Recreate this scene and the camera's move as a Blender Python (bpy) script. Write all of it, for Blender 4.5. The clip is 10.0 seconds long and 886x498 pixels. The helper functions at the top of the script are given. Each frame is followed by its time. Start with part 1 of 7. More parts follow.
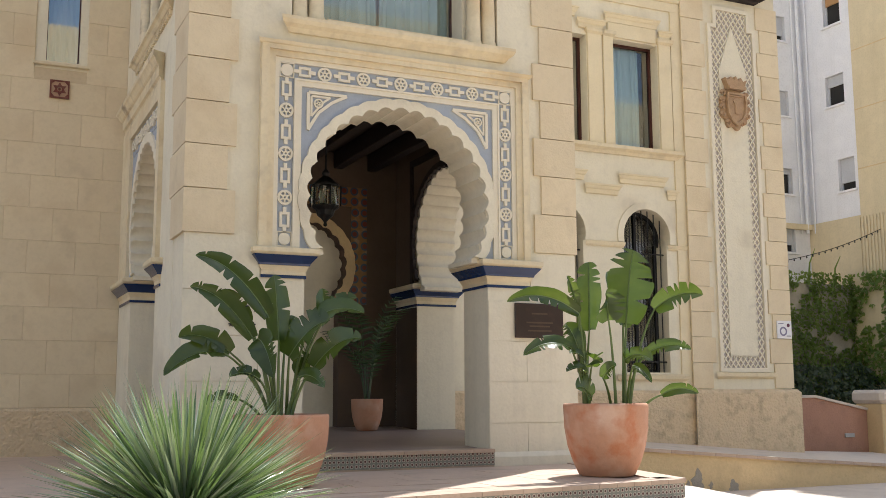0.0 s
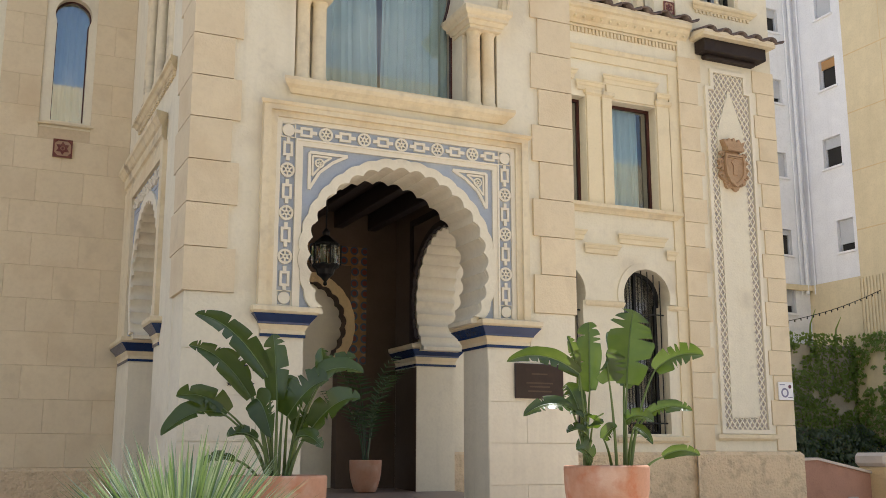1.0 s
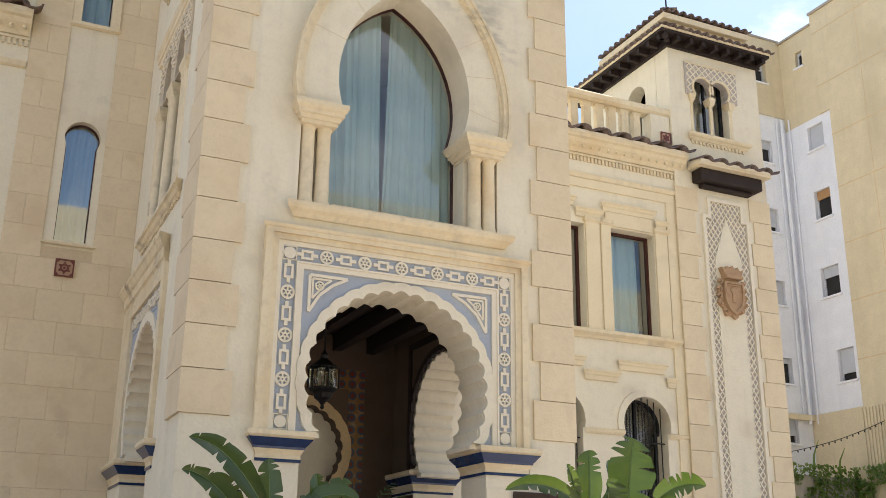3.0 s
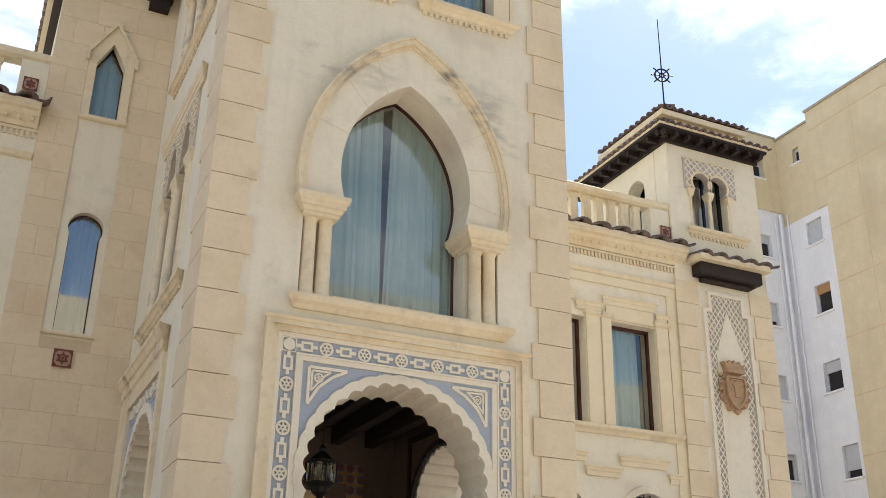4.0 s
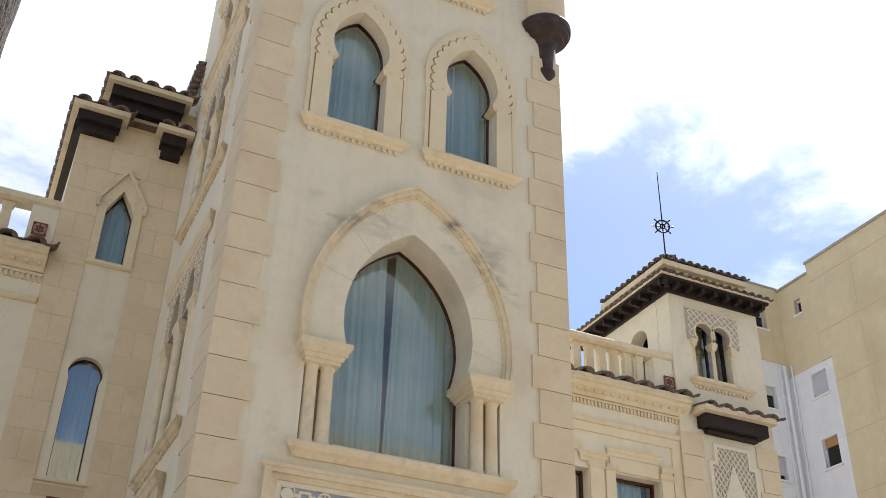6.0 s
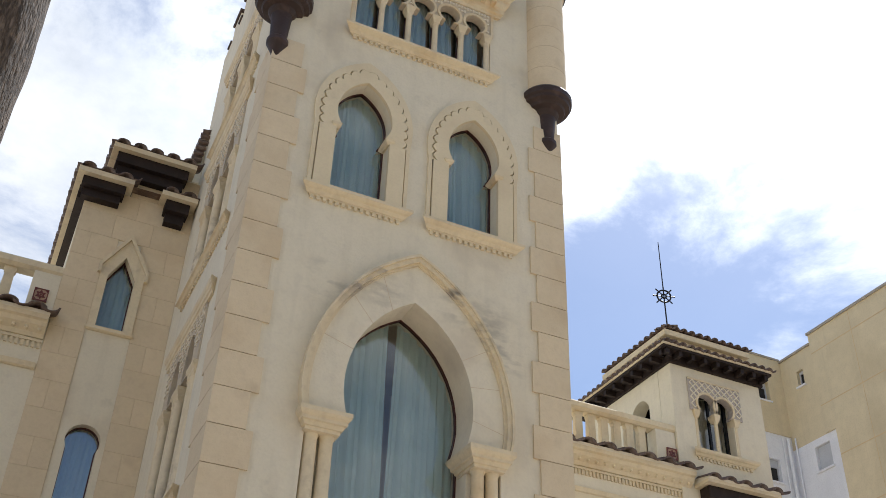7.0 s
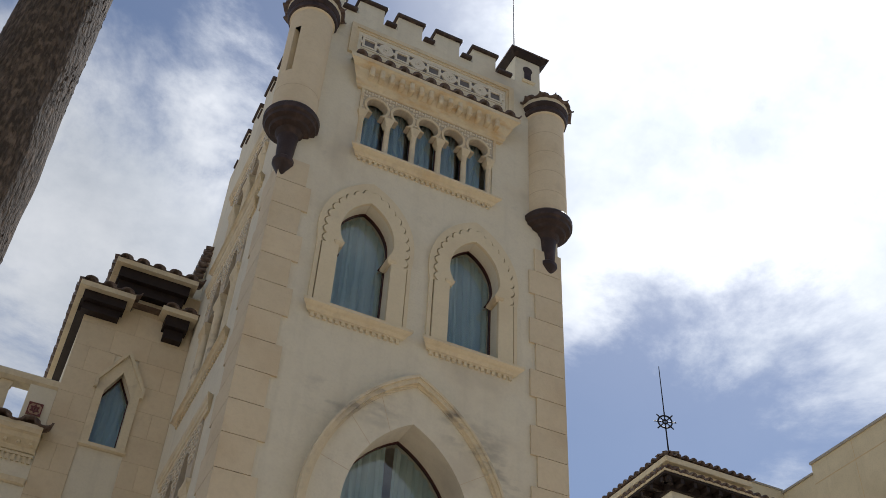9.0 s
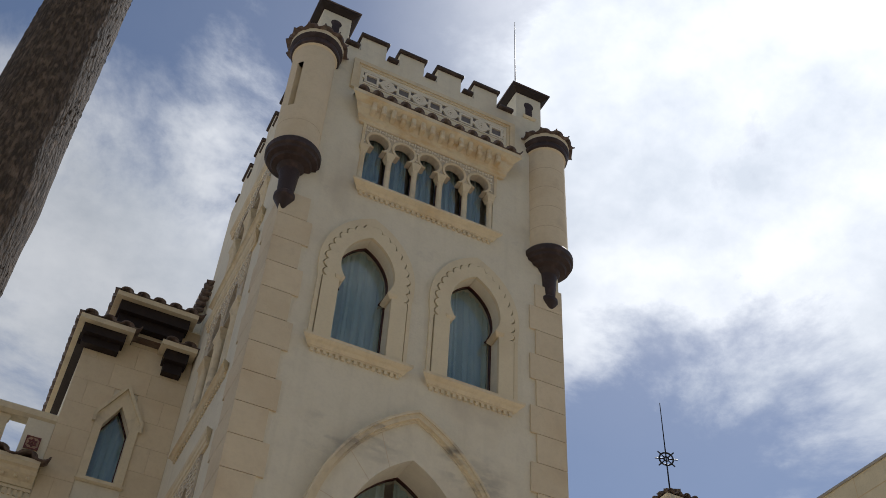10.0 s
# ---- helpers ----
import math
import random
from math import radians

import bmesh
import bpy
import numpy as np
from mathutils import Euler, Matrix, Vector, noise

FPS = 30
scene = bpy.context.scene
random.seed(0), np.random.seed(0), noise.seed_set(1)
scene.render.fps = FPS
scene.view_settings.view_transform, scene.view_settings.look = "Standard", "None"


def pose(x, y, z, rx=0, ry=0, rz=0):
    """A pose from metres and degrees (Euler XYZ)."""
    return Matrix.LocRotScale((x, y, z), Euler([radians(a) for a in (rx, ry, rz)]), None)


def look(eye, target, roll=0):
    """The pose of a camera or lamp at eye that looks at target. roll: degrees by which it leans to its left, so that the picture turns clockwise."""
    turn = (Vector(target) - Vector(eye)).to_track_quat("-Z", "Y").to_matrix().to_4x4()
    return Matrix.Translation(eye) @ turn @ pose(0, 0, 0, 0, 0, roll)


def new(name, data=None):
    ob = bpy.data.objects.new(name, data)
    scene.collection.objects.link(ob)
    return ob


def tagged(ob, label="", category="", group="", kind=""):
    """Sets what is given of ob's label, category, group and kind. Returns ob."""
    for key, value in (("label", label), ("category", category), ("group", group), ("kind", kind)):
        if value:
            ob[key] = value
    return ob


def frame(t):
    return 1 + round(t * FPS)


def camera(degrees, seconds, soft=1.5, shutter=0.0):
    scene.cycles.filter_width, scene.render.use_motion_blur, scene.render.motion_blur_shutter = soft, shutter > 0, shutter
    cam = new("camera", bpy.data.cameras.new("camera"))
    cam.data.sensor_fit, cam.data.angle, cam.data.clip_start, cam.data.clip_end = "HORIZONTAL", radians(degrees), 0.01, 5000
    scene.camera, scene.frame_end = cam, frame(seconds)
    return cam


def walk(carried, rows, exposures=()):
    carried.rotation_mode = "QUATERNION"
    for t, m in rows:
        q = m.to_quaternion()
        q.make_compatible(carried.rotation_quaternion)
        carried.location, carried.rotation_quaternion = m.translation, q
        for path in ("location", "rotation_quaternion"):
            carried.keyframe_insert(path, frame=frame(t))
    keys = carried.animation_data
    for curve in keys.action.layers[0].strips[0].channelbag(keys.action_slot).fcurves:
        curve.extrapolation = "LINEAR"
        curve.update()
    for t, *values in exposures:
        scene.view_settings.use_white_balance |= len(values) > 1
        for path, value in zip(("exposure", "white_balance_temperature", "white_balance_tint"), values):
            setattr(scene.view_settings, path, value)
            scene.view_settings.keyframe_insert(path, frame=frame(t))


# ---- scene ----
cam = camera(46.0, 10.0, soft=0.7)
EYE = (0.0, 0.0, 0.9)
# seconds, heading, tilt, lean of the tripod head
TURNS = [
    (0.0, -24.879, 7.989, 0.225),
    (0.5, -24.882, 9.269, 0.141),
    (1.0, -24.919, 11.255, 0.026),
    (1.5, -24.937, 12.546, -0.106),
    (2.0, -24.994, 14.008, -0.298),
    (3.5, -25.174, 20.56, -0.814),
    (4.0, -25.217, 23.118, -0.971),
    (4.5, -25.268, 25.116, -1.105),
    (5.0, -25.29, 27.287, -1.29),
    (5.5, -25.308, 29.245, -1.391),
    (7.0, -25.49, 34.975, -1.882),
    (7.5, -25.596, 36.613, -2.029),
    (8.0, -25.792, 38.429, -2.295),
    (8.5, -25.929, 40.026, -2.479),
    (9.0, -26.096, 41.599, -2.682),
    (9.5, -26.188, 42.674, -2.78),
    (10.0, -26.254, 43.52, -2.908),
    ]
walk(cam, [(t, pose(*EYE, 90 + p, r, y)) for t, y, p, r in TURNS],
     [(0.0, 0.64, 6300, 10), (2.0, 0.72, 6230, 10), (3.5, 0.67, 6110, 10), (5.0, 0.31, 6020, 10), (6.0, 0.28, 6000, 10), (7.5, -0.12, 6020, 10), (8.5, -0.43, 6020, 10), (10.0, -0.84, 6020, 10)])

# ---- light ----
SUN_HEADING, SUN_HEIGHT = 51.0, 55.5


def make_world():
    w = bpy.data.worlds.new("sky")
    scene.world = w
    w.use_nodes = True
    nt = w.node_tree
    nt.nodes.clear()
    out = nt.nodes.new("ShaderNodeOutputWorld")
    bg = nt.nodes.new("ShaderNodeBackground")
    sky = nt.nodes.new("ShaderNodeTexSky")
    sky.sky_type, sky.sun_disc = "NISHITA", False
    sky.sun_elevation, sky.sun_rotation = radians(SUN_HEIGHT), radians(SUN_HEADING)
    sky.air_density, sky.dust_density, sky.ozone_density = 1.0, 0.7, 3.0
    geo = nt.nodes.new("ShaderNodeTexCoord")
    mp = nt.nodes.new("ShaderNodeMapping")
    mp.inputs["Scale"].default_value = (1.0, 1.0, 1.5)
    mp.inputs["Location"].default_value = (0.35, 0.1, 0.2)
    n1 = nt.nodes.new("ShaderNodeTexNoise")
    n1.inputs["Scale"].default_value, n1.inputs["Detail"].default_value = 3.4, 10.0
    n1.inputs["Roughness"].default_value, n1.inputs["Distortion"].default_value = 0.62, 0.3
    ramp = nt.nodes.new("ShaderNodeMapRange")
    ramp.interpolation_type = "SMOOTHSTEP"
    ramp.inputs["From Min"].default_value, ramp.inputs["From Max"].default_value = CLOUD_FROM, CLOUD_TO
    ramp.inputs["To Min"].default_value = 0.05
    # thin cloud is whiter towards the sun
    dot = nt.nodes.new("ShaderNodeVectorMath")
    dot.operation = "DOT_PRODUCT"
    h, e = radians(SUN_HEADING), radians(SUN_HEIGHT)
    dot.inputs[1].default_value = (math.sin(h) * math.cos(e), math.cos(h) * math.cos(e), math.sin(e))
    near = nt.nodes.new("ShaderNodeMapRange")
    near.interpolation_type = "SMOOTHSTEP"
    near.inputs["From Min"].default_value, near.inputs["From Max"].default_value = 0.93, 1.0
    near.inputs["To Min"].default_value, near.inputs["To Max"].default_value = 0.0, 0.7
    addm = nt.nodes.new("ShaderNodeMath")
    addm.operation, addm.use_clamp = "ADD", True
    mix = nt.nodes.new("ShaderNodeMixRGB")
    bright = nt.nodes.new("ShaderNodeMapRange")
    bright.inputs["From Min"].default_value, bright.inputs["From Max"].default_value = 0.8, 1.0
    bright.inputs["To Min"].default_value, bright.inputs["To Max"].default_value = CLOUD_LIGHT, CLOUD_LIGHT * 1.9
    cl = nt.nodes.new("ShaderNodeMixRGB")
    cl.blend_type = "MULTIPLY"
    cl.inputs["Fac"].default_value = 1.0
    L = nt.links.new
    L(geo.outputs["Generated"], mp.inputs["Vector"])
    L(mp.outputs["Vector"], n1.inputs["Vector"])
    L(geo.outputs["Generated"], dot.inputs[0])
    L(dot.outputs["Value"], near.inputs["Value"])
    L(dot.outputs["Value"], bright.inputs["Value"])
    # banks of cloud and clearer stretches of the sky: direction, spread, amount
    total = n1.outputs["Fac"]
    for way, wide, amount in CLOUD_BANKS:
        d = nt.nodes.new("ShaderNodeVectorMath")
        d.operation = "DOT_PRODUCT"
        d.inputs[1].default_value = Vector(way).normalized()
        L(geo.outputs["Generated"], d.inputs[0])
        r = nt.nodes.new("ShaderNodeMapRange")
        r.interpolation_type = "SMOOTHSTEP"
        r.inputs["From Min"].default_value, r.inputs["From Max"].default_value = math.cos(radians(wide)), 1.0
        r.inputs["To Min"].default_value, r.inputs["To Max"].default_value = 0.0, amount
        L(d.outputs["Value"], r.inputs["Value"])
        s = nt.nodes.new("ShaderNodeMath")
        L(total, s.inputs[0])
        L(r.outputs["Result"], s.inputs[1])
        total = s.outputs["Value"]
    L(total, ramp.inputs["Value"])
    L(ramp.outputs["Result"], addm.inputs[0])
    L(near.outputs["Result"], addm.inputs[1])
    L(addm.outputs["Value"], mix.inputs["Fac"])
    L(sky.outputs["Color"], mix.inputs["Color1"])
    # lighter and greyer parts within the cloud
    n2 = nt.nodes.new("ShaderNodeTexNoise")
    n2.inputs["Scale"].default_value, n2.inputs["Detail"].default_value, n2.inputs["Roughness"].default_value = 5.5, 9.0, 0.6
    body = nt.nodes.new("ShaderNodeMapRange")
    body.inputs["From Min"].default_value, body.inputs["From Max"].default_value = 0.36, 0.62
    tone = nt.nodes.new("ShaderNodeMixRGB")
    tone.inputs["Color1"].default_value, tone.inputs["Color2"].default_value = (0.72, 0.745, 0.78, 1), (1.03, 1.02, 1.01, 1)
    L(mp.outputs["Vector"], n2.inputs["Vector"])
    L(n2.outputs["Fac"], body.inputs["Value"])
    L(body.outputs["Result"], tone.inputs["Fac"])
    L(tone.outputs["Color"], cl.inputs["Color1"])
    L(bright.outputs["Result"], cl.inputs["Color2"])
    L(cl.outputs["Color"], mix.inputs["Color2"])
    L(mix.outputs["Color"], bg.inputs["Color"])
    bg.inputs["Strength"].default_value = SKY_STRENGTH
    L(bg.outputs["Background"], out.inputs["Surface"])


CLOUD_BANKS = [((-0.03, 0.85, 0.52), 15, 0.12), ((0.03, 0.72, 0.69), 13, 0.20), ((0.50, 0.45, 0.74), 19, 0.15), ((0.55, 0.65, 0.525), 13, -0.16), ((0.42, 0.63, 0.65), 9, 0.12), ((0.02, 0.60, 0.80), 15, -0.17), ((0.20, 0.60, 0.78), 10, -0.10)]
CLOUD_FROM, CLOUD_TO, CLOUD_LIGHT, SKY_STRENGTH = 0.45, 0.69, 8.8, 0.118
make_world()
sun_data = bpy.data.lights.new("sun", "SUN")
sun_data.energy, sun_data.angle, sun_data.color = 4.9, radians(0.6), (1.0, 0.96, 0.90)
sun = new("sun", sun_data)
sun.matrix_world = look((math.sin(radians(SUN_HEADING)) * 30, math.cos(radians(SUN_HEADING)) * 30, 30 * math.tan(radians(SUN_HEIGHT))), (0, 0, 0))

# ---- materials ----
def material(name, base, rough=0.8, spots=(), bump=0.0, bump_scale=60.0, grain=0.06, grain_scale=25.0, metal=0.0, per_object=0.0, spec=0.4, streak=0.0, deep=0.02, fibre=0.0):
    """A rough mineral or painted surface: colour with grain, larger stains, optional rain streaks, fine relief."""
    m = bpy.data.materials.new(name)
    m.use_nodes = True
    nt = m.node_tree
    N, L = nt.nodes.new, nt.links.new
    b = nt.nodes["Principled BSDF"]
    b.inputs["Roughness"].default_value, b.inputs["Metallic"].default_value = rough, metal
    b.inputs["Specular IOR Level"].default_value = spec
    tc = N("ShaderNodeTexCoord")
    geo = N("ShaderNodeNewGeometry")
    pos = geo.outputs["Position"]
    col = N("ShaderNodeRGB")
    col.outputs[0].default_value = (*base, 1)
    last = col.outputs[0]

    def layer(fac, colour, mode="MIX"):
        nonlocal last
        mx = N("ShaderNodeMixRGB")
        mx.blend_type = mode
        L(fac, mx.inputs["Fac"])
        L(last, mx.inputs["Color1"])
        mx.inputs["Color2"].default_value = (*colour, 1)
        last = mx.outputs["Color"]

    def noise_fac(scale, lo, hi, amount, stretch=(1, 1, 1), detail=5.0):
        mp = N("ShaderNodeMapping")
        mp.inputs["Scale"].default_value = stretch
        L(pos, mp.inputs["Vector"])
        n = N("ShaderNodeTexNoise")
        n.inputs["Scale"].default_value, n.inputs["Detail"].default_value = scale, detail
        L(mp.outputs["Vector"], n.inputs["Vector"])
        r = N("ShaderNodeMapRange")
        r.inputs["From Min"].default_value, r.inputs["From Max"].default_value = lo, hi
        r.inputs["To Max"].default_value = amount
        L(n.outputs["Fac"], r.inputs["Value"])
        return r.outputs["Result"]

    dark = tuple(c * 0.62 for c in base)
    light = tuple(min(1, c * 1.25 + 0.02) for c in base)
    layer(noise_fac(grain_scale, 0.45, 0.8, grain * 5), dark)
    layer(noise_fac(grain_scale * 0.13, 0.45, 0.75, grain * 4), light)
    for colour, scale, amount, *lo in spots:
        start = lo[0] if lo else 0.52
        layer(noise_fac(scale, start, start + 0.18, amount, detail=7.0), colour)
    if streak:
        layer(noise_fac(3.0, 0.52, 0.75, streak, (2.2, 2.2, 0.16), 6.0), tuple(c * 0.55 for c in base))
    if fibre:
        layer(noise_fac(70.0, 0.42, 0.58, fibre, (1, 1, 0.22), 4.0), tuple(c * 0.3 for c in base))
        layer(noise_fac(45.0, 0.52, 0.68, fibre, (1, 1, 0.3), 4.0), tuple(min(1, c * 2.1) for c in base))
    if per_object:
        info = N("ShaderNodeObjectInfo")
        r = N("ShaderNodeMapRange")
        r.inputs["To Min"].default_value, r.inputs["To Max"].default_value = 0.0, per_object
        L(info.outputs["Random"], r.inputs["Value"])
        layer(r.outputs["Result"], tuple(c * 0.6 for c in base))
    L(last, b.inputs["Base Color"])
    if bump:
        n = N("ShaderNodeTexNoise")
        n.inputs["Scale"].default_value, n.inputs["Detail"].default_value = bump_scale, 6.0
        if fibre:
            mp = N("ShaderNodeMapping")
            mp.inputs["Scale"].default_value = (1, 1, 0.25)
            L(pos, mp.inputs["Vector"])
            L(mp.outputs["Vector"], n.inputs["Vector"])
        else:
            L(pos, n.inputs["Vector"])
        bp = N("ShaderNodeBump")
        bp.inputs["Strength"].default_value, bp.inputs["Distance"].default_value = bump, deep
        L(n.outputs["Fac"], bp.inputs["Height"])
        L(bp.outputs["Normal"], b.inputs["Normal"])
    return m


def glass_material(name, tint=(0.93, 0.96, 0.96), ior=1.62):
    m = bpy.data.materials.new(name)
    m.use_nodes = True
    b = m.node_tree.nodes["Principled BSDF"]
    b.inputs["Base Color"].default_value = (*tint, 1)
    b.inputs["Roughness"].default_value = 0.02
    b.inputs["Transmission Weight"].default_value = 1.0
    b.inputs["IOR"].default_value = ior
    return m


STUCCO = material("cream_stucco", (0.745, 0.685, 0.545), 0.9, [((0.66, 0.57, 0.42), 0.9, 0.5), ((0.42, 0.385, 0.335), 0.9, 0.5, 0.60), ((0.60, 0.54, 0.44), 6.0, 0.25), ((0.36, 0.33, 0.29), 3.5, 0.4, 0.66)], bump=0.2, bump_scale=30, grain=0.035, streak=0.16)
BLOCK = material("stone_block", (0.725, 0.61, 0.43), 0.88, [((0.60, 0.46, 0.29), 1.3, 0.5), ((0.45, 0.36, 0.25), 2.5, 0.4, 0.60), ((0.60, 0.48, 0.32), 9.0, 0.25)], bump=0.2, bump_scale=45, grain=0.035, per_object=0.17)
SURROUND = material("dressed_cream_plaster", (0.735, 0.635, 0.445), 0.88, [((0.62, 0.51, 0.34), 1.2, 0.4), ((0.46, 0.39, 0.29), 2.5, 0.3, 0.62)], bump=0.12, bump_scale=50, grain=0.035)
JOINT = material("joint_mortar", (0.60, 0.485, 0.33), 0.95, bump=0.1)
TRIM = material("moulded_trim", (0.725, 0.625, 0.44), 0.8, [((0.62, 0.455, 0.245), 1.2, 0.55), ((0.26, 0.22, 0.19), 1.9, 0.5, 0.60), ((0.50, 0.41, 0.29), 10.0, 0.3)], bump=0.12, grain=0.04, streak=0.22)
WHITE = material("white_plaster", (0.75, 0.685, 0.555), 0.85, [((0.66, 0.60, 0.50), 3.0, 0.3)], bump=0.08, grain=0.03)
LAVENDER = material("lavender_blue_plaster", (0.365, 0.405, 0.48), 0.9, [((0.47, 0.50, 0.53), 3.0, 0.6)], bump=0.1, grain=0.04)
BLUE = material("cobalt_glaze", (0.010, 0.030, 0.105), 0.25, [((0.015, 0.045, 0.14), 8.0, 0.5)], bump=0.03, spec=0.6)
ROUGHCAST = material("rough_plinth", (0.69, 0.54, 0.36), 0.95, [((0.36, 0.27, 0.17), 5.0, 0.6), ((0.60, 0.48, 0.33), 2.0, 0.4)], bump=1.0, bump_scale=22, grain=0.05, deep=0.035)
FLOOR = material("clay_paving", (0.56, 0.42, 0.325), 0.6, [((0.33, 0.26, 0.21), 2.0, 0.5)], bump=0.08, grain=0.05, per_object=0.2)
PALE = material("pale_paving", (0.64, 0.55, 0.47), 0.7, [((0.46, 0.39, 0.33), 2.0, 0.5)], bump=0.08, grain=0.05, per_object=0.15)
EARTH = material("street_ground", (0.50, 0.395, 0.28), 0.9, [((0.40, 0.31, 0.22), 1.2, 0.5), ((0.52, 0.43, 0.32), 0.3, 0.5)], bump=0.2)
OCHRE = material("ochre_render", (0.64, 0.48, 0.27), 0.95, [((0.50, 0.37, 0.22), 3.0, 0.5)], bump=0.5, bump_scale=25)
PATCH = material("bare_cement", (0.34, 0.30, 0.25), 0.95, bump=0.5)
PINK = material("pink_render", (0.43, 0.235, 0.165), 0.95, [((0.32, 0.17, 0.12), 3.0, 0.6)], bump=0.6, bump_scale=30)
TERRACOTTA = material("terracotta", (0.50, 0.265, 0.165), 0.8, [((0.62, 0.43, 0.33), 2.2, 0.95), ((0.46, 0.15, 0.06), 4.2, 0.9), ((0.60, 0.40, 0.30), 8.0, 0.3)], bump=0.12, grain=0.06)
SOIL = material("dark_soil", (0.04, 0.03, 0.02), 1.0, bump=0.8)
CAPTILE = material("dark_glazed_cap_tile", (0.05, 0.032, 0.026), 0.55, [((0.15, 0.11, 0.085), 7.0, 0.5)], bump=0.2, grain=0.1, per_object=0.35)
ROOF = material("weathered_roof_tile", (0.12, 0.075, 0.055), 0.4, [((0.36, 0.29, 0.23), 6.0, 0.6), ((0.04, 0.03, 0.03), 9.0, 0.6)], bump=0.25, grain=0.12, per_object=0.4, spec=0.6)
SOFFIT = material("dark_wood", (0.018, 0.010, 0.008), 0.7, [((0.035, 0.020, 0.014), 6.0, 0.5)], bump=0.2)
BLACKGLAZE = material("black_glazed_ceramic", (0.036, 0.020, 0.016), 0.55, [((0.10, 0.06, 0.05), 7.0, 0.5)], bump=0.25, grain=0.1)
FRAME = material("mahogany_paint", (0.060, 0.016, 0.012), 0.4, bump=0.05)
IRON = material("wrought_iron", (0.02, 0.02, 0.022), 0.5, bump=0.1, metal=0.4)
RED_TILE = material("oxblood_glazed_tile", (0.14, 0.032, 0.024), 0.35, [((0.26, 0.13, 0.08), 14.0, 0.5)], bump=0.1)
CREAM_TILE = material("cream_tile_relief", (0.42, 0.27, 0.18), 0.5, bump=0.1)
CURTAIN = material("blue_curtain", (0.52, 0.67, 0.67), 0.9, [((0.43, 0.58, 0.60), 2.0, 0.4)], grain=0.03, grain_scale=8)
# near-black colour that stands in for the shade of rooms behind glass
ROOM_SHADE = material("room_shade", (0.03, 0.028, 0.026), 0.9)
OFFWHITE = material("white_wall_paint", (0.82, 0.82, 0.84), 0.85, [((0.62, 0.62, 0.64), 0.6, 0.4)], bump=0.05, streak=0.10)
YELLOWWALL = material("yellow_panel_wall", (0.68, 0.575, 0.375), 0.85, [((0.50, 0.41, 0.25), 0.5, 0.5)], bump=0.06, streak=0.14)
SHUTTER = material("grey_shutter", (0.52, 0.53, 0.55), 0.6)
BROWN_SHUTTER = material("brown_shutter", (0.42, 0.24, 0.10), 0.6)
GREY_METAL = material("grey_pipe", (0.38, 0.38, 0.38), 0.5)
GLASS = glass_material("window_glass")
COATED_GLASS = glass_material("reflective_window_glass", ior=2.3)


def stain(mat, places, colour, amount):
    """Dirt that has settled round the given places (x, y, z, reach), broken up by noise."""
    nt = mat.node_tree
    N, L = nt.nodes.new, nt.links.new
    b = nt.nodes["Principled BSDF"]
    geo, n = N("ShaderNodeNewGeometry"), N("ShaderNodeTexNoise")
    mp = N("ShaderNodeMapping")
    mp.inputs["Scale"].default_value = (1.0, 1.0, 2.2)
    L(geo.outputs["Position"], mp.inputs["Vector"])
    L(mp.outputs["Vector"], n.inputs["Vector"])
    n.inputs["Scale"].default_value, n.inputs["Detail"].default_value = 3.2, 7.0
    r = N("ShaderNodeMapRange")
    r.inputs["From Min"].default_value, r.inputs["From Max"].default_value = 0.46, 0.66
    L(n.outputs["Fac"], r.inputs["Value"])
    last = b.inputs["Base Color"].links[0].from_socket
    for x, y, z, reach in places:
        d = N("ShaderNodeVectorMath")
        d.operation = "DISTANCE"
        d.inputs[1].default_value = (x, y, z)
        L(geo.outputs["Position"], d.inputs[0])
        f = N("ShaderNodeMapRange")
        f.interpolation_type = "SMOOTHSTEP"
        f.inputs["From Max"].default_value = reach
        f.inputs["To Min"].default_value, f.inputs["To Max"].default_value = amount, 0.0
        L(d.outputs["Value"], f.inputs["Value"])
        m = N("ShaderNodeMath")
        m.operation = "MULTIPLY"
        L(f.outputs["Result"], m.inputs[0])
        L(r.outputs["Result"], m.inputs[1])
        mx = N("ShaderNodeMixRGB")
        L(m.outputs["Value"], mx.inputs["Fac"])
        L(last, mx.inputs["Color1"])
        mx.inputs["Color2"].default_value = (*colour, 1)
        last = mx.outputs["Color"]
    L(last, b.inputs["Base Color"])


SOOT = (0.24, 0.22, 0.20)
stain(STUCCO, [(3.05, 10.15, 7.75, 0.5), (3.75, 10.15, 7.85, 0.5), (5.25, 10.15, 7.75, 0.55), (4.8, 10.15, 7.85, 0.45), (5.5, 10.15, 7.3, 0.5)], SOOT, 0.5)
stain(TRIM, [(3.45, 10.1, 7.75, 0.4), (3.8, 10.1, 8.05, 0.35), (4.75, 10.1, 7.95, 0.4), (5.15, 10.1, 7.5, 0.45)], SOOT, 1.0)
stain(TRIM, [(x, 10.0, 13.62, 0.75) for x in (2.9, 3.7, 4.5, 5.3)], (0.60, 0.40, 0.18), 0.9)
stain(TRIM, [(1.85, 12.0, 5.45, 0.7), (1.85, 13.4, 5.45, 0.8), (1.85, 12.2, 9.45, 0.7), (1.85, 13.5, 9.45, 0.8), (1.85, 12.0, 4.7, 0.6), (1.85, 13.8, 4.7, 0.7)], (0.30, 0.24, 0.18), 0.9)

# ---- builders ----
PI = math.pi


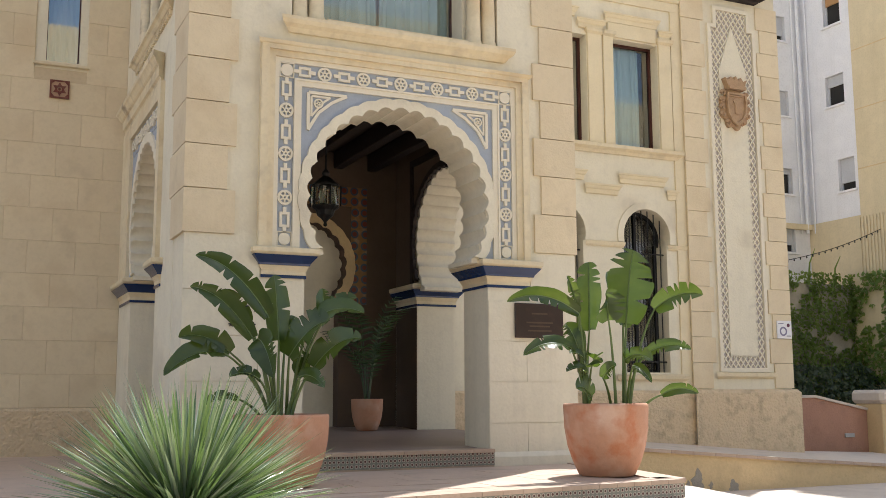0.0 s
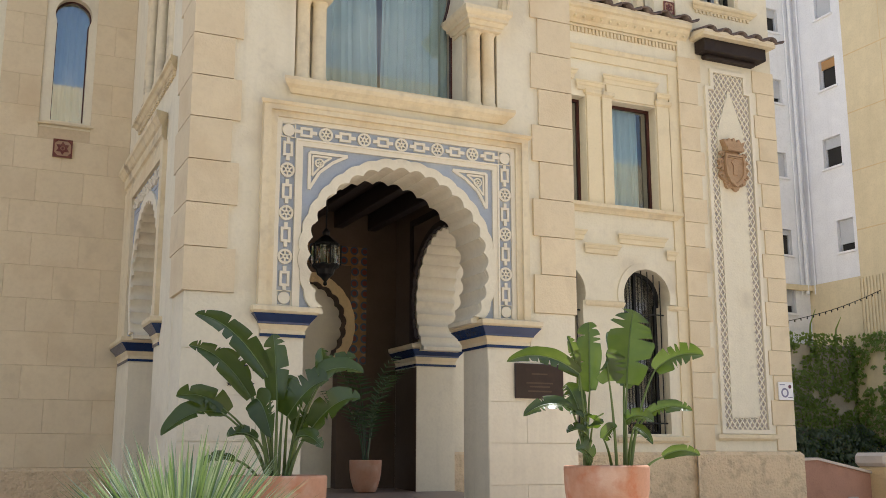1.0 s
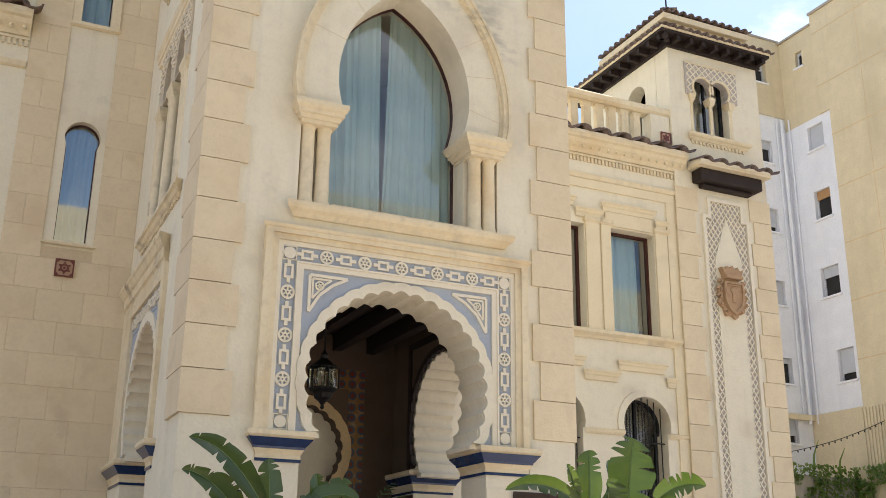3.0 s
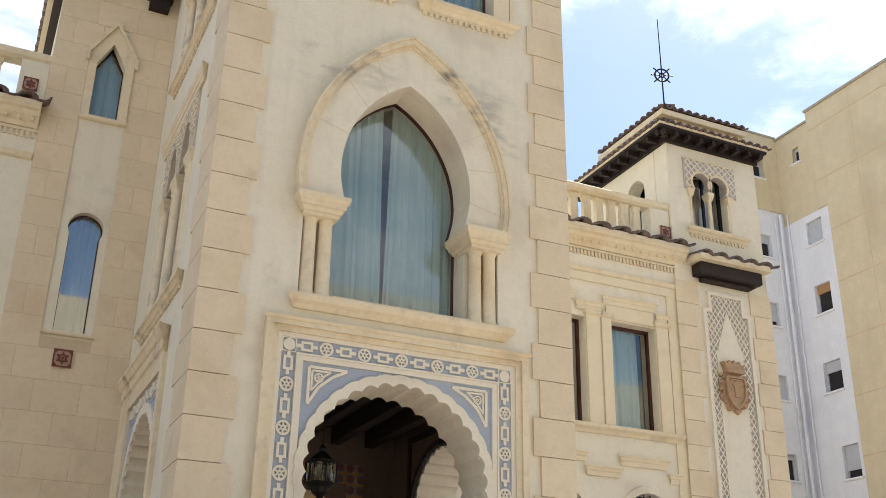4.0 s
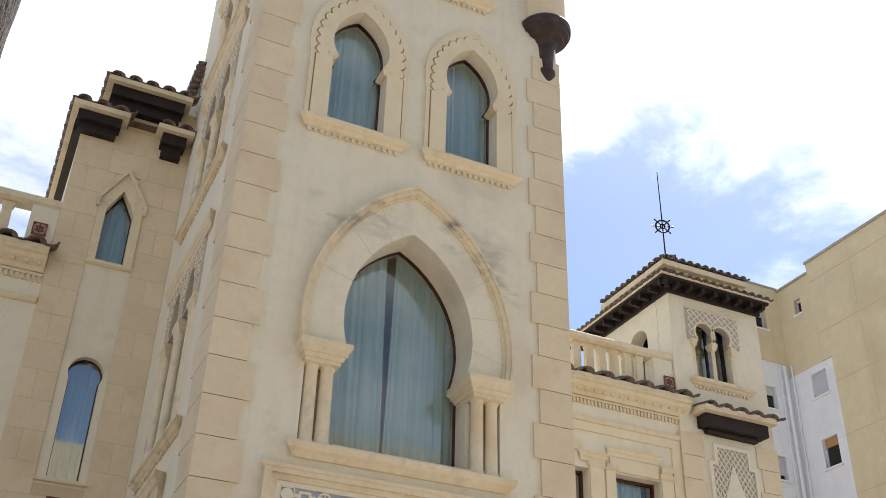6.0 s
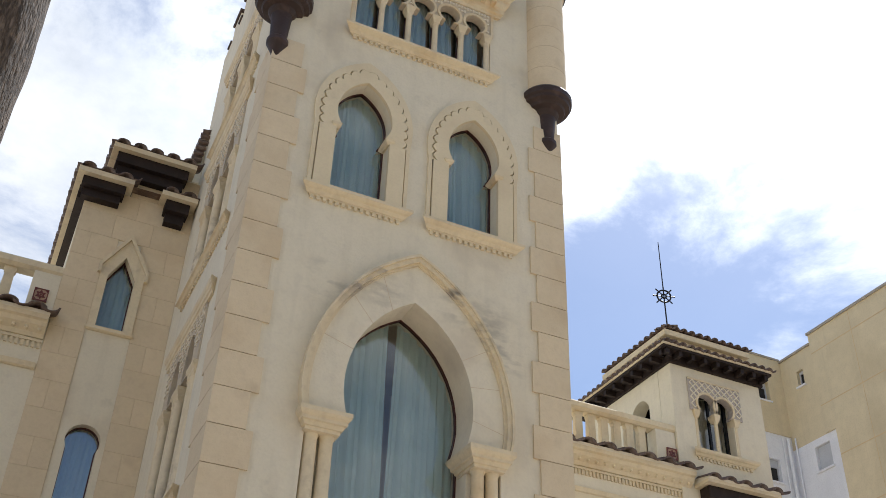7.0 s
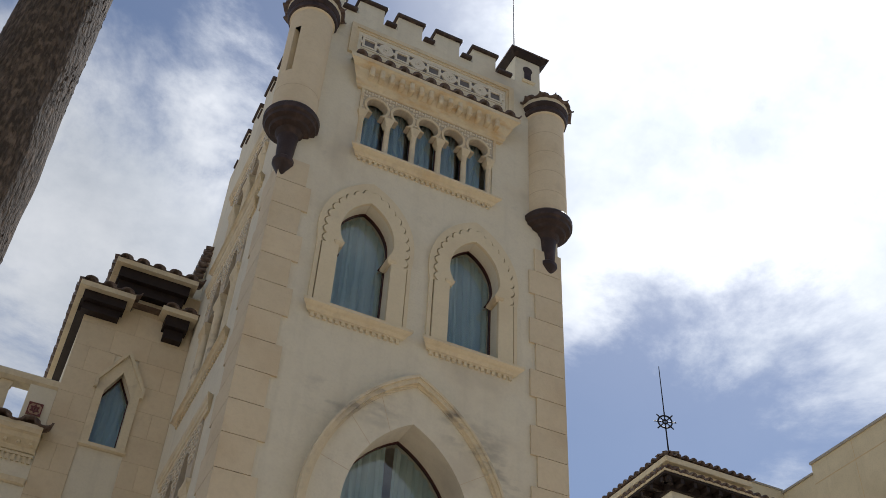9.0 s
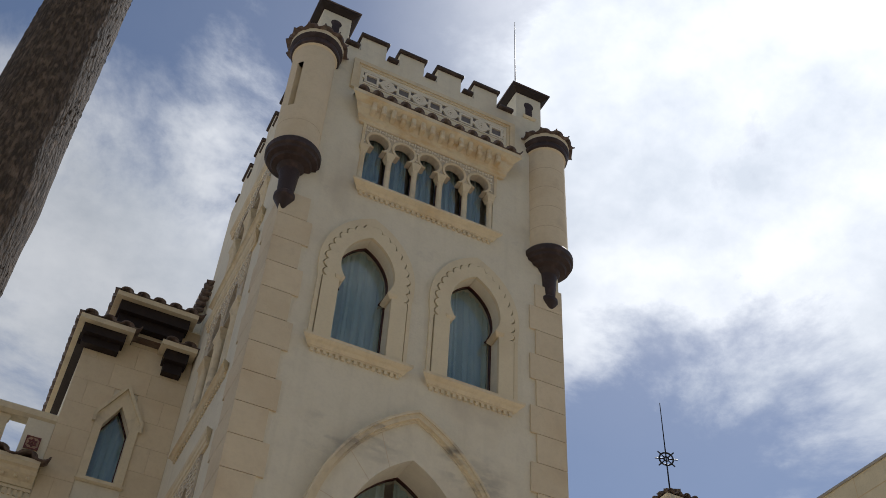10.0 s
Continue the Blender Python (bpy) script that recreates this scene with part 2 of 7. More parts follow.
def part(name, bm, mat, parent=None, label=""):
    bmesh.ops.recalc_face_normals(bm, faces=bm.faces[:])
    me = bpy.data.meshes.new(name)
    bm.to_mesh(me)
    bm.free()
    for m in (mat if isinstance(mat, (list, tuple)) else [mat]):
        me.materials.append(m)
    ob = new(name, me)
    if parent is not None:
        adopt(ob, parent)
    if label:
        tagged(ob, label)
    return ob


def adopt(ob, parent):
    ob.parent = parent
    if parent.type == "EMPTY":
        ob.matrix_parent_inverse = Matrix.Translation(parent.location).inverted()


def thing(name, label, category, loc=(0, 0, 0), kind="", group=""):
    e = new(name)
    e.location = loc
    e.empty_display_size = 0.1
    return tagged(e, label, category, group, kind)


def box(bm, x0, x1, y0, y1, z0, z1, bevel=0.0):
    v = [bm.verts.new((x, y, z)) for x in (x0, x1) for y in (y0, y1) for z in (z0, z1)]
    fs = [bm.faces.new([v[i] for i in f]) for f in ((0, 1, 3, 2), (4, 6, 7, 5), (0, 4, 5, 1), (2, 3, 7, 6), (0, 2, 6, 4), (1, 5, 7, 3))]
    if bevel:
        es = list({e for f in fs for e in f.edges})
        bmesh.ops.bevel(bm, geom=es, offset=bevel, segments=1, affect="EDGES", profile=0.5)
    return bm


def boxpart(name, dims, mat, parent=None, label="", bevel=0.0):
    return part(name, box(bmesh.new(), *dims, bevel), mat, parent, label)


# faces of the building: u runs along the wall, w into it, v up
def FRONT(y):
    return lambda u, w, v: (u, y + w, v)


def LEFT(x):
    return lambda u, w, v: (x + w, u, v)


def slab(outer, holes, at, w0, w1, bm=None):
    """A plate between the depths w0 and w1, cut to the outline outer with holes through it."""
    if bm is None:
        bm = bmesh.new()
    tmp = bmesh.new()
    for ring in [outer, *holes]:
        vs = [tmp.verts.new((u, v, 0)) for u, v in ring]
        for a, c in zip(vs, vs[1:] + vs[:1]):
            tmp.edges.new((a, c))
    bmesh.ops.triangle_fill(tmp, edges=tmp.edges[:], use_beauty=True, use_dissolve=False)
    tmp.verts.index_update()
    co = [(v.co.x, v.co.y) for v in tmp.verts]
    fs = [[v.index for v in f.verts] for f in tmp.faces]
    tmp.free()
    A = [bm.verts.new(at(u, w0, v)) for u, v in co]
    B = [bm.verts.new(at(u, w1, v)) for u, v in co]
    for f in fs:
        bm.faces.new([A[i] for i in f])
        bm.faces.new([B[i] for i in reversed(f)])
    k = 0
    for ring in [outer, *holes]:
        n = len(ring)
        for j in range(n):
            a, c = k + j, k + (j + 1) % n
            bm.faces.new((A[a], A[c], B[c], B[a]))
        k += n
    return bm


def rect(u0, u1, v0, v1):
    return [(u0, v0), (u1, v0), (u1, v1), (u0, v1)]


def round_arch(u, half, v0, spring, n=14):
    return [(u - half, v0), (u + half, v0)] + [(u + half * math.cos(PI * i / n), spring + half * math.sin(PI * i / n)) for i in range(n + 1)]


def horseshoe(u, r, vc, vb, n=24):
    """An open round horseshoe from its foot at height vb on the right over the top to the left."""
    a = math.asin(max(-1, (vb - vc) / r))
    return [(u + r * math.cos(t), vc + r * math.sin(t)) for t in (a + (PI - 2 * a) * i / n for i in range(n + 1))]


def pointed(u, half, spring, apex, foot_half, foot, n=10):
    """A pointed horseshoe: from the foot on the right, out to half at the spring height, up to the apex, down again."""
    right = []
    for i in range(5):
        t = i / 5
        right.append((u + foot_half + (half - foot_half) * math.sin(t * PI / 2), foot + (spring - foot) * t))
    h = apex - spring
    rad = (half * half + h * h) / (2 * half)
    cx = half - rad
    a1 = math.asin(h / rad)
    for i in range(n + 1):
        t = a1 * i / n
        right.append((u + cx + rad * math.cos(t), spring + rad * math.sin(t)))
    return right + [(2 * u - a, c) for a, c in reversed(right[:-1])]


def tube(bm, pts, r, n=8, r1=None):
    """A round bar along points; r may taper to r1."""
    pts = [Vector(p) for p in pts]
    rings = []
    side = None
    for i, p in enumerate(pts):
        d = (pts[min(i + 1, len(pts) - 1)] - pts[max(i - 1, 0)]).normalized()
        if side is None or abs(side.dot(d)) > 0.95:
            side = d.orthogonal().normalized()
        side = (side - d * side.dot(d)).normalized()
        up = d.cross(side)
        rr = r if r1 is None else r + (r1 - r) * i / max(1, len(pts) - 1)
        rings.append([bm.verts.new(p + (side * math.cos(2 * PI * k / n) + up * math.sin(2 * PI * k / n)) * rr) for k in range(n)])
    for a, c in zip(rings, rings[1:]):
        for k in range(n):
            bm.faces.new((a[k], a[(k + 1) % n], c[(k + 1) % n], c[k]))
    bm.faces.new(rings[0][::-1])
    bm.faces.new(rings[-1])
    return bm


def lathe(bm, profile, centre, n=24, arc=2 * PI, start=0.0):
    """A turned form from (radius, height) pairs round an upright axis."""
    cx, cy, cz = centre
    rings = []
    full = arc > 2 * PI - 0.01
    m = n if full else n + 1
    for r, z in profile:
        rings.append([bm.verts.new((cx + r * math.cos(start + arc * k / n), cy + r * math.sin(start + arc * k / n), cz + z)) for k in range(m)])
    for a, c in zip(rings, rings[1:]):
        for k in range(n):
            k2 = (k + 1) % m
            bm.faces.new((a[k], a[k2], c[k2], c[k]))
    if profile[0][0] > 1e-4:
        bm.faces.new(rings[0][::-1])
    if profile[-1][0] > 1e-4:
        bm.faces.new(rings[-1])
    if profile[0][0] <= 1e-4 or profile[-1][0] <= 1e-4:
        bmesh.ops.remove_doubles(bm, verts=rings[0] + rings[-1], dist=1e-5)
    return bm


def moulding(bm, at, u0, u1, profile, ends=True):
    """A run of moulding along u; profile is a list of (how far proud, height); its ends return to the wall."""
    A, B = [], []
    for p, v in profile:
        k = p if ends else 0.0
        A.append(bm.verts.new(at(u0 - k, -p, v)))
        B.append(bm.verts.new(at(u1 + k, -p, v)))
    back_a = [bm.verts.new(at(u0, 0.02, v)) for _, v in (profile[0], profile[-1])]
    back_b = [bm.verts.new(at(u1, 0.02, v)) for _, v in (profile[0], profile[-1])]
    for i in range(len(profile) - 1):
        bm.faces.new((A[i], B[i], B[i + 1], A[i + 1]))
    bm.faces.new((back_a[0], back_b[0], B[0], A[0]))
    bm.faces.new((A[-1], B[-1], back_b[1], back_a[1]))
    bm.faces.new([back_a[0], *A, back_a[1]])
    bm.faces.new([back_b[1], *reversed(B), back_b[0]])
    bm.faces.new((back_a[1], back_b[1], back_b[0], back_a[0]))
    return bm


def band(inner, outer, at, w0, w1, bm=None):
    """A strip between two open lines of equally many points."""
    if bm is None:
        bm = bmesh.new()
    rows = [[bm.verts.new(at(u, w, v)) for u, v in line] for line, w in ((inner, w0), (outer, w0), (outer, w1), (inner, w1))]
    n = len(inner)
    for i in range(n - 1):
        for r in range(4):
            a, c = rows[r], rows[(r + 1) % 4]
            bm.faces.new((a[i], a[i + 1], c[i + 1], c[i]))
    for i in (0, n - 1):
        bm.faces.new([rows[r][i] for r in range(4)])
    return bm


def smooth(ob, degrees=40):
    for p in ob.data.polygons:
        p.use_smooth = True
    ob.data.set_sharp_from_angle(angle=radians(degrees))
    return ob

# ---- the tower ----
YF, XL, XR = 10.17, 1.95, 6.38
YW = 14.6
TOPZ = 15.17
F, S = FRONT(YF), LEFT(XL)
AX = 4.215


def scalloped(u, r, vc, vb, lobes, depth, steps=8):
    """A horseshoe cut into a row of hollow lobes whose cusps point into the opening; a negative depth swells outwards."""
    a = math.asin((vb - vc) / r)
    n = lobes * steps
    out = []
    for i in range(n + 1):
        t = a + (PI - 2 * a) * i / n
        wave = abs(math.sin(PI * i / steps))
        rr = r - depth * (1 - wave if depth > 0 else wave)
        out.append((u + rr * math.cos(t), vc + rr * math.sin(t)))
    return out


def porch_hole(u, r, vc, half, floor):
    vb = 2.36
    arc = scalloped(u, r, vc, vb, 23, 0.042)
    return [(u - half, floor), (u + half, floor), (u + half, vb - 0.02), (arc[0][0], vb - 0.02)] + arc + [(arc[-1][0], vb - 0.02), (u - half, vb - 0.02)]


W1 = dict(u=4.205, half=0.825, spring=6.42, apex=7.735, foot_half=0.745, foot=5.98)
ARCH1 = pointed(**W1)
WIN1 = [(W1["u"] - 0.835, 4.85), (W1["u"] + 0.835, 4.85), (W1["u"] + 0.835, 5.97)] + ARCH1 + [(W1["u"] - 0.835, 5.97)]
WIN1_RECESS = [(W1["u"] - 1.215, 4.81), (W1["u"] + 1.215, 4.81), (W1["u"] + 1.215, 5.97)] + ARCH1 + [(W1["u"] - 1.215, 5.97)]
W2C = (3.312, 4.965)


def win2_line(u):
    a = pointed(u, 0.40, 10.42, 11.06, 0.315, 10.17, 9)
    return [(u - 0.385, 9.12), (u + 0.385, 9.12), (u + 0.385, 10.16)] + a + [(u - 0.385, 10.16)]


W3 = (2.96, 5.22, 12.05, 13.5)
PORCH = porch_hole(AX, 1.055, 2.93, 1.05, 0.25)
front = tagged(part("wall_tower_front", slab(rect(XL + 0.004, XR - 0.004, -0.55, TOPZ), [PORCH, WIN1_RECESS, win2_line(W2C[0]), win2_line(W2C[1]), rect(*W3)], F, 0.0, 0.6), STUCCO),
               "cream stucco front wall of the tall square tower", "wall", kind="structure")
SIDEARCH = porch_hole(12.66, 0.93, 3.0, 0.9, 0.25)
SW1, SW2, SW3 = rect(11.55, 13.42, 5.3, 7.83), rect(11.55, 13.42, 9.1, 11.3), rect(11.55, 13.42, 12.0, 13.4)
left_wall = tagged(part("wall_tower_left", slab(rect(YF + 0.6, 14.9, -0.55, TOPZ), [SIDEARCH, SW1, SW2, SW3], S, 0.0, 0.58), STUCCO),
                   "cream stucco side wall of the tower with stacked openings", "wall", kind="structure")
RIGHT = lambda u, w, v: (XR - w, u, v)
right_wall = tagged(part("wall_tower_right", slab(rect(YF + 0.6, 14.9, -0.55, TOPZ), [porch_hole(12.45, 0.93, 3.0, 0.9, 0.25)], RIGHT, 0.0, 0.58), STUCCO),
                    "cream stucco tower wall with a scalloped porch arch", "wall", kind="structure")
tagged(boxpart("wall_tower_back", (XL + 0.6, XR - 0.6, 14.3, 14.9, -0.5, TOPZ), STUCCO), "cream stucco back wall of the tower", "wall", kind="structure")
tagged(boxpart("roof_deck", (XL + 0.6, XR - 0.6, YF + 0.6, 14.3, 14.75, 14.95), STUCCO), "flat roof deck of the tower", "roof", kind="structure")

# storeys inside the tower
for z in (4.5, 8.75, 11.75):
    tagged(boxpart("ceiling", (XL + 0.58, XR - 0.58, YF + 0.6, 14.3, z - 0.1, z + 0.1), SOFFIT if z < 5 else STUCCO), "dark timber porch ceiling" if z < 5 else "plain floor between storeys", "ceiling", kind="structure")


# ---- quoins ----
def quoin_stack(parent, left, z0, n, first_long):
    for k in range(n):
        za = z0 + 0.4445 * k
        zb = za + 0.4445
        long = (k % 2 == 0) == first_long
        if left:
            bm = bmesh.new()
            ux, uy = (2.43, 10.80) if long else (2.345, 10.92)
            pts = [(XL - 0.03, YF - 0.03), (ux, YF - 0.03), (ux, YF + 0.02), (XL + 0.02, YF + 0.02), (XL + 0.02, uy), (XL - 0.03, uy)]
        else:
            ux, uy = (5.86, 10.80) if long else (5.955, 10.92)
            bm = bmesh.new()
            pts = [(XR + 0.03, YF - 0.03), (ux, YF - 0.03), (ux, YF + 0.02), (XR - 0.02, YF + 0.02), (XR - 0.02, uy), (XR + 0.03, uy)]
        lo, hi = za + 0.005, zb - 0.005
        A = [bm.verts.new((x, y, lo)) for x, y in pts]
        B = [bm.verts.new((x, y, hi)) for x, y in pts]
        bm.faces.new(A[::-1])
        bm.faces.new(B)
        for i in range(6):
            j = (i + 1) % 6
            bm.faces.new((A[i], A[j], B[j], B[i]))
        part("quoin", bm, BLOCK, parent)


# z of a joint on the corner: 4.713
Q0 = 4.713 - 0.4445 * 5
quoin_stack(front, True, Q0 + 0.4445 * 0, 20, True)
quoin_stack(front, False, Q0 + 0.4445 * 0, 20, True)

# ---- the wings ----
wing_right = tagged(part("wall_wing_right", slab(rect(XR - 0.3, 11.5, -0.6, 8.75), [
    rect(10.04, 10.98, 5.15, 7.03), rect(8.58, 9.50, 5.15, 7.03),
    [(10.16, 1.27), (11.05, 1.27), (11.05, 3.45)] + horseshoe(10.63, 0.48, 3.58, 3.46, 16) + [(10.16, 3.45)],
    [(8.46, 1.27), (9.35, 1.27), (9.35, 3.45)] + horseshoe(8.93, 0.48, 3.58, 3.46, 16) + [(8.46, 3.45)]],
    FRONT(YW), 0.0, 0.45), STUCCO), "cream stucco two-storey wing wall", "wall", kind="structure")
pier = tagged(part("wall_mirador", slab(rect(11.5, 13.68, -0.6, 11.25), [rect(12.02, 12.9, 9.24, 10.55)], FRONT(YW - 0.05), 0.0, 0.4), STUCCO),
              "cream stucco corner pier rising to a lookout", "wall", kind="structure")
MS = LEFT(11.5)
tagged(part("wall_mirador_left", slab(rect(YW + 0.36, 17.2, 8.0, 11.25), [round_arch(15.62, 0.30, 9.3, 10.27)], MS, 0.0, 0.3), STUCCO), "cream side wall of the lookout with a round arch", "wall", kind="structure")
tagged(boxpart("wall_mirador_back", (11.5, 13.68, 17.2, 17.5, 8.0, 11.25), STUCCO), "cream back wall of the lookout", "wall", kind="structure")
tagged(boxpart("wall_mirador_right", (13.38, 13.68, YW + 0.36, 17.2, -0.6, 11.25), STUCCO), "cream outer wall of the corner pier", "wall", kind="structure")
tagged(boxpart("wing_roof", (XR - 0.3, 13.4, YW + 0.4, 19.0, 8.55, 8.72), STUCCO), "flat roof terrace of the wing", "roof", kind="structure")

wing_left = tagged(part("wall_wing_left", slab([(-7, -0.6), (1.96, -0.6), (1.96, 11.9), (0.9, 11.9), (0.9, 11.0), (0.22, 11.0), (0.22, 8.75), (-7, 8.75)], [
    [(0.875, 5.41), (1.305, 5.41), (1.305, 6.85)] + horseshoe(1.09, 0.245, 6.97, 6.86, 16) + [(0.875, 6.85)],
    [(0.855, 8.78), (1.275, 8.78), (1.275, 9.68), (1.065, 10.08), (0.855, 9.68)]],
    FRONT(YW), 0.0, 0.45), STUCCO), "cream wall of the stair turret and wing beside the tower", "wall", kind="structure")
tagged(boxpart("wall_stair_side", (0.22, 0.5, YW + 0.45, 18.0, 8.0, 11.0), STUCCO), "cream side wall of the stair turret", "wall", kind="structure")
tagged(boxpart("wing_roof", (-7, 1.95, YW + 0.45, 19.0, 8.55, 8.72), STUCCO), "flat roof terrace of the wing", "roof", kind="structure")

# ---- ground ----
tagged(boxpart("ground", (-150, 150, -150, 250, -0.9, -0.5), EARTH), "sandy ground of the street and gardens", "ground", kind="structure")
tagged(boxpart("pavement", (-8.0, 24.0, 2.6, 17.0, -0.7, -0.488), PALE), "pale stone paving of the forecourt", "pavement", kind="structure")
# added sheets, coloured near-black as the shade inside the wings; they also hide the sky
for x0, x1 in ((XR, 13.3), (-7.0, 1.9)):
    tagged(boxpart("wall_inner", (x0, x1, YW + 1.3, YW + 1.4, -0.5, 8.55), ROOM_SHADE), "near-black backing standing in for unlit rooms behind the wing windows", "wall", kind="structure")


# ---- porch front: imposts, friezes, mouldings ----
def loft_rect(bm, x0, x1, y0, y1, layers):
    rings = []
    for off, z in layers:
        rings.append([bm.verts.new(p) for p in ((x0 - off, y0 - off, z), (x1 + off, y0 - off, z), (x1 + off, y1 + off, z), (x0 - off, y1 + off, z))])
    for a, c in zip(rings, rings[1:]):
        for k in range(4):
            bm.faces.new((a[k], a[(k + 1) % 4], c[(k + 1) % 4], c[k]))
    bm.faces.new(rings[0][::-1])
    bm.faces.new(rings[-1])
    return bm


def impost(x0, x1, y0, y1, dz=0.0):
    t = thing("impost", "cream pillar impost with a cobalt blue glazed band", "impost", ((x0 + x1) / 2, (y0 + y1) / 2, 2.1 + dz))
    part("abacus", loft_rect(bmesh.new(), x0, x1, y0, y1, [(0.10, 2.305 + dz), (0.125, 2.33 + dz), (0.125, 2.372 + dz), (0.09, 2.385 + dz)]), TRIM, t)
    part("blue_band", loft_rect(bmesh.new(), x0, x1, y0, y1, [(0.045, 2.205 + dz), (0.05, 2.225 + dz), (0.112, 2.303 + dz)]), BLUE, t, "cobalt blue glazed ceramic band")
    part("neck", loft_rect(bmesh.new(), x0, x1, y0, y1, [(0.012, 2.11 + dz), (0.012, 2.15 + dz), (0.04, 2.203 + dz)]), TRIM, t)
    part("blue_line", loft_rect(bmesh.new(), x0, x1, y0, y1, [(0.016, 2.078 + dz), (0.016, 2.108 + dz)]), BLUE, t, "thin cobalt blue line")


impost(2.725, AX - 1.05, YF, YF + 0.6)
impost(AX + 1.05, 5.78, YF, YF + 0.6)
impost(XL, XL + 0.58, 11.45, 11.76)
impost(XL, XL + 0.58, 13.56, 14.45)
impost(XR - 0.58, XR, 13.35, 14.25, 0.06)


def u_shape(o, i, top_o, top_i, foot):
    """An upside-down U between an outer and an inner half-width round the porch axis."""
    return [(AX - o, foot), (AX - i, foot), (AX - i, top_i), (AX + i, top_i), (AX + i, foot), (AX + o, foot), (AX + o, top_o), (AX - o, top_o)]


portal = thing("portal_surround", "carved Moorish portal surround, white strapwork on lavender blue plaster", "arch surround", (AX, YF, 2.4))
part("outer_moulding", slab(u_shape(1.555, 1.475, 4.525, 4.44, 2.386), [], F, -0.085, 0.0), TRIM, portal)
part("middle_moulding", slab(u_shape(1.475, 1.405, 4.44, 4.375, 2.386), [], F, -0.055, 0.0), TRIM, portal)
part("inner_moulding", slab(u_shape(1.405, 1.355, 4.375, 4.325, 2.386), [], F, -0.03, 0.0), WHITE, portal)
part("top_cornice", moulding(bmesh.new(), F, AX - 1.49, AX + 1.49, [(0.06, 4.47), (0.10, 4.50), (0.11, 4.53), (0.02, 4.56)]), TRIM, portal)
part("frieze_ground", slab(u_shape(1.355, 1.195, 4.325, 4.165, 2.386), [], F, -0.006, 0.0), LAVENDER, portal, "lavender blue plaster ground")
part("white_border", slab(u_shape(1.195, 1.115, 4.165, 4.09, 2.386), [], F, -0.032, 0.0), WHITE, portal)
part("white_edge", slab(u_shape(1.195, 1.175, 4.165, 4.145, 2.386), [], F, -0.044, -0.033), WHITE, portal)
arch_out = [(u, v) for u, v in scalloped(AX, 1.130, 2.93, 2.386, 23, -0.018)]
part("spandrel_ground", slab([(AX + 1.115, 2.386), (AX + 1.115, 4.09), (AX - 1.115, 4.09), (AX - 1.115, 2.386)] + list(reversed(horseshoe(AX, 1.09, 2.93, 2.387, 40))), [], F, -0.008, 0.0), LAVENDER, portal, "lavender blue spandrel")
arch_in = scalloped(AX, 1.052, 2.93, 2.386, 23, 0.042)
part("arch_band", band(arch_in, arch_out, F, -0.0475, 0.0), STUCCO, portal, "cream scalloped band round the arch")


def bar(bm, at, u0, v0, u1, v1, width, w0, w1):
    d = Vector((u1 - u0, v1 - v0)).normalized() * width / 2
    n = Vector((-d.y, d.x))
    return slab([(u0 + n.x, v0 + n.y), (u0 - n.x, v0 - n.y), (u1 - n.x, v1 - n.y), (u1 + n.x, v1 + n.y)], [], at, w0, w1, bm)


def ring(bm, at, u, v, r0, r1, w0, w1, n=16):
    return slab([(u + r1 * math.cos(2 * PI * i / n), v + r1 * math.sin(2 * PI * i / n)) for i in range(n)],
                [[(u + r0 * math.cos(2 * PI * i / n), v + r0 * math.sin(2 * PI * i / n)) for i in range(n)]] if r0 > 0 else [], at, w0, w1, bm)


def rosette(at, u, v, r, w0, w1, spokes=6):
    bm = ring(bmesh.new(), at, u, v, r * 0.70, r, w0, w1)
    ring(bm, at, u, v, r * 0.14, r * 0.36, w0, w1, 12)
    for k in range(spokes):
        a = 2 * PI * (k + 0.5) / spokes
        bar(bm, at, u + r * 0.34 * math.cos(a), v + r * 0.34 * math.sin(a), u + r * 0.78 * math.cos(a), v + r * 0.78 * math.sin(a), r * 0.2, w0 + 0.001 + 0.0003 * k, w1)
    return bm


def link(at, u, v, hu, hv, w0, w1, vertical):
    """A rectangular strap with its tongues along the run."""
    t, k, h = 0.026, 0.05, 0.018
    a, c = (hv, hu) if vertical else (hu, hv)
    out = [(-a, -c), (a, -c), (a, -h), (a + k, -h), (a + k, h), (a, h), (a, c), (-a, c), (-a, h), (-a - k, h), (-a - k, -h), (-a, -h)]
    hole = [(-a + t, -c + t), (a - t, -c + t), (a - t, c - t), (-a + t, c - t)]
    put = (lambda p: (u + p[1], v + p[0])) if vertical else (lambda p: (u + p[0], v + p[1]))
    return slab([put(p) for p in out], [[put(p) for p in hole]], at, w0, w1)


def edge_line(at, pts, width, w0, w1):
    bm = bmesh.new()
    for i, ((a, b), (c, d)) in enumerate(zip(pts, pts[1:])):
        bar(bm, at, a, b, c, d, width, w0 + 0.0004 * (i % 5), w1)
    return bm


RISE = (-0.028, -0.006)
fz = 4.245
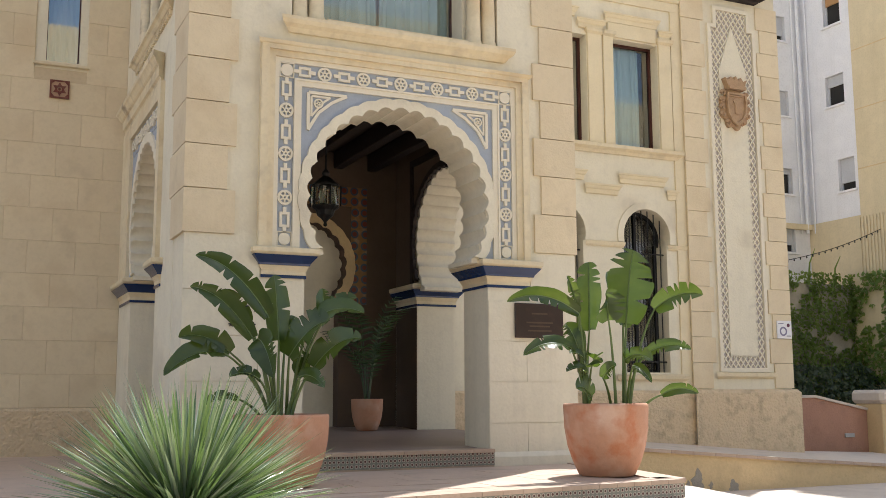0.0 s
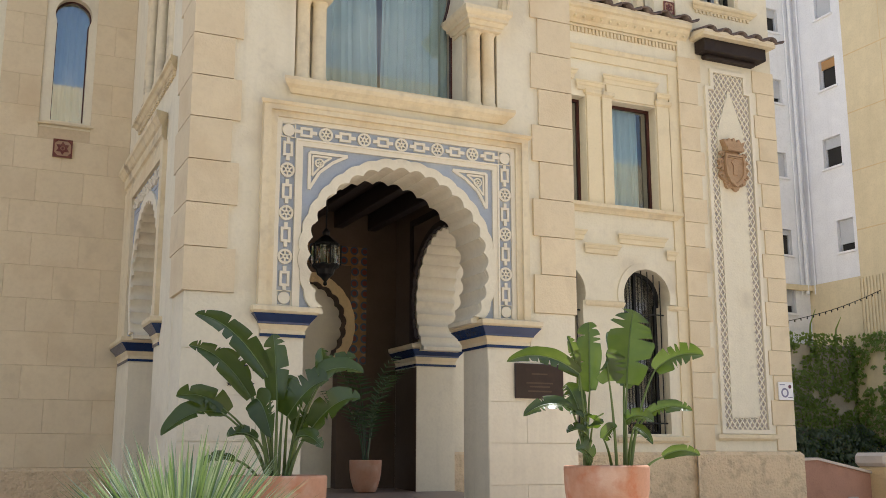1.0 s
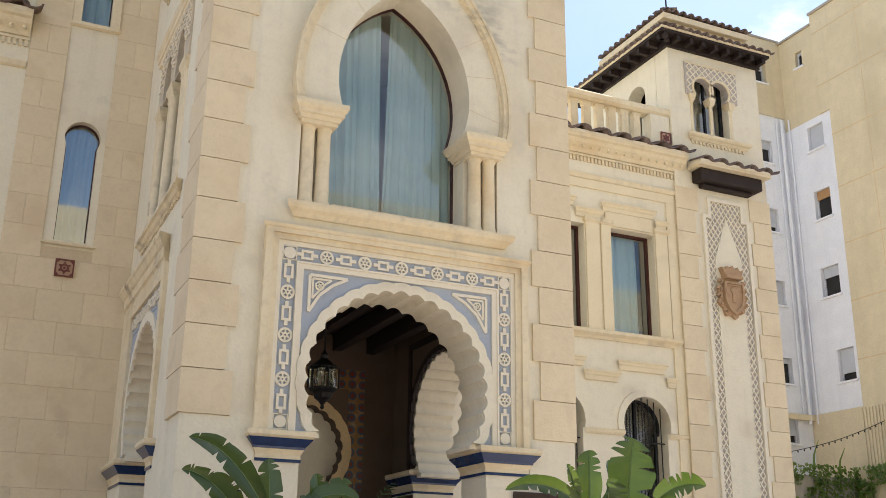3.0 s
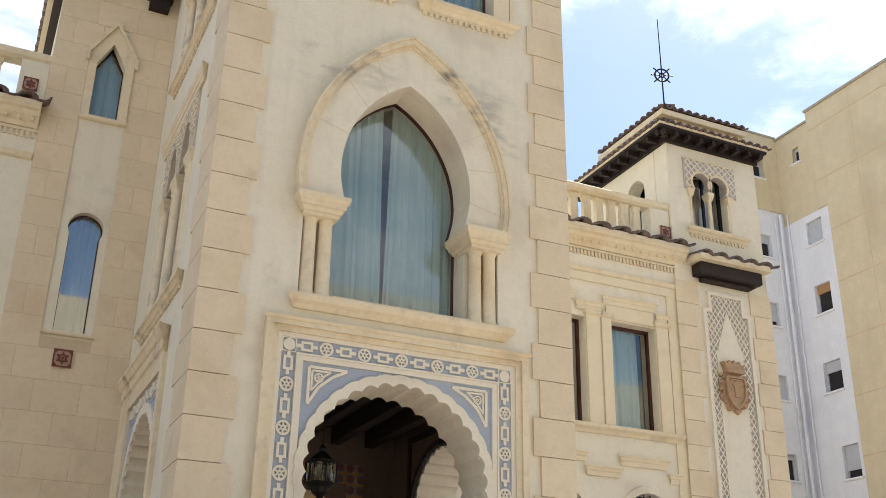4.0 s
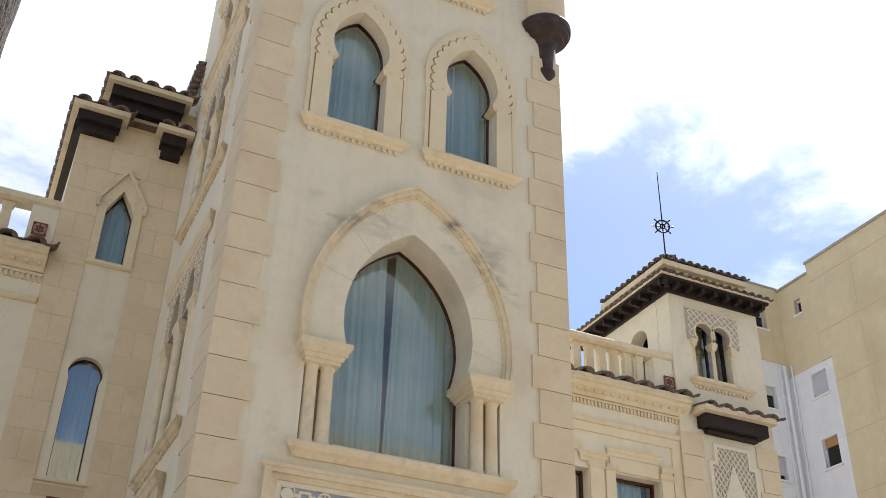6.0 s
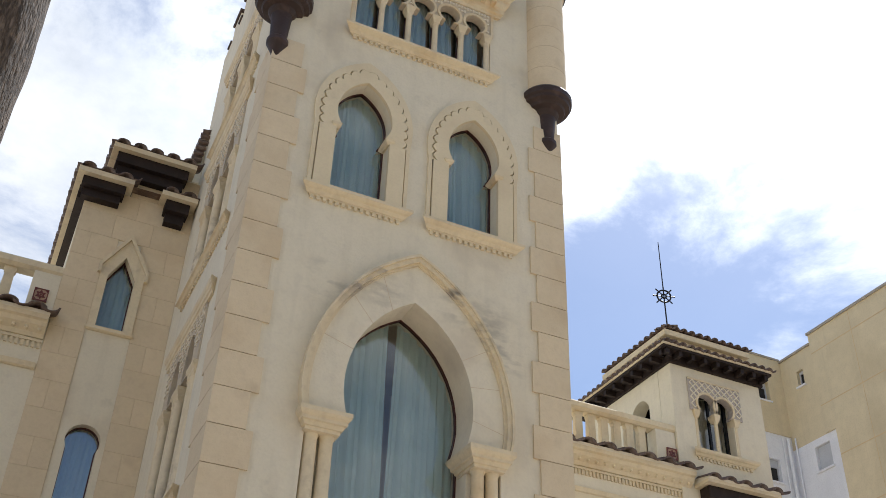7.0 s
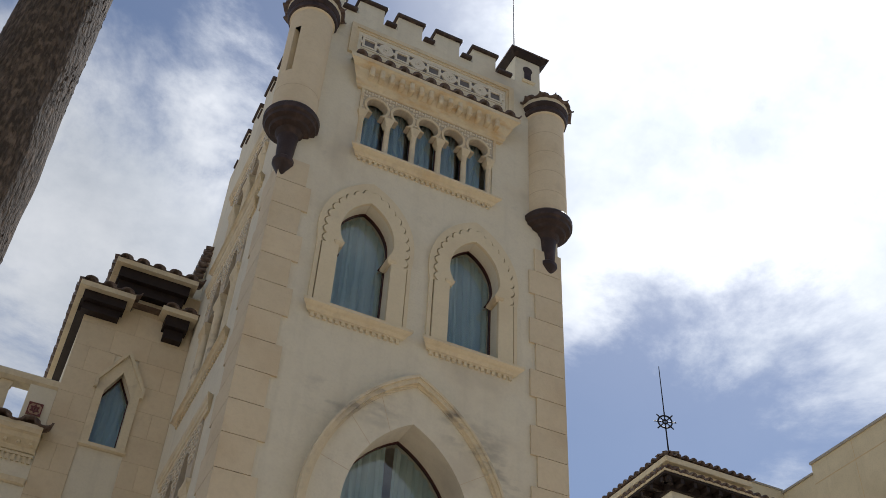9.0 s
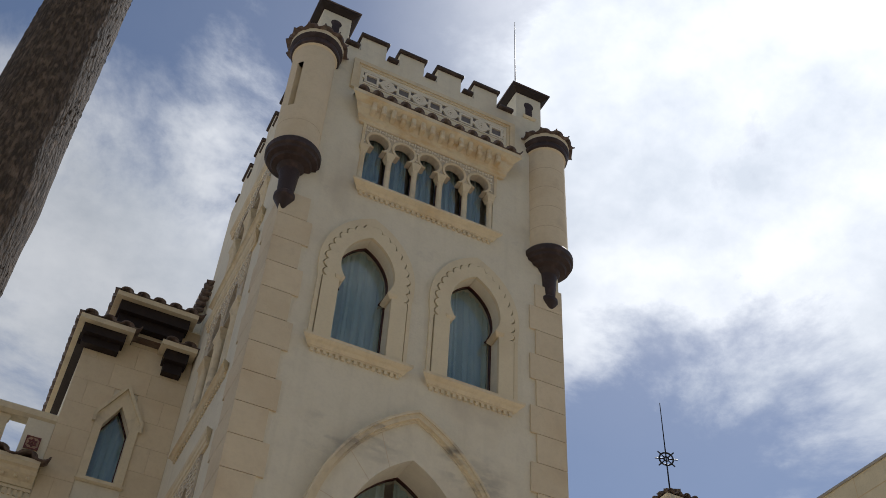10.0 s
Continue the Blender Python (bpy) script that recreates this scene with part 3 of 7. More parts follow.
# along the top: links and rosettes in turn between two corner discs
n_top = 11
span = 2 * 1.275 - 0.17
for k in range(n_top):
    u = AX - 1.275 + 0.085 + span * (k + 0.5) / n_top
    if k % 2:
        part("rosette", rosette(F, u, fz, 0.077, *RISE), WHITE, portal)
    else:
        part("strap_link", link(F, u, fz, 0.066, 0.052, *RISE, False), WHITE, portal)
for sgn in (-1, 1):
    part("corner_disc", ring(bmesh.new(), F, AX + sgn * 1.275, fz, 0, 0.066, *RISE, 20), WHITE, portal)
    part("corner_disc", ring(bmesh.new(), F, AX + sgn * 1.275, 2.475, 0, 0.062, *RISE, 20), WHITE, portal)
    part("corner_frame", slab(rect(AX + sgn * 1.275 - 0.078, AX + sgn * 1.275 + 0.078, fz - 0.078, fz + 0.078), [rect(AX + sgn * 1.275 - 0.068, AX + sgn * 1.275 + 0.068, fz - 0.068, fz + 0.068)], F, *RISE), WHITE, portal)
    part("corner_frame", slab(rect(AX + sgn * 1.275 - 0.078, AX + sgn * 1.275 + 0.078, 2.475 - 0.078, 2.475 + 0.078), [rect(AX + sgn * 1.275 - 0.068, AX + sgn * 1.275 + 0.068, 2.475 - 0.068, 2.475 + 0.068)], F, *RISE), WHITE, portal)
    lo, hi = 2.475 + 0.085, fz - 0.085
    for k in range(7):
        v = hi - (hi - lo) * (k + 0.5) / 7
        if k % 2:
            part("rosette", rosette(F, AX + sgn * 1.275, v, 0.079, *RISE), WHITE, portal)
        else:
            part("strap_link", link(F, AX + sgn * 1.275, v, 0.052, 0.078, *RISE, True), WHITE, portal)
    # corner triangles of the spandrels
    cx, cz = AX + sgn * 1.04, 4.035
    tri = [(cx, cz), (cx - sgn * 0.42, cz), (cx - sgn * 0.26, cz - 0.085), (cx - sgn * 0.11, cz - 0.21), (cx, cz - 0.40), (cx, cz)]
    part("spandrel_frame", edge_line(F, tri, 0.032, -0.03, -0.008), WHITE, portal)
    part("rosette", rosette(F, cx - sgn * 0.11, cz - 0.11, 0.052, -0.03, -0.008, 5), WHITE, portal)
    inner = [(cx - sgn * 0.035, cz - 0.035), (cx - sgn * 0.24, cz - 0.035), (cx - sgn * 0.17, cz - 0.085), (cx - sgn * 0.085, cz - 0.19), (cx - sgn * 0.035, cz - 0.25), (cx - sgn * 0.035, cz - 0.035)]
    part("spandrel_strap", edge_line(F, inner, 0.022, -0.024, -0.008), WHITE, portal)

# ---- ashlar facing of the lower pillars ----
for (u0, u1) in ((XL - 0.012, AX - 1.052), (AX + 1.052, XR + 0.012)):
    zs = [0.16, 0.60, 1.045, 1.49, 1.935, 2.49]
    for k, (za, zb) in enumerate(zip(zs, zs[1:])):
        cuts = [u0, u1] if k % 2 else [u0, u0 + (u1 - u0) * (0.62 if u0 < 4 else 0.42), u1]
        for a, c in zip(cuts, cuts[1:]):
            if k < 4:
                boxpart("ashlar_block", (a + 0.003, c - 0.003, YF - 0.012, YF + 0.005, za + 0.003, zb - 0.003), STUCCO, front)
            else:
                for aa, cc in ([(a, min(c, 2.70))] if u0 < 4 and a < 2.7 else []) + ([(max(a, 5.80), c)] if u0 > 4 and c > 5.8 else []):
                    if cc - aa > 0.05:
                        boxpart("ashlar_block", (aa + 0.003, cc - 0.003, YF - 0.012, YF + 0.005, za + 0.003, zb - 0.003), STUCCO, front)
tagged(part("baseboard", moulding(bmesh.new(), F, AX + 1.06, XR + 0.02, [(0.05, -0.2), (0.05, 0.24), (0.015, 0.29)]), STUCCO), "low cream plinth moulding", "plinth", kind="structure")


# ---- windows ----
def inset(ring_pts, d):
    """The outline moved inwards by d."""
    n = len(ring_pts)
    area = sum(ring_pts[i][0] * ring_pts[(i + 1) % n][1] - ring_pts[(i + 1) % n][0] * ring_pts[i][1] for i in range(n))
    s = 1 if area > 0 else -1
    out = []
    for i in range(n):
        p0, p1, p2 = Vector(ring_pts[i - 1]), Vector(ring_pts[i]), Vector(ring_pts[(i + 1) % n])
        a, c = (p1 - p0), (p2 - p1)
        if a.length < 1e-6 or c.length < 1e-6:
            a = c = (p2 - p0)
        na = Vector((-a.y, a.x)).normalized() * s
        nc = Vector((-c.y, c.x)).normalized() * s
        m = na + nc
        m = m / max(0.5, m.length_squared / 2) if m.length > 1e-4 else na
        out.append((p1.x + m.x * d, p1.y + m.y * d))
    return out


def curtain_sheet(at, u0, u1, v0, v1, w, folds, amp, seed, drawn=(0.0, 0.0)):
    """A pleated sheet; drawn shifts its two edges sideways at the top."""
    rng = random.Random(seed)
    n = max(16, int((u1 - u0) / 0.018))
    ph, ph2 = rng.uniform(0, 6), rng.uniform(0, 6)
    bm = bmesh.new()
    rows = []
    nv = 8
    for j in range(nv + 1):
        fv = j / nv
        row = []
        for i in range(n + 1):
            f = i / n
            d = amp * (math.sin(2 * PI * folds * f + ph + 0.5 * math.sin(2.2 * fv)) + 0.6 * math.sin(2 * PI * folds * 0.43 * f + ph2) + 0.35 * math.sin(2 * PI * folds * 2.3 * f)) * (0.65 + 0.35 * (1 - fv))
            ua, uc = u0 + drawn[0] * fv, u1 + drawn[1] * fv
            row.append(bm.verts.new(at(ua + (uc - ua) * f + 0.01 * math.sin(fv * 3 + ph), w + d, v0 + (v1 - v0) * fv)))
        rows.append(row)
    for a, c in zip(rows, rows[1:]):
        for i in range(n):
            bm.faces.new((a[i], a[i + 1], c[i + 1], c[i]))
    return bm


WCOUNT = [0]


def window(at, outline, depth, frame_w, curtains, label, mat=None, mullions=(), folds=9, drawn=(), glass=None):
    WCOUNT[0] += 1
    e = thing("window_%d" % WCOUNT[0], label, "window", at(outline[0][0], depth, outline[0][1]), kind="structure")
    ins = inset(outline, frame_w)
    part("window_frame", slab(inset(outline, -0.02), [ins], at, depth, depth + 0.06), mat or FRAME, e)
    g = part("pane", slab(inset(outline, frame_w * 0.6), [], at, depth + 0.028, depth + 0.034), glass or GLASS, e, "clear window glass")
    g.visible_shadow = False
    us, vs = [p[0] for p in outline], [p[1] for p in outline]
    for m in mullions:
        part("mullion", slab(rect(m - 0.022, m + 0.022, min(vs), max(vs) - 0.05), [], at, depth + 0.004, depth + 0.056), mat or FRAME, e)
    for k, (a, c) in enumerate(curtains):
        smooth(part("curtain", curtain_sheet(at, a, c, min(vs) - 0.05, max(vs) + 0.05, depth + 0.13, folds * (c - a), 0.024, WCOUNT[0] * 7 + k, drawn[k] if drawn else (0.0, 0.0)), CURTAIN, e, "pale blue pleated curtain"), 60)
    return e


window(F, WIN1, 0.42, 0.012, [(3.30, 4.135), (4.165, 5.12)], "large pointed horseshoe window with pale blue curtains", folds=9, drawn=((0.0, -0.03), (0.07, 0.0)))
for c in W2C:
    window(F, win2_line(c), 0.19, 0.014, [(c - 0.45, c + 0.22), (c + 0.20, c + 0.47)], "pointed horseshoe window with a closed pale blue curtain", folds=11)
window(FRONT(YW), rect(10.04, 10.98, 5.15, 7.03), 0.20, 0.05, [(10.0, 10.80)], "tall window with dark red frame and blue curtain", folds=9)
window(FRONT(YW), rect(8.58, 9.50, 5.15, 7.03), 0.20, 0.05, [(8.5, 9.15)], "tall window with dark red frame and blue curtain", folds=9)
LW = [(0.875, 5.41), (1.305, 5.41), (1.305, 6.85)] + horseshoe(1.09, 0.245, 6.97, 6.86, 16) + [(0.875, 6.85)]
window(FRONT(YW), LW, 0.12, 0.015, [(0.80, 1.38)], "narrow horseshoe window reflecting the street", folds=12, glass=COATED_GLASS)
window(FRONT(YW), [(0.855, 8.78), (1.275, 8.78), (1.275, 9.68), (1.065, 10.08), (0.855, 9.68)], 0.12, 0.015, [(0.84, 1.28)], "small pointed window with a grey-blue curtain", folds=8)
for k, (c, h) in enumerate(((10.605, 0.445), (8.905, 0.445))):
    o = [(c - h, 1.27), (c + h, 1.27), (c + h, 3.45)] + horseshoe(c + 0.025, 0.48, 3.58, 3.46, 16) + [(c - h, 3.45)]
    e = window(FRONT(YW), o, 0.30, 0.05, [], "dark arched ground-floor window behind a wrought iron grille", IRON, mullions=(c,))
    # sheet close behind the glass, its black replaces the room's shade
    room = boxpart("room_backing", (c - 0.5, c + 0.5, YW + 0.44, YW + 0.5, 1.2, 4.2), ROOM_SHADE, e)
    for j in range(7):
        u = c - h + 2 * h * (j + 0.5) / 7
        top = 3.58 + math.sqrt(max(0.01, 0.48 ** 2 - (u - c - 0.025) ** 2))
        part("grille_bar", tube(bmesh.new(), [(u, YW + 0.10, 1.27), (u, YW + 0.10, top)], 0.011, 6), IRON, e)
    for z in (1.45, 2.35, 3.3):
        part("grille_rail", tube(bmesh.new(), [(c - h, YW + 0.10, z), (c + h, YW + 0.10, z)], 0.012, 6), IRON, e)

# ---- first-floor window dressing ----
big = thing("window_surround", "cream pointed horseshoe arch surround on paired columns", "arch surround", (4.205, YF, 4.8))
a_out = pointed(4.205, 1.345, 6.30, 8.42, 1.30, 5.98, 14)
a_mid = pointed(4.205, 1.262, 6.30, 8.31, 1.225, 5.98, 14)
a_in = pointed(4.205, 0.824, 6.42, 7.733, 0.746, 5.98, 14)
part("arch_ring", band(a_in, a_mid, F, -0.04, 0.0), STUCCO, big, "smooth cream voussoir ring")
part("hood_moulding", band(a_mid, a_out, F, -0.105, 0.0), TRIM, big)
part("hood_lip", band(pointed(4.205, 1.315, 6.30, 8.38, 1.275, 5.98, 14), a_out, F, -0.13, -0.104), TRIM, big)
a_mid2 = pointed(4.205, 1.232, 6.30, 8.27, 1.195, 5.98, 14)
part("hood_bead", band(a_mid2, a_mid, F, -0.065, -0.041), TRIM, big)
for k in (4, 8, 11, 22, 25, 29):
    u0, v0 = a_in[k]
    u1, v1 = a_mid2[k]
    part("voussoir_joint", bar(bmesh.new(), F, u0, v0, u1, v1, 0.006, -0.0415, -0.039), JOINT, big)
part("sill", moulding(bmesh.new(), F, 2.98, 5.46, [(0.04, 4.655), (0.07, 4.70), (0.11, 4.73), (0.13, 4.77), (0.13, 4.805), (0.03, 4.82)]), TRIM, big)
boxpart("sill_reveal", (3.365, 5.045, YF - 0.05, YF + 0.42, 4.80, 4.852), TRIM, big)
for s in (-1, 1):
    for off in (0.935, 1.12):
        x = 4.205 + s * off
        bm = bmesh.new()
        lathe(bm, [(0.095, 4.82), (0.095, 4.87), (0.083, 4.90), (0.078, 5.30), (0.076, 5.70), (0.092, 5.73), (0.092, 5.80)], (x, YF + 0.05, 0), 18)
        smooth(part("column", bm, TRIM, big))
    xc = 4.205 + s * 1.03
    bm = loft_rect(bmesh.new(), xc - 0.19, xc + 0.19, YF - 0.07, YF + 0.36, [(-0.01, 5.74), (0.015, 5.745), (0.015, 5.785), (0.035, 5.79), (0.05, 5.835), (0.075, 5.845), (0.075, 5.88), (0.10, 5.905), (0.115, 5.935), (0.115, 5.985), (0.05, 6.0)])
    part("capital", bm, TRIM, big)
    boxpart("jamb_plinth", (xc - 0.18, xc + 0.18, YF - 0.06, YF + 0.14, 4.80, 4.835), TRIM, big)
    boxpart("jamb_block", (min(4.205 + s * 0.836, 4.205 + s * 1.214), max(4.205 + s * 0.836, 4.205 + s * 1.214), YF + 0.15, YF + 0.59, 4.811, 5.969), STUCCO, big)


# ---- second-floor windows ----
def dentils(bm, at, u0, u1, v0, v1, proud, pitch=0.082):
    n = int((u1 - u0) / pitch)
    for k in range(n):
        u = u0 + (u1 - u0) * (k + 0.5) / n
        a = [at(p, q, r) for p in (u - pitch * 0.28, u + pitch * 0.28) for q in (-proud, 0.01) for r in (v0, v1)]
        v = [bm.verts.new(c) for c in a]
        for f in ((0, 1, 3, 2), (4, 6, 7, 5), (0, 4, 5, 1), (2, 3, 7, 6), (0, 2, 6, 4), (1, 5, 7, 3)):
            bm.faces.new([v[i] for i in f])
    return bm


def sill(at, u0, u1, top, parent, proud=0.13):
    part("sill", moulding(bmesh.new(), at, u0 + proud, u1 - proud, [(0.025, top - 0.135), (0.045, top - 0.125), (0.07, top - 0.085), (0.10, top - 0.07), (proud, top - 0.04), (proud, top), (0.03, top + 0.012)]), TRIM, parent)
    part("dentil_course", dentils(bmesh.new(), at, u0 + proud, u1 - proud, top - 0.20, top - 0.145, 0.03), TRIM, parent)
    part("dentil_fillet", moulding(bmesh.new(), at, u0 + proud, u1 - proud, [(0.034, top - 0.150), (0.034, top - 0.136), (0.02, top - 0.134)], False), TRIM, parent)


def scallop_line(pts, size, pitch):
    """Adds outward lobes along an open outline."""
    v = [Vector(p) for p in pts]
    total = sum((c - a).length for a, c in zip(v, v[1:]))
    n = max(3, round(total / pitch))
    steps = 5
    out = []
    for i in range(n * steps + 1):
        s = total * i / (n * steps)
        for a, c in zip(v, v[1:]):
            if s <= (c - a).length + 1e-9:
                break
            s -= (c - a).length
        d = (c - a).normalized()
        p = a + d * s
        q = p + Vector((d.y, -d.x)) * size * abs(math.sin(PI * i / steps))
        out.append((q.x, q.y))
    return out


for c in W2C:
    e = thing("window_surround", "cream window surround with a scalloped raised edge and dentilled sill", "arch surround", (c, YF, 9.0), group="second-floor window surrounds")
    arc = pointed(c, 0.575, 10.38, 11.255, 0.56, 10.10, 12)
    lobed = scallop_line(arc, 0.055, 0.155)
    outer = [(c - 0.615, 9.075), (c + 0.615, 9.075), (c + 0.615, 10.09)] + lobed + [(c - 0.615, 10.09)]
    hole = win2_line(c)
    part("raised_field", slab(outer, [inset(hole, 0.002)], F, -0.055, 0.0), SURROUND, e)
    rim = [(c - 0.685, 9.06), (c + 0.685, 9.06), (c + 0.685, 10.09)] + pointed(c, 0.71, 10.42, 11.45, 0.685, 10.10, 12) + [(c - 0.685, 10.09)]
    part("outer_band", slab(rim, [inset(outer, -0.017)], F, -0.040, 0.0), SURROUND, e)
    for s in (-1, 1):
        bm = loft_rect(bmesh.new(), c + s * 0.385 - 0.03, c + s * 0.385 + 0.03, YF - 0.035, YF + 0.17, [(0.005, 10.09), (0.035, 10.13), (0.045, 10.165), (0.02, 10.18)])
        part("impost_moulding", bm, TRIM, e)
    sill(F, c - 0.76, c + 0.76, 9.055, e)

# ---- the five-arched loggia window at the top ----
RELIEF_GROUND = material("weathered_relief_ground", (0.55, 0.475, 0.365), 0.9, [((0.36, 0.32, 0.28), 5.0, 0.5)], bump=0.15)
loggia = thing("loggia_window", "five-arched loggia window with slender columns and pierced plaster", "window", (4.09, YF, 12.0))
cents = [3.205 + 0.4345 * k for k in range(5)]
# pierced plate over the arches, scalloped out between the columns
lo = 12.90
outl = [(2.925, lo)]
for c in cents:
    outl += list(reversed(horseshoe(c, 0.172, 13.06, lo + 0.001, 14)))
outl += [(5.255, lo), (5.255, 13.40), (2.925, 13.40)]
part("arcade_plate", slab(outl, [], F, -0.030, 0.10), RELIEF_GROUND, loggia, "weathered greyish arcade plate")
for c in cents:
    part("arch_rim", band(horseshoe(c, 0.172, 13.06, lo + 0.002, 16), horseshoe(c, 0.212, 13.06, lo + 0.002, 16), F, -0.05, -0.029), TRIM, loggia)
for a, c in ((2.925, 2.965), (5.215, 5.255)):
    boxpart("plate_edge", (a, c, YF - 0.048, YF - 0.029, lo, 13.40), TRIM, loggia)
bm = bmesh.new()
rng = random.Random(5)
for i in range(46):
    for j in range(7):
        u, v = 2.96 + 0.05 * i, 12.98 + 0.085 * j
        if u < 5.20 and v < 13.36 and all((u - c) ** 2 + (v - 13.06) ** 2 > 0.225 ** 2 for c in cents):
            slab(rect(u - 0.012, u + 0.012, v - 0.03, v + 0.03) if (i + j) % 2 else rect(u - 0.022, u + 0.022, v - 0.012, v + 0.012), [], F, -0.046, -0.029, bm)
part("plaster_relief", bm, WHITE, loggia, "fine white plaster relief")
cols = [cents[0] - 0.2175] + [c + 0.2175 for c in cents]
for x in cols:
    bm = bmesh.new()
    lathe(bm, [(0.062, 12.06), (0.062, 12.10), (0.047, 12.13), (0.043, 12.70), (0.052, 12.73), (0.052, 12.75)], (x, YF + 0.01, 0), 12)
    smooth(part("column", bm, TRIM, loggia))
    part("capital", loft_rect(bmesh.new(), x - 0.04, x + 0.04, YF - 0.03, YF + 0.07, [(0.0, 12.74), (0.012, 12.77), (0.012, 12.79), (0.034, 12.86), (0.034, 12.905)]), TRIM, loggia)
sill(F, 2.86, 5.34, 12.05, loggia, 0.14)
window(F, rect(W3[0] + 0.02, W3[1] - 0.02, W3[2], W3[3]), 0.09, 0.02, [(c - 0.21, c + 0.15) for c in cents], "wide top-floor window behind the loggia columns", mullions=[c + 0.2175 for c in cents[:-1]], folds=14)
boxpart("sill_slab", (2.98, 5.20, YF + 0.0, YF + 0.09, 12.0, 12.052), TRIM, loggia)


# ---- roof tiles ----
def tile_mesh():
    """One barrel tile with half a channel each side; it runs down along -y from the origin's back edge."""
    bm = bmesh.new()
    r, L, n = 0.075, 0.42, 7
    t = 0.016
    for shift, sign, zz in ((0.0, 1, 0.0), (0.095, -1, 0.045)):
        rows = []
        for rad in (r, r - t):
            for y in (0.0, L):
                k = 1.0 - 0.12 * (y / L)
                rows.append([bm.verts.new((shift + rad * k * math.cos(PI * i / n), y, zz + sign * rad * k * math.sin(PI * i / n) * 0.85)) for i in range(n + 1)])
        a, b, c, d = rows
        for i in range(n):
            bm.faces.new((a[i], a[i + 1], b[i + 1], b[i]))
            bm.faces.new((c[i], c[i + 1], d[i + 1], d[i]))
            bm.faces.new((a[i], a[i + 1], c[i + 1], c[i]))
    bmesh.ops.recalc_face_normals(bm, faces=bm.faces[:])
    me = bpy.data.meshes.new("roof_tile")
    bm.to_mesh(me)
    bm.free()
    me.materials.append(ROOF)
    for p in me.polygons:
        p.use_smooth = True
    return me


TILE = tile_mesh()
TRNG = random.Random(11)


def tile_row(parent, p0, p1, z, heading, slope=17.0, pitch=0.19, rows=1, scale=1.0, stretch=(1, 1, 1)):
    """Barrel tiles side by side from p0 to p1 (x, y), running down towards heading (degrees; 0 faces -y)."""
    a, c = Vector(p0), Vector(p1)
    n = max(1, round((c - a).length / (pitch * scale * stretch[0])))
    for j in range(rows):
        back = Vector((math.sin(radians(heading)), -math.cos(radians(heading)))) * -0.36 * j * scale
        for k in range(n):
            p = a.lerp(c, (k + 0.5) / n) + back
            ob = new("roof_tile", TILE)
            adopt(ob, parent)
            ob.matrix_basis = pose(p.x, p.y, z + 0.36 * j * scale * math.tan(radians(slope)) + TRNG.uniform(-0.006, 0.006), slope + TRNG.uniform(-2, 2), 0, heading + TRNG.uniform(-2.5, 2.5)) @ Matrix.Scale(scale, 4) @ Matrix.Diagonal((*stretch, 1))


# ---- crown of the tower ----
ledge = thing("tile_ledge", "small tiled ledge on a cream cornice over the loggia", "ledge", (4.09, YF, 13.7))
part("cornice", moulding(bmesh.new(), F, 2.88, 5.33, [(0.05, 13.37), (0.06, 13.42), (0.085, 13.44), (0.10, 13.52), (0.15, 13.60), (0.17, 13.68), (0.235, 13.74), (0.27, 13.76), (0.27, 13.84), (0.02, 13.90)]), TRIM, ledge)
for k in range(14):
    u = 2.92 + 2.36 * (k + 0.5) / 14
    boxpart("corbel", (u - 0.04, u + 0.04, YF - 0.235, YF, 13.52, 13.735), TRIM, ledge, "", 0.018)
tile_row(ledge, (2.66, YF - 0.27), (5.52, YF - 0.27), 13.88, 0, 18, 0.19, 1, 0.95, (1.3, 1.0, 1.25))

crown = thing("frieze_panel", "strapwork frieze panel below the battlements", "frieze", (4.09, YF, 14.2))
part("panel_frame", slab(rect(2.60, 5.58, 14.12, 14.86), [rect(2.69, 5.49, 14.20, 14.78)], F, -0.05, 0.0), TRIM, crown)
part("panel_frame", slab(rect(2.69, 5.49, 14.20, 14.78), [rect(2.74, 5.44, 14.25, 14.73)], F, -0.028, 0.0), TRIM, crown)
GREYBLUE = material("weathered_blue_plaster", (0.17, 0.16, 0.165), 0.9, [((0.24, 0.21, 0.19), 4.0, 0.6)], bump=0.2)
part("panel_field", slab(rect(2.74, 5.44, 14.25, 14.73), [rect(2.80, 5.38, 14.33, 14.65)], F, -0.012, 0.0), STUCCO, crown)
part("panel_ground", slab(rect(2.80, 5.38, 14.33, 14.65), [], F, -0.003, 0.0), GREYBLUE, crown, "grey-blue weathered plaster ground")
for k in range(9):
    u = 2.80 + 2.58 * (k + 0.5) / 9
    if k % 2:
        part("rosette", rosette(F, u, 14.49, 0.13, -0.03, -0.003, 8), WHITE, crown)
        part("rosette_ring", ring(bmesh.new(), F, u, 14.49, 0.06, 0.10, -0.028, -0.003), WHITE, crown)
    else:
        part("strap_link", slab(rect(u - 0.125, u + 0.125, 14.49 - 0.115, 14.49 + 0.115), [rect(u - 0.088, u + 0.088, 14.49 - 0.078, 14.49 + 0.078)], F, -0.03, -0.003), WHITE, crown)
        for s in (-1, 1):
            part("strap_tongue", bar(bmesh.new(), F, u + s * 0.125, 14.49, u + s * 0.165, 14.49, 0.06, -0.029, -0.003), WHITE, crown)
for v in (14.345, 14.635):
    part("strap_edge", slab(rect(2.80, 5.38, v - 0.014, v + 0.014), [], F, -0.026, -0.003), WHITE, crown)

battlement = thing("battlements", "cream battlements capped with dark flat tiles", "battlements", (4.1, YF, 15.17))


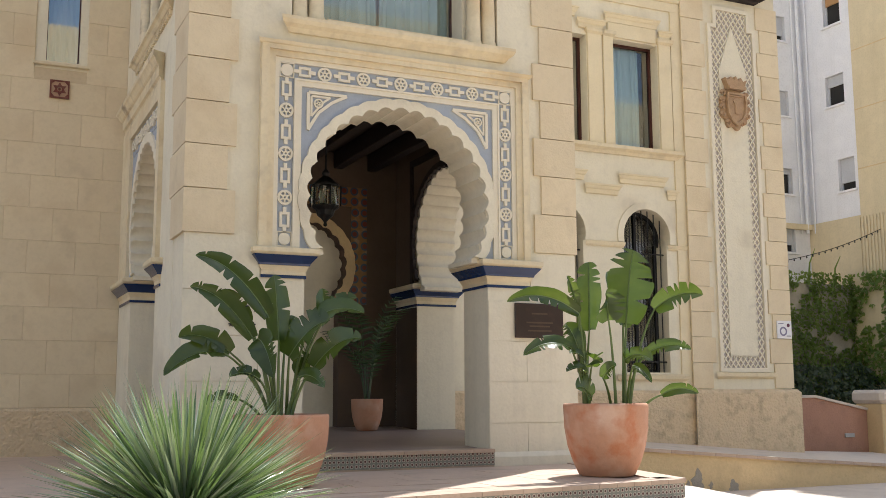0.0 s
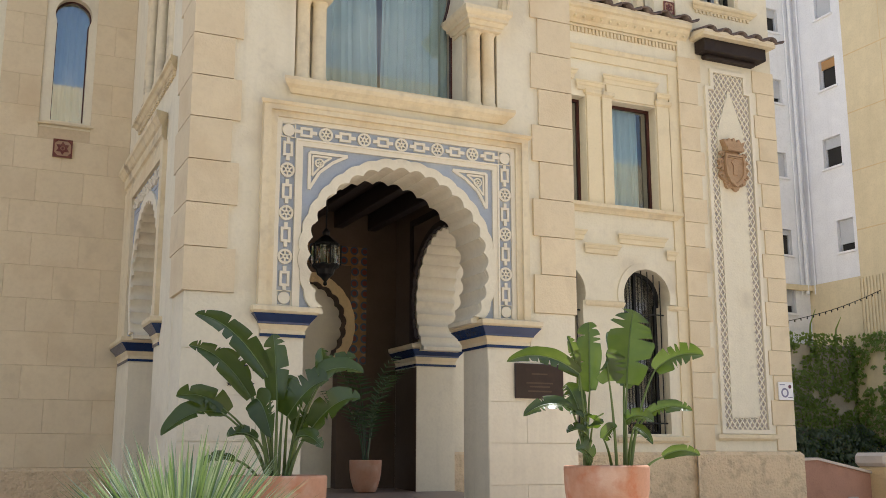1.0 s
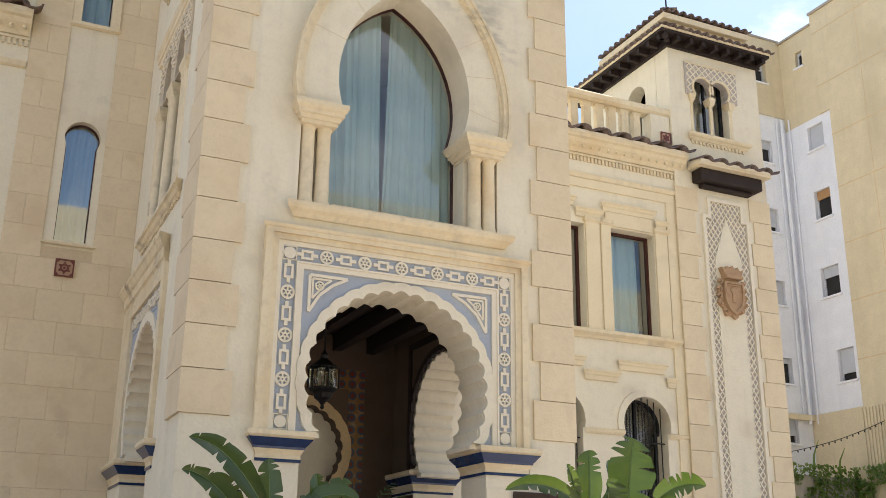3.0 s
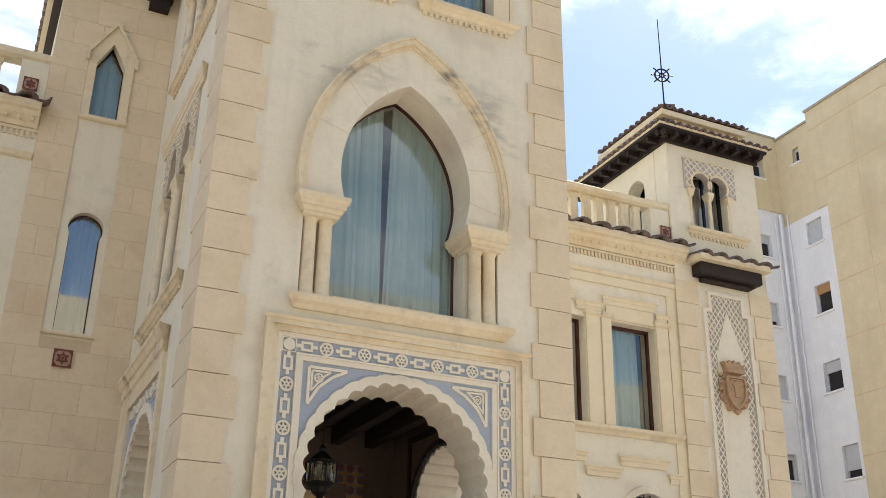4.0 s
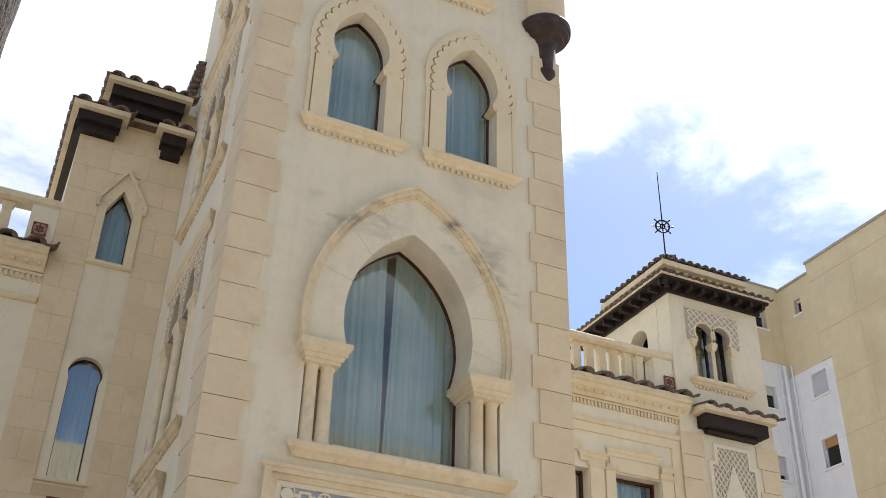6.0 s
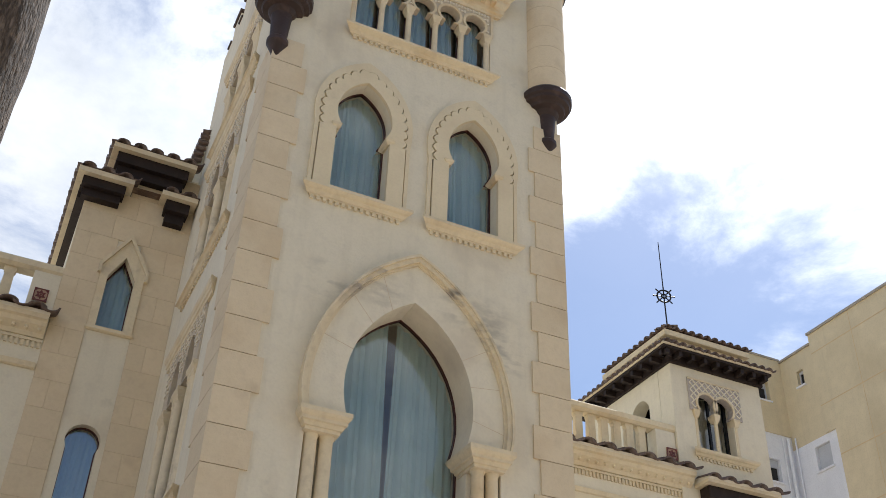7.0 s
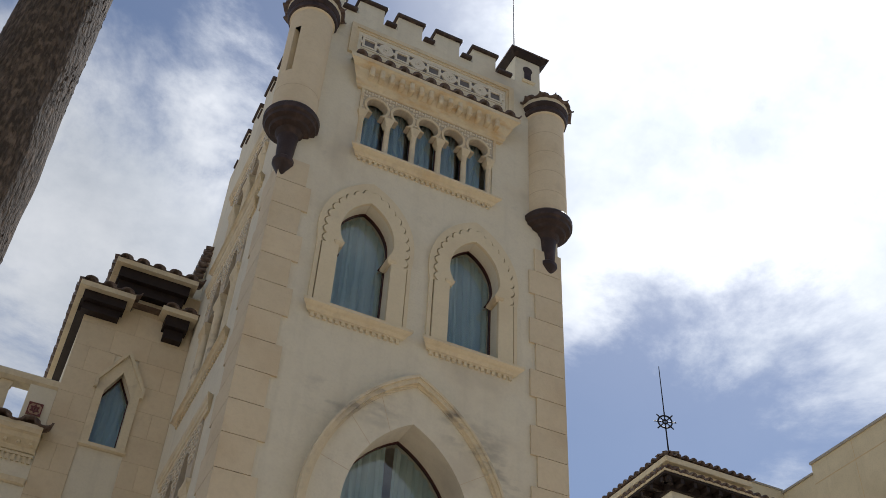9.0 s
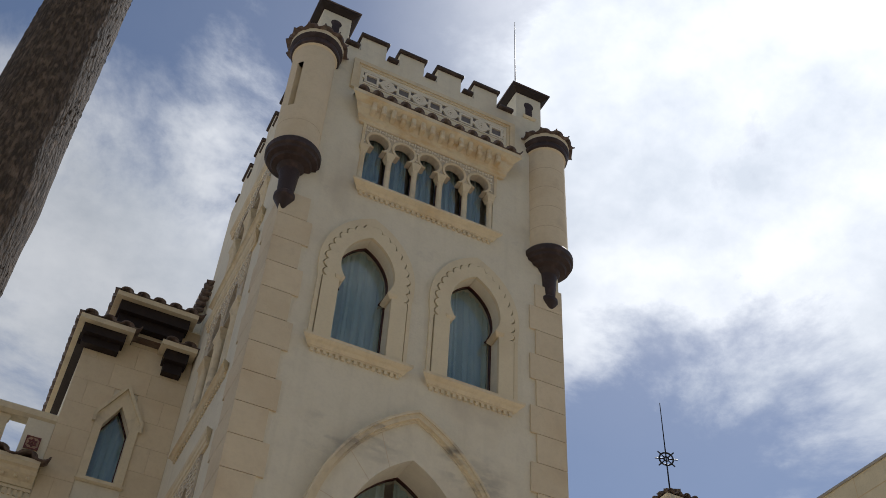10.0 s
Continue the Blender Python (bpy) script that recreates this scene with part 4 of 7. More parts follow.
def merlon(x0, x1, y0, y1, z0=TOPZ, z1=15.53):
    boxpart("merlon", (x0, x1, y0, y1, z0, z1), STUCCO, battlement)
    boxpart("merlon_cap", (x0 - 0.04, x1 + 0.04, y0 - 0.06, y1 + 0.04, z1 + 0.002, z1 + 0.065), CAPTILE, battlement, "dark brown tile cap", 0.014)


def crenel(x0, x1, y0, y1):
    boxpart("crenel_cap", (x0, x1, y0 - 0.075, y1 + 0.03, TOPZ + 0.002, TOPZ + 0.07), CAPTILE, battlement, "dark brown tile cap", 0.014)


FX = [(2.68, 3.13), (3.385, 3.835), (4.09, 4.54), (4.795, 5.245)]
for a, c in FX:
    merlon(a, c, YF, YF + 0.22)
for a, c in [(2.40, 2.65)] + [(FX[k][1] + 0.03, FX[k + 1][0] - 0.03) for k in range(3)] + [(5.275, 5.55)]:
    crenel(a, c, YF, YF + 0.22)
for k in range(5):
    y = 11.05 + 0.72 * k
    merlon(XL, XL + 0.22, y, y + 0.42)
    merlon(XR - 0.22, XR, y, y + 0.42)
    boxpart("crenel_cap", (XL - 0.03, XL + 0.25, y + 0.45, y + 0.69, TOPZ + 0.002, TOPZ + 0.04), CAPTILE, battlement, "dark brown tile cap", 0.006)
boxpart("parapet", (XL + 0.005, XL + 0.2, 11.0, 14.85, TOPZ - 0.1, TOPZ + 0.001), STUCCO, battlement)


def turret(cx, cy, dz, slit):
    e = thing("corner_turret", "round cream corner turret on a black glazed corbel", "turret", (cx, cy, 12.2 + dz), group="corner turrets of the tower")
    c = (cx, cy, dz)
    if slit:
        # the middle of the drum leaves a narrow gap with a recess behind it
        mid, gap = radians(-90 - 48), 0.052 / 0.335
        bm = lathe(bmesh.new(), [(0.335, 12.18), (0.335, 12.96)], c, 32)
        lathe(bm, [(0.335, 12.96), (0.335, 14.0)], c, 30, 2 * PI - 2 * gap, mid + gap)
        lathe(bm, [(0.335, 14.0), (0.335, 14.42), (0.36, 14.45), (0.36, 14.50)], c, 32)
        for sg_ in (-1, 1):
            a_ = mid + sg_ * gap
            q = [(cx + r * math.cos(a_), cy + r * math.sin(a_), z + dz) for r, z in ((0.335, 12.96), (0.335, 14.0), (0.22, 14.0), (0.22, 12.96))]
            bm.faces.new([bm.verts.new(p) for p in q])
        part("slit_back", lathe(bmesh.new(), [(0.225, 12.95), (0.225, 14.01)], c, 20), STUCCO, e)
    else:
        bm = lathe(bmesh.new(), [(0.335, 12.18), (0.335, 14.42), (0.36, 14.45), (0.36, 14.50)], c, 32)
    smooth(part("drum", bm, BLOCK, e), 30)
    for z in (12.62,) if slit else (12.62, 13.07, 13.52, 13.97):
        part("drum_joint", lathe(bmesh.new(), [(0.3365, z - 0.006), (0.3372, z), (0.3365, z + 0.006)], c, 32), JOINT, e)
    bm = lathe(bmesh.new(), [(0.0, 10.93), (0.03, 10.97), (0.075, 11.12), (0.125, 11.22), (0.15, 11.27), (0.15, 11.33), (0.115, 11.37), (0.12, 11.42), (0.135, 11.66), (0.14, 11.74), (0.15, 11.80), (0.18, 11.83), (0.20, 11.88), (0.28, 11.91),
                             (0.30, 11.955), (0.365, 11.985), (0.375, 12.03), (0.405, 12.06), (0.41, 12.15), (0.385, 12.19), (0.30, 12.205)], c, 36)
    smooth(part("corbel", bm, BLACKGLAZE, e, "black glazed ceramic bell corbel with pendant"), 25)
    bm = lathe(bmesh.new(), [(0.345, 14.44), (0.385, 14.47), (0.40, 14.52), (0.385, 14.57), (0.41, 14.60), (0.425, 14.66), (0.30, 14.70)], c, 32)
    smooth(part("collar", bm, BLACKGLAZE, e, "black glazed collar"), 35)
    part("crown_drum", lathe(bmesh.new(), [(0.42, 14.66), (0.43, 14.74), (0.33, 14.80), (0.28, 14.95), (0.0, 15.12)], c, 28), STUCCO, e)
    n = 12
    for k in range(n):
        a = 360 * k / n
        ob = new("roof_tile", TILE)
        adopt(ob, e)
        d = Vector((math.sin(radians(a)), -math.cos(radians(a)))) * 0.475
        ob.matrix_basis = pose(cx + d.x, cy + d.y, 14.73 + dz, 12, 0, a) @ Matrix.Diagonal((1.3, 0.55, 1.05, 1))


turret(1.975, 10.19, -0.03, True)
turret(6.215, 10.22, -0.14, False)


def pinnacle(cx, cy):
    e = thing("roof_pinnacle", "small square cream pinnacle with a dark hipped cap", "pinnacle", (cx, cy, 15.0), group="pinnacles behind the turrets")
    h = 0.265
    boxpart("shaft", (cx - h, cx + h, cy - h, cy + h, 14.9, 16.62), STUCCO, e, "", 0.01)
    # no hollow is cut: a black plate on the shaft paints the niche's shade
    part("niche", slab([(cx - 0.07, 16.02), (cx + 0.07, 16.02), (cx + 0.07, 16.25)] + horseshoe(cx, 0.10, 16.32, 16.26, 12) + [(cx - 0.07, 16.25)], [], FRONT(cy - h), -0.006, 0.02), BLACKGLAZE, e, "flat black horseshoe plate standing in for a niche's shade")
    part("niche_sill", moulding(bmesh.new(), FRONT(cy - h), cx - 0.10, cx + 0.10, [(0.03, 15.95), (0.05, 15.99), (0.0, 16.01)]), TRIM, e)
    bm = loft_rect(bmesh.new(), cx - h, cx + h, cy - h, cy + h, [(0.02, 16.60), (0.10, 16.66), (0.12, 16.70)])
    part("eave_board", bm, SOFFIT, e, "dark wooden eaves")
    bm = loft_rect(bmesh.new(), cx - h, cx + h, cy - h, cy + h, [(0.13, 16.702), (0.13, 16.73), (-0.12, 16.87), (-0.25, 16.92)])
    part("cap", bm, ROOF, e)


pinnacle(6.18, 10.95)
pinnacle(2.30, 10.95)
rod = thing("lightning_rod", "thin steel lightning rod on the tower roof", "lightning rod", (6.02, 10.95, 16.9))
part("rod", tube(bmesh.new(), [(6.05, 10.95, 16.85), (6.02, 10.95, 19.3)], 0.018, 6, 0.006), IRON, rod)

# ---- tower side dressings ----
side = thing("portal_surround", "side arch surround with a moulded cornice and painted frieze", "arch surround", (XL, 12.7, 2.4))
part("cornice", moulding(bmesh.new(), S, 11.65, 14.3, [(0.035, 4.40), (0.045, 4.45), (0.07, 4.47), (0.075, 4.58), (0.10, 4.60), (0.13, 4.66), (0.15, 4.68), (0.15, 4.73), (0.03, 4.75)]), TRIM, side)
UL = [(11.55, 2.386), (11.72, 2.386), (11.72, 4.22), (13.75, 4.22), (13.75, 2.386), (14.4, 2.386), (14.4, 4.40), (11.55, 4.40)]
part("frame", slab(UL, [], S, -0.05, 0.0), TRIM, side)
part("frieze_ground", slab(rect(11.72, 13.75, 3.98, 4.22), [], S, -0.008, 0.0), LAVENDER, side, "lavender blue frieze")
part("spandrel_ground", slab([(13.74, 2.40), (13.74, 3.97), (11.73, 3.97), (11.73, 2.40)] + list(reversed(horseshoe(12.66, 0.98, 3.0, 2.401, 40))), [], S, -0.006, 0.0), LAVENDER, side)
part("arch_band", band(scalloped(12.66, 0.928, 3.0, 2.386, 25, 0.05), scalloped(12.66, 1.03, 3.0, 2.40, 25, -0.014), S, -0.03, 0.0), WHITE, side)
for k in range(9):
    u = 11.80 + 1.9 * (k + 0.5) / 9
    part("rosette" if k % 2 else "strap_link", rosette(S, u, 4.10, 0.09, -0.035, -0.008) if k % 2 else link(S, u, 4.10, 0.07, 0.06, -0.035, -0.008, False), WHITE, side)


def side_window(z0, zcap, ztop, sill_top, label):
    e = thing("window_surround", label, "arch surround", (XL, 12.9, z0), group="side window surrounds of the tower")
    sill(S, 11.15, 13.80, sill_top, e, 0.085)
    part("hood", moulding(bmesh.new(), S, 11.30, 13.68, [(0.035, ztop), (0.04, ztop + 0.06), (0.055, ztop + 0.07), (0.06, ztop + 0.13), (0.075, ztop + 0.15), (0.085, ztop + 0.19), (0.085, ztop + 0.23), (0.02, ztop + 0.25)]), TRIM, e)
    for y in (11.60, 11.76, 12.41, 12.56, 13.21, 13.37):
        smooth(part("column", lathe(bmesh.new(), [(0.085, z0), (0.085, z0 + 0.06), (0.070, z0 + 0.1), (0.065, zcap - 0.16), (0.08, zcap - 0.12)], (XL + 0.03, y, 0), 12), TRIM, e))
    for y in (11.68, 12.485, 13.29):
        part("capital", loft_rect(bmesh.new(), XL + 0.0, XL + 0.25, y - 0.13, y + 0.13, [(-0.01, zcap - 0.16), (0.01, zcap - 0.14), (0.01, zcap - 0.10), (0.035, zcap - 0.05), (0.035, zcap - 0.02), (0.06, zcap + 0.03), (0.06, zcap + 0.08), (0.02, zcap + 0.1)]), TRIM, e)
    rr = (ztop - zcap - 0.12) * 0.75
    holes_ = [[(c + 0.26 * math.cos(t), zcap + 0.12 + rr * math.sin(t)) for t in (PI * i / 12 for i in range(13))] for c in (12.08, 12.89)]
    part("arcade_plate", slab(rect(11.50, 13.47, zcap + 0.09, ztop), holes_, S, -0.025, 0.12), RELIEF_GROUND, e, "greyish arcade plate with fine relief")
    bm = bmesh.new()
    for i in range(24):
        for j in range(6):
            u, v = 11.56 + 0.08 * i, ztop - 0.06 - 0.09 * j
            if v > zcap + 0.15 and all(((u - c) / 0.33) ** 2 + ((v - zcap - 0.12) / (rr + 0.07)) ** 2 > 1 for c in (12.08, 12.89)):
                slab(rect(u - 0.018, u + 0.018, v - 0.03, v + 0.03) if (i + j) % 2 else rect(u - 0.03, u + 0.03, v - 0.014, v + 0.014), [], S, -0.042, -0.024, bm)
    part("plaster_relief", bm, WHITE, e, "fine white plaster relief")
    window(S, rect(11.57, 13.40, z0, ztop), 0.3, 0.03, [(11.6, 12.45), (12.5, 13.38)], "twin-arched side window with pale curtains", mullions=(12.485,))


side_window(5.30, 6.92, 7.83, 5.27, "twin-arched side window surround with clustered columns")
side_window(9.09, 10.35, 11.30, 9.06, "tall twin-arched side window surround with a dentilled sill")
side_window(11.98, 12.85, 13.40, 11.95, "top side window surround with a dentilled sill")

# ---- left wing: ashlar, sills, tiles ----
LF = FRONT(YW)
CZ = [0.755 + 0.4375 * k for k in range(26)]
CZ[0] = 0.76
for k, (za, zb) in enumerate(zip(CZ, CZ[1:])):
    if za > 11.85:
        break
    off = 0.455 if k % 2 == 1 else 0.757
    xs = [off + 0.605 * j for j in range(-3, 4)]
    left = -0.5 if zb < 8.6 and za < 4.0 else 0.215
    xs = [left] + [x for x in xs if left + 0.1 < x < 1.84] + [1.949]
    if za > 10.9:
        xs = [max(x, 0.905) for x in xs if x > 0.8]
        xs = sorted(set([0.905] + xs))
    zb = min(zb, 11.9)
    for a, c in zip(xs, xs[1:]):
        spans = [(a, c)]
        if zb > 5.28 and za < 10.2:
            lo, hi = (0.735, 1.405) if za < 9.8 else (0.88, 1.25)
            spans = [(a, min(c, lo)), (max(a, hi), c)]
        for p, q in spans:
            if q - p > 0.03:
                boxpart("stone_block", (p + 0.0012, q - 0.0012, YW - 0.018, YW + 0.01, za + 0.0018, zb - 0.0018), BLOCK, wing_left, "", 0.005)
part("mortar_bed", slab([(-0.5, 0.76), (1.95, 0.76), (1.95, 11.88), (0.91, 11.88), (0.91, 10.95), (0.215, 10.95), (0.215, 4.0), (-0.5, 4.0)],
     [rect(0.735, 1.405, 5.3, 10.38)], LF, -0.012, 0.0), JOINT, wing_left, "darker mortar joints")
tagged(part("baseboard", moulding(bmesh.new(), LF, -7, 1.94, [(0.05, -0.4), (0.05, 0.72), (0.02, 0.757)], False), ROUGHCAST), "rough-cast ochre plinth", "plinth", kind="structure")
sl = thing("window_sill", "thin cream stone window sill", "window sill", (1.07, YW, 5.3))
part("sill_slab", moulding(bmesh.new(), LF, 0.755, 1.39, [(0.03, 5.335), (0.055, 5.345), (0.055, 5.375), (0.0, 5.385)]), TRIM, sl)
sl = thing("window_surround", "cream pointed surround with a gabled head and sill", "arch surround", (1.07, YW, 8.75))
part("gable_surround", slab([(0.735, 8.76), (1.405, 8.76), (1.405, 9.84), (1.07, 10.40), (0.735, 9.84)], [[(0.857, 8.782), (1.273, 8.782), (1.273, 9.68), (1.065, 10.078), (0.857, 9.68)]], LF, -0.045, 0.0), TRIM, sl)
part("gable_hood", slab([(0.69, 9.70), (0.735, 9.70), (0.735, 9.842), (1.07, 10.402), (1.405, 9.842), (1.405, 9.70), (1.45, 9.70), (1.45, 9.86), (1.07, 10.50), (0.69, 9.86)], [], LF, -0.085, 0.0), TRIM, sl)
part("sill_slab", moulding(bmesh.new(), LF, 0.76, 1.38, [(0.03, 8.70), (0.06, 8.72), (0.06, 8.755), (0.0, 8.765)]), TRIM, sl)


def glazed_tile(x, y, z, half):
    e = thing("glazed_tile", "square oxblood glazed tile with a raised six-pointed star", "wall tile", (x, y, z), group="oxblood wall tiles")
    at = FRONT(y)
    part("tile_body", slab(rect(x - half, x + half, z - half, z + half), [], at, -0.022, 0.0), CREAM_TILE, e)
    part("tile_rim", slab(rect(x - half, x + half, z - half, z + half), [rect(x - half * 0.84, x + half * 0.84, z - half * 0.84, z + half * 0.84)], at, -0.032, -0.022), RED_TILE, e)
    part("tile_star", slab([(x + half * (0.76 if i % 2 else 0.44) * math.cos(PI * i / 6), z + half * (0.76 if i % 2 else 0.44) * math.sin(PI * i / 6)) for i in range(12)],
         [[(x + half * 0.26 * math.cos(PI * i / 4), z + half * 0.26 * math.sin(PI * i / 4)) for i in range(8)]], at, -0.034, -0.022), RED_TILE, e, "oxblood raised star")
    part("tile_boss", ring(bmesh.new(), at, x, z, 0, half * 0.15, -0.034, -0.022, 8), RED_TILE, e)
    for a in (-1, 1):
        for c in (-1, 1):
            part("tile_corner", slab([(x + a * half * 0.84, z + c * half * 0.84), (x + a * half * 0.84, z + c * half * 0.5), (x + a * half * 0.5, z + c * half * 0.84)], [], at, -0.031, -0.022), RED_TILE, e)


glazed_tile(1.063, YW - 0.02, 5.013, 0.125)
glazed_tile(-0.005, YW - 0.0, 9.07, 0.105)
glazed_tile(11.37, YW - 0.0, 9.02, 0.115)


def eave(label, x0, x1, y, z, rows, over, sides=(), height=0.18, name="tiled_eave"):
    """A tiled eave along x whose edge hangs over the wall at y by over; sides: which ends also run back."""
    e = thing(name, label, "eaves", ((x0 + x1) / 2, y, z))
    boxpart("fascia", (x0, x1, y - over, y + 0.02, z - 0.09, z), TRIM, e)
    boxpart("soffit", (x0 + 0.10, x1 - 0.10, y - over * 0.72, y - 0.001, z - 0.09 - height, z - 0.092), SOFFIT, e, "dark wooden soffit")
    boxpart("soffit_step", (x0 + 0.14, x1 - 0.14, y - over * 0.45, y - 0.001, z - 0.09 - height * 1.9, z - 0.093 - height), SOFFIT, e)
    tile_row(e, (x0, y - over - 0.02), (x1, y - over - 0.02), z + 0.02, 0, 10, 0.19, rows, 1.0, (1.45, 0.8, 1.15))
    return e


# roofs of the stair turret beside the tower
e = eave("dark tiled eave of the stair turret", 0.0, 0.88, YW, 11.33, 1, 0.38, height=0.16)
boxpart("side_fascia", (0.0, 0.09, YW + 0.02, 18.0, 11.24, 11.33), TRIM, e)
boxpart("side_soffit", (0.09, 0.30, YW + 0.02, 18.0, 11.0, 11.24), SOFFIT, e)
tile_row(e, (-0.04, 18.0), (-0.04, YW - 0.22), 11.35, -90, 10, 0.19, 1, 1.0, (1.45, 0.6, 1.2))
part("roof_body", loft_rect(bmesh.new(), 0.1, 1.9, YW - 0.2, 18.0, [(0.0, 11.331), (-0.25, 11.44)]), ROOF, e)
e = eave("dark tiled upper eave of the stair turret", 0.42, 1.80, YW, 12.0, 1, 0.36, height=0.2)
tile_row(e, (0.38, 18.0), (0.38, YW - 0.20), 12.02, -90, 10, 0.19, 1, 1.0, (1.45, 0.6, 1.2))
boxpart("side_fascia", (0.42, 0.52, YW + 0.02, 18.0, 11.9, 12.0), TRIM, e)
eave("short dark tiled eave against the tower", 1.34, 1.93, YW, 11.33, 1, 0.36, height=0.2)


rake = thing("roof_rake", "dark tiled sloping roof edge against the tower", "roof edge", (1.9, 14.8, 12.2))
part("rake_wall", slab([(14.72, 12.01), (17.0, 12.01), (17.0, 13.15), (14.95, 13.12), (14.72, 12.40)], [], LEFT(1.80), 0.0, 0.145), STUCCO, rake)
for k in range(6):
    ob = new("roof_tile", TILE)
    adopt(ob, rake)
    ob.matrix_basis = pose(1.72 + 0.018 * k, 14.74, 12.40 + 0.135 * k, 14, 0, -90 + TRNG.uniform(-3, 3)) @ Matrix.Scale(0.85, 4) @ Matrix.Diagonal((1, 0.5, 1, 1))

# ---- cornice and balustrade of the wings ----
def wing_top(x0, x1, label, skip_tile=False):
    e = thing("wing_cornice", label, "cornice", ((x0 + x1) / 2, YW, 8.3))
    part("cornice", moulding(bmesh.new(), LF, x0, x1, [(0.03, 8.36), (0.06, 8.42), (0.16, 8.50), (0.19, 8.56), (0.24, 8.58), (0.26, 8.64), (0.02, 8.70)], False), TRIM, e)
    part("dentil_course", dentils(bmesh.new(), LF, x0, x1, 8.20, 8.29, 0.035, 0.075), TRIM, e)
    part("dentil_fillet", moulding(bmesh.new(), LF, x0, x1, [(0.04, 8.295), (0.04, 8.33), (0.0, 8.345)], False), TRIM, e)
    bm = bmesh.new()
    n = int((x1 - x0) / 0.17)
    for k in range(n):
        u = x0 + (x1 - x0) * (k + 0.5) / n
        bmesh.ops.create_icosphere(bm, subdivisions=1, radius=0.038, matrix=Matrix.Translation((u, YW - 0.11, 8.455)))
    part("bead_course", bm, TRIM, e)
    part("architrave", moulding(bmesh.new(), LF, x0, x1, [(0.02, 7.86), (0.05, 7.88), (0.07, 7.95), (0.0, 7.98)], False), TRIM, e)
    tile_row(e, (x0, YW - 0.34), (x1, YW - 0.34), 8.69, 0, 12, 0.215, 1, 1.0, (1.9, 0.95, 1.35))
    part("mortar_bed", moulding(bmesh.new(), LF, x0, x1, [(0.25, 8.645), (0.26, 8.70), (0.0, 8.76)], False), WHITE, e, "pale mortar between the tiles")


wing_top(8.3, 11.70, "cream dentilled cornice with a single row of dark roof tiles")
wing_top(-3.0, 0.20, "cream dentilled cornice with a single row of dark roof tiles")


def balustrade(x0, x1, posts, label):
    e = thing("balustrade", label, "balustrade", ((x0 + x1) / 2, YW, 8.7))
    part("base_rail", loft_rect(bmesh.new(), x0, x1, YW + 0.04, YW + 0.24, [(0.0, 8.68), (0.0, 8.86), (-0.03, 8.90)]), TRIM, e)
    part("top_rail", loft_rect(bmesh.new(), x0, x1, YW + 0.04, YW + 0.24, [(0.0, 9.48), (0.05, 9.53), (0.05, 9.62), (0.02, 9.65)]), TRIM, e)
    n = round((x1 - x0) / 0.285)
    for k in range(n):
        x = x0 + (x1 - x0) * (k + 0.5) / n
        if any(a - 0.08 < x < c + 0.08 for a, c in posts):
            continue
        at = FRONT(YW + 0.14)
        half = [(0.092, 8.90), (0.092, 8.985), (0.072, 9.0), (0.078, 9.10), (0.068, 9.38), (0.09, 9.43), (0.09, 9.49)]
        sil = half + [(-u, v) for u, v in reversed(half)]
        part("baluster", slab([(x + u, v) for u, v in sil], [], at, -0.055, 0.055), TRIM, e)
    for a, c in posts:
        boxpart("pedestal", (a, c, YW + 0.0, YW + 0.28, 8.68, 9.479), STUCCO, e, "", 0.006)


balustrade(8.2, 11.49, [(11.05, 11.49)], "cream roof terrace balustrade with flat shaped balusters")
balustrade(-3.0, 0.215, [(-0.18, 0.215)], "cream roof terrace balustrade with flat shaped balusters")

# ---- right wing dressings ----
dress = thing("window_surround", "cream label mouldings and sills round the wing windows", "window surround", (10.4, YW, 5.0))
part("sill", moulding(bmesh.new(), LF, 8.2, 11.30, [(0.03, 4.97), (0.06, 5.02), (0.12, 5.06), (0.12, 5.12), (0.0, 5.14)]), TRIM, dress)
for a, c in ((9.51, 9.79), (9.83, 10.03), (10.99, 11.25)):
    boxpart("pilaster", (a, c, YW - 0.04, YW + 0.01, 5.14, 7.06), SURROUND, dress, "", 0.006)
    part("pilaster_cap", loft_rect(bmesh.new(), a, c, YW - 0.04, YW + 0.02, [(0.0, 7.05), (0.04, 7.09), (0.045, 7.15), (0.0, 7.17)]), TRIM, dress)


def label_moulding(pts):
    """Level runs of moulding at stepped heights, each returning to the wall at its ends."""
    for (a, b), (c, d) in zip(pts[::2], pts[1::2]):
        part("label_moulding", moulding(bmesh.new(), LF, a, c, [(0.02, b - 0.085), (0.035, b - 0.075), (0.04, b - 0.01), (0.06, b + 0.01), (0.075, b + 0.05), (0.09, b + 0.06), (0.09, b + 0.085), (0.0, b + 0.10)]), SURROUND, dress)


label_moulding([(9.00, 7.40), (9.24, 7.40), (9.36, 7.22), (9.80, 7.22), (9.92, 7.40), (10.94, 7.40), (11.05, 7.22), (11.20, 7.22)])
boxpart("hood_field", (9.93, 10.94, YW - 0.035, YW + 0.01, 7.06, 7.31), SURROUND, dress)
label_moulding([(9.00, 4.56), (9.34, 4.56), (9.44, 4.34), (10.02, 4.34), (10.13, 4.56), (11.00, 4.56), (11.12, 4.34), (11.22, 4.34)])
boxpart("side_strip", (11.27, 11.52, YW - 0.03, YW + 0.01, 0.98, 7.80), SURROUND, dress)
boxpart("frieze_band", (8.2, 11.468, YW - 0.034, YW + 0.01, 7.70, 7.858), SURROUND, dress)
